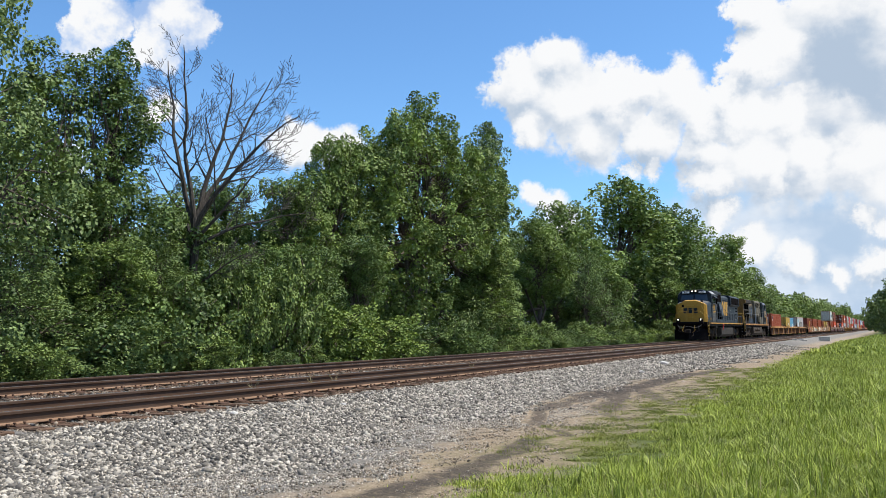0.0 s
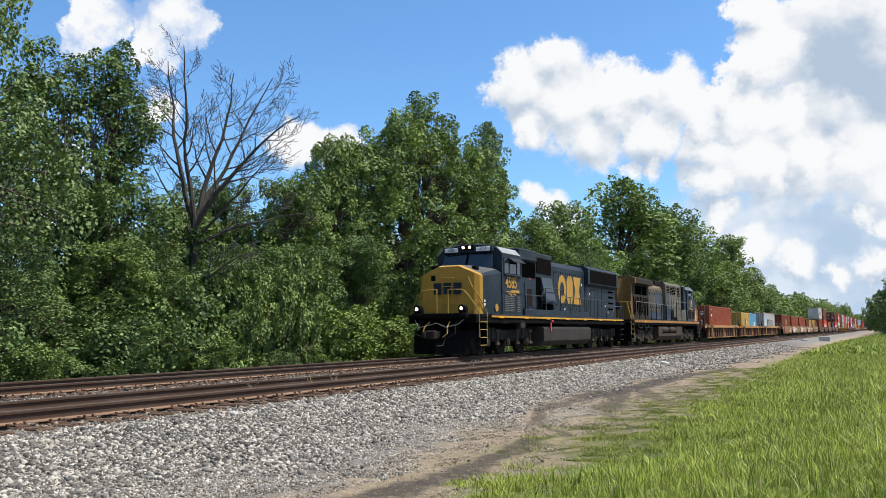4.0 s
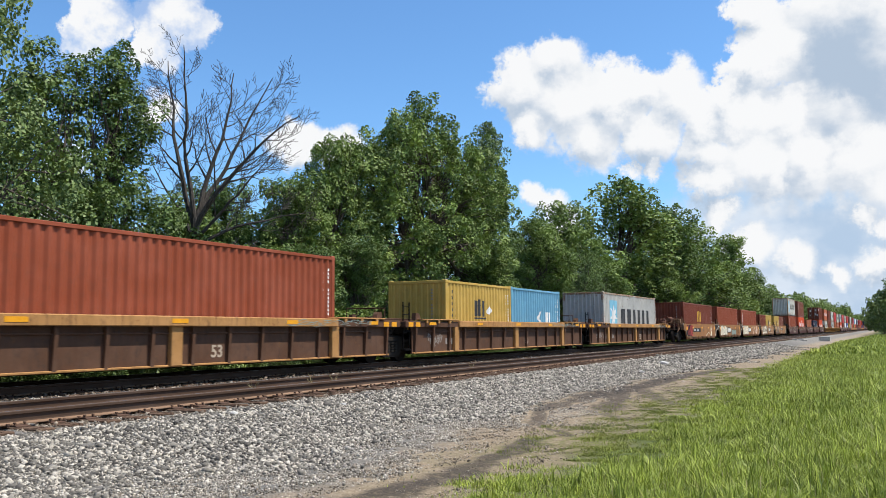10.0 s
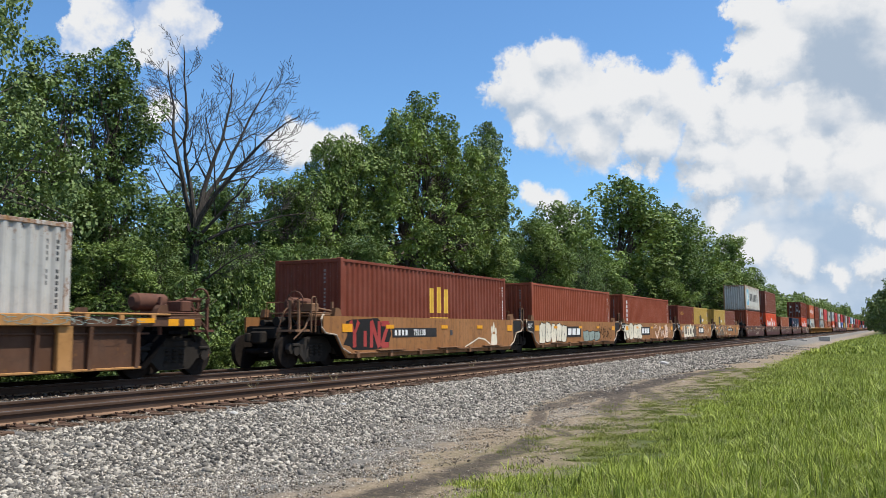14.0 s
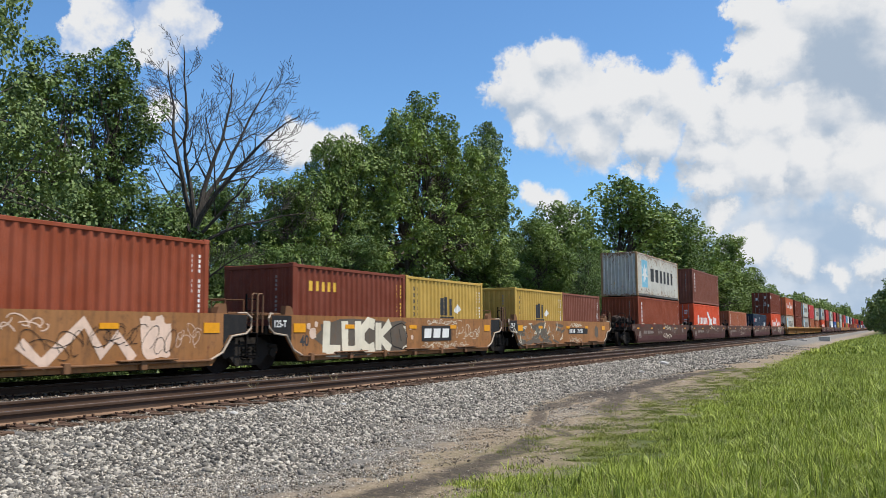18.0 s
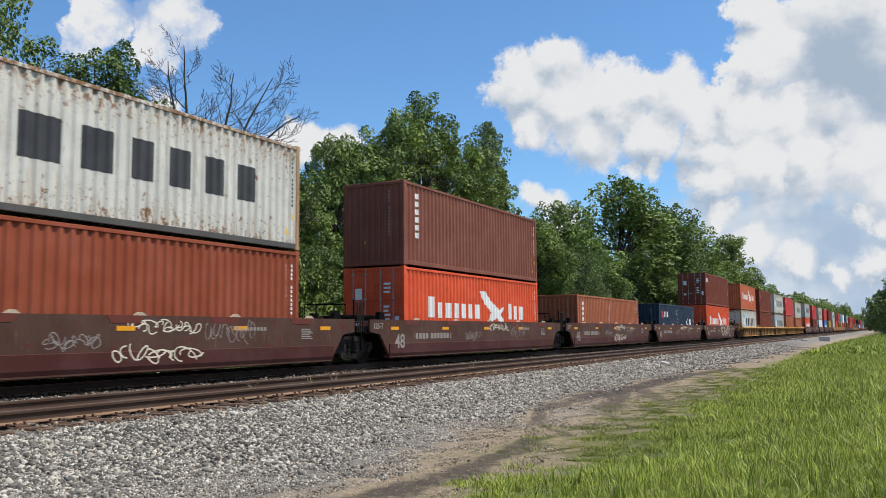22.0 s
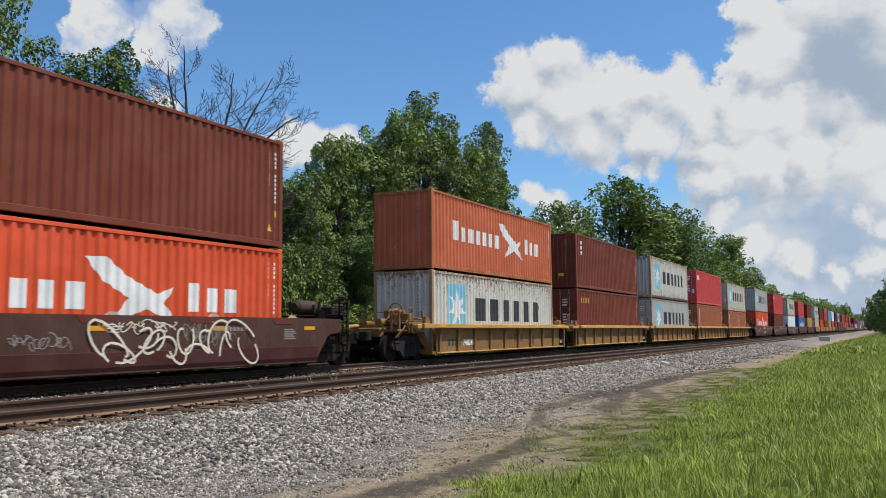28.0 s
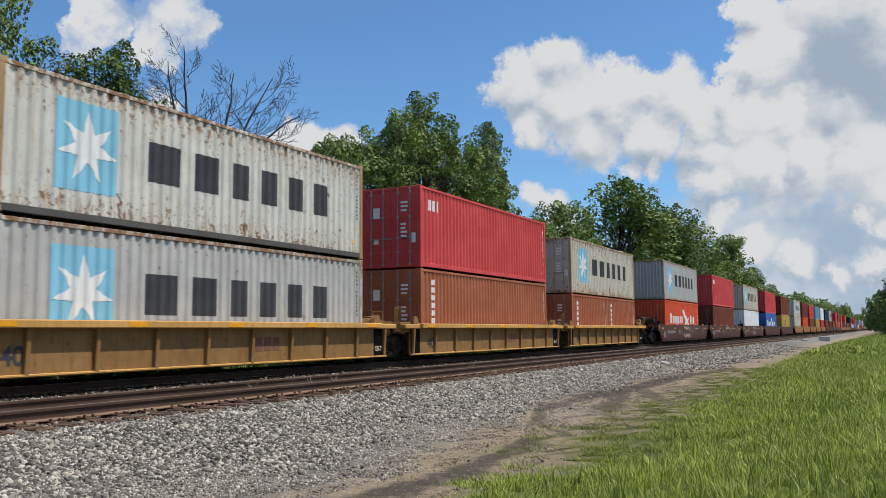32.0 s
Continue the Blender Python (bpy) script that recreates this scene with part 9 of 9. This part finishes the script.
    bolt = Mesh().prism([(17.85, 2.72), (18.62, 2.72), (18.58, 2.64), (19.02, 2.66), (18.98, 2.58), (19.55, 2.52), (18.78, 2.46), (18.82, 2.55), (18.30, 2.52), (18.34, 2.62), (17.80, 2.62)], "x", 1.512, 1.516)
    part("lightning_bolt", bolt, M_GOLD, lo)
    part("coupler", cached("coupler", coupler), None, lo).matrix_basis = pose(0, 0.5, 0)
    part("coupler", cached("coupler", coupler), None, lo).matrix_basis = pose(0, 21.6, 0) @ Matrix.Diagonal((1, -1, 1, 1))
    for x in (-0.75, -0.4, 0.4, 0.75):
        part("air_hose", bar([(x, 0.5, 1.4), (x * 1.1, 0.05, 1.1), (x * 1.2, -0.15, 0.8), (x * 0.8, -0.2, 0.7)], 0.026), M_RUBBER, lo)
        part("air_hose", bar([(x, 21.5, 1.35), (x * 1.1, 21.9, 1.1), (x * 0.9, 22.1, 0.8)], 0.026), M_RUBBER, lo)
    part("pilot", Mesh().box(-1.45, 1.45, 0.35, 0.5, 0.3, 1.5, 0.03), M_BLACK, lo)
    part("pilot", Mesh().box(-1.45, 1.45, 21.6, 21.75, 0.3, 1.5, 0.03), M_BLACK, lo)
    six_wheel_truck(lo, (2.2, 4.25, 6.35), M_FRAME2, style=1)
    six_wheel_truck(lo, (16.6, 18.6, 20.55), M_FRAME2, style=1)
    return rolling(lo, s)


lead_locomotive(76.1)
second_locomotive(98.6)


def motions():
    times = [0.0, 4.0, 8.0, 12.0, 16.0, 20.0, 24.0, 28.0, 32.0]
    for ob, at in MOVING:
        s, z = at if isinstance(at, tuple) else (at, 0.0)
        walk(ob, [(t, pose(FAR_TRACK, s - gone(t), z)) for t in times])
    # wheels of the vehicles that pass close by: a row for every tenth of a turn or so
    place = {ob: at for ob, at in MOVING}
    beats = [k / 30 for k in range(0, 961)]
    for w, y, r, owner in WHEELS:
        if place[owner] < 440:
            walk(w, [(t, pose(0, y, r, math.degrees(gone(t) / r) % 360.0, 0, 0)) for t in beats])


motions()
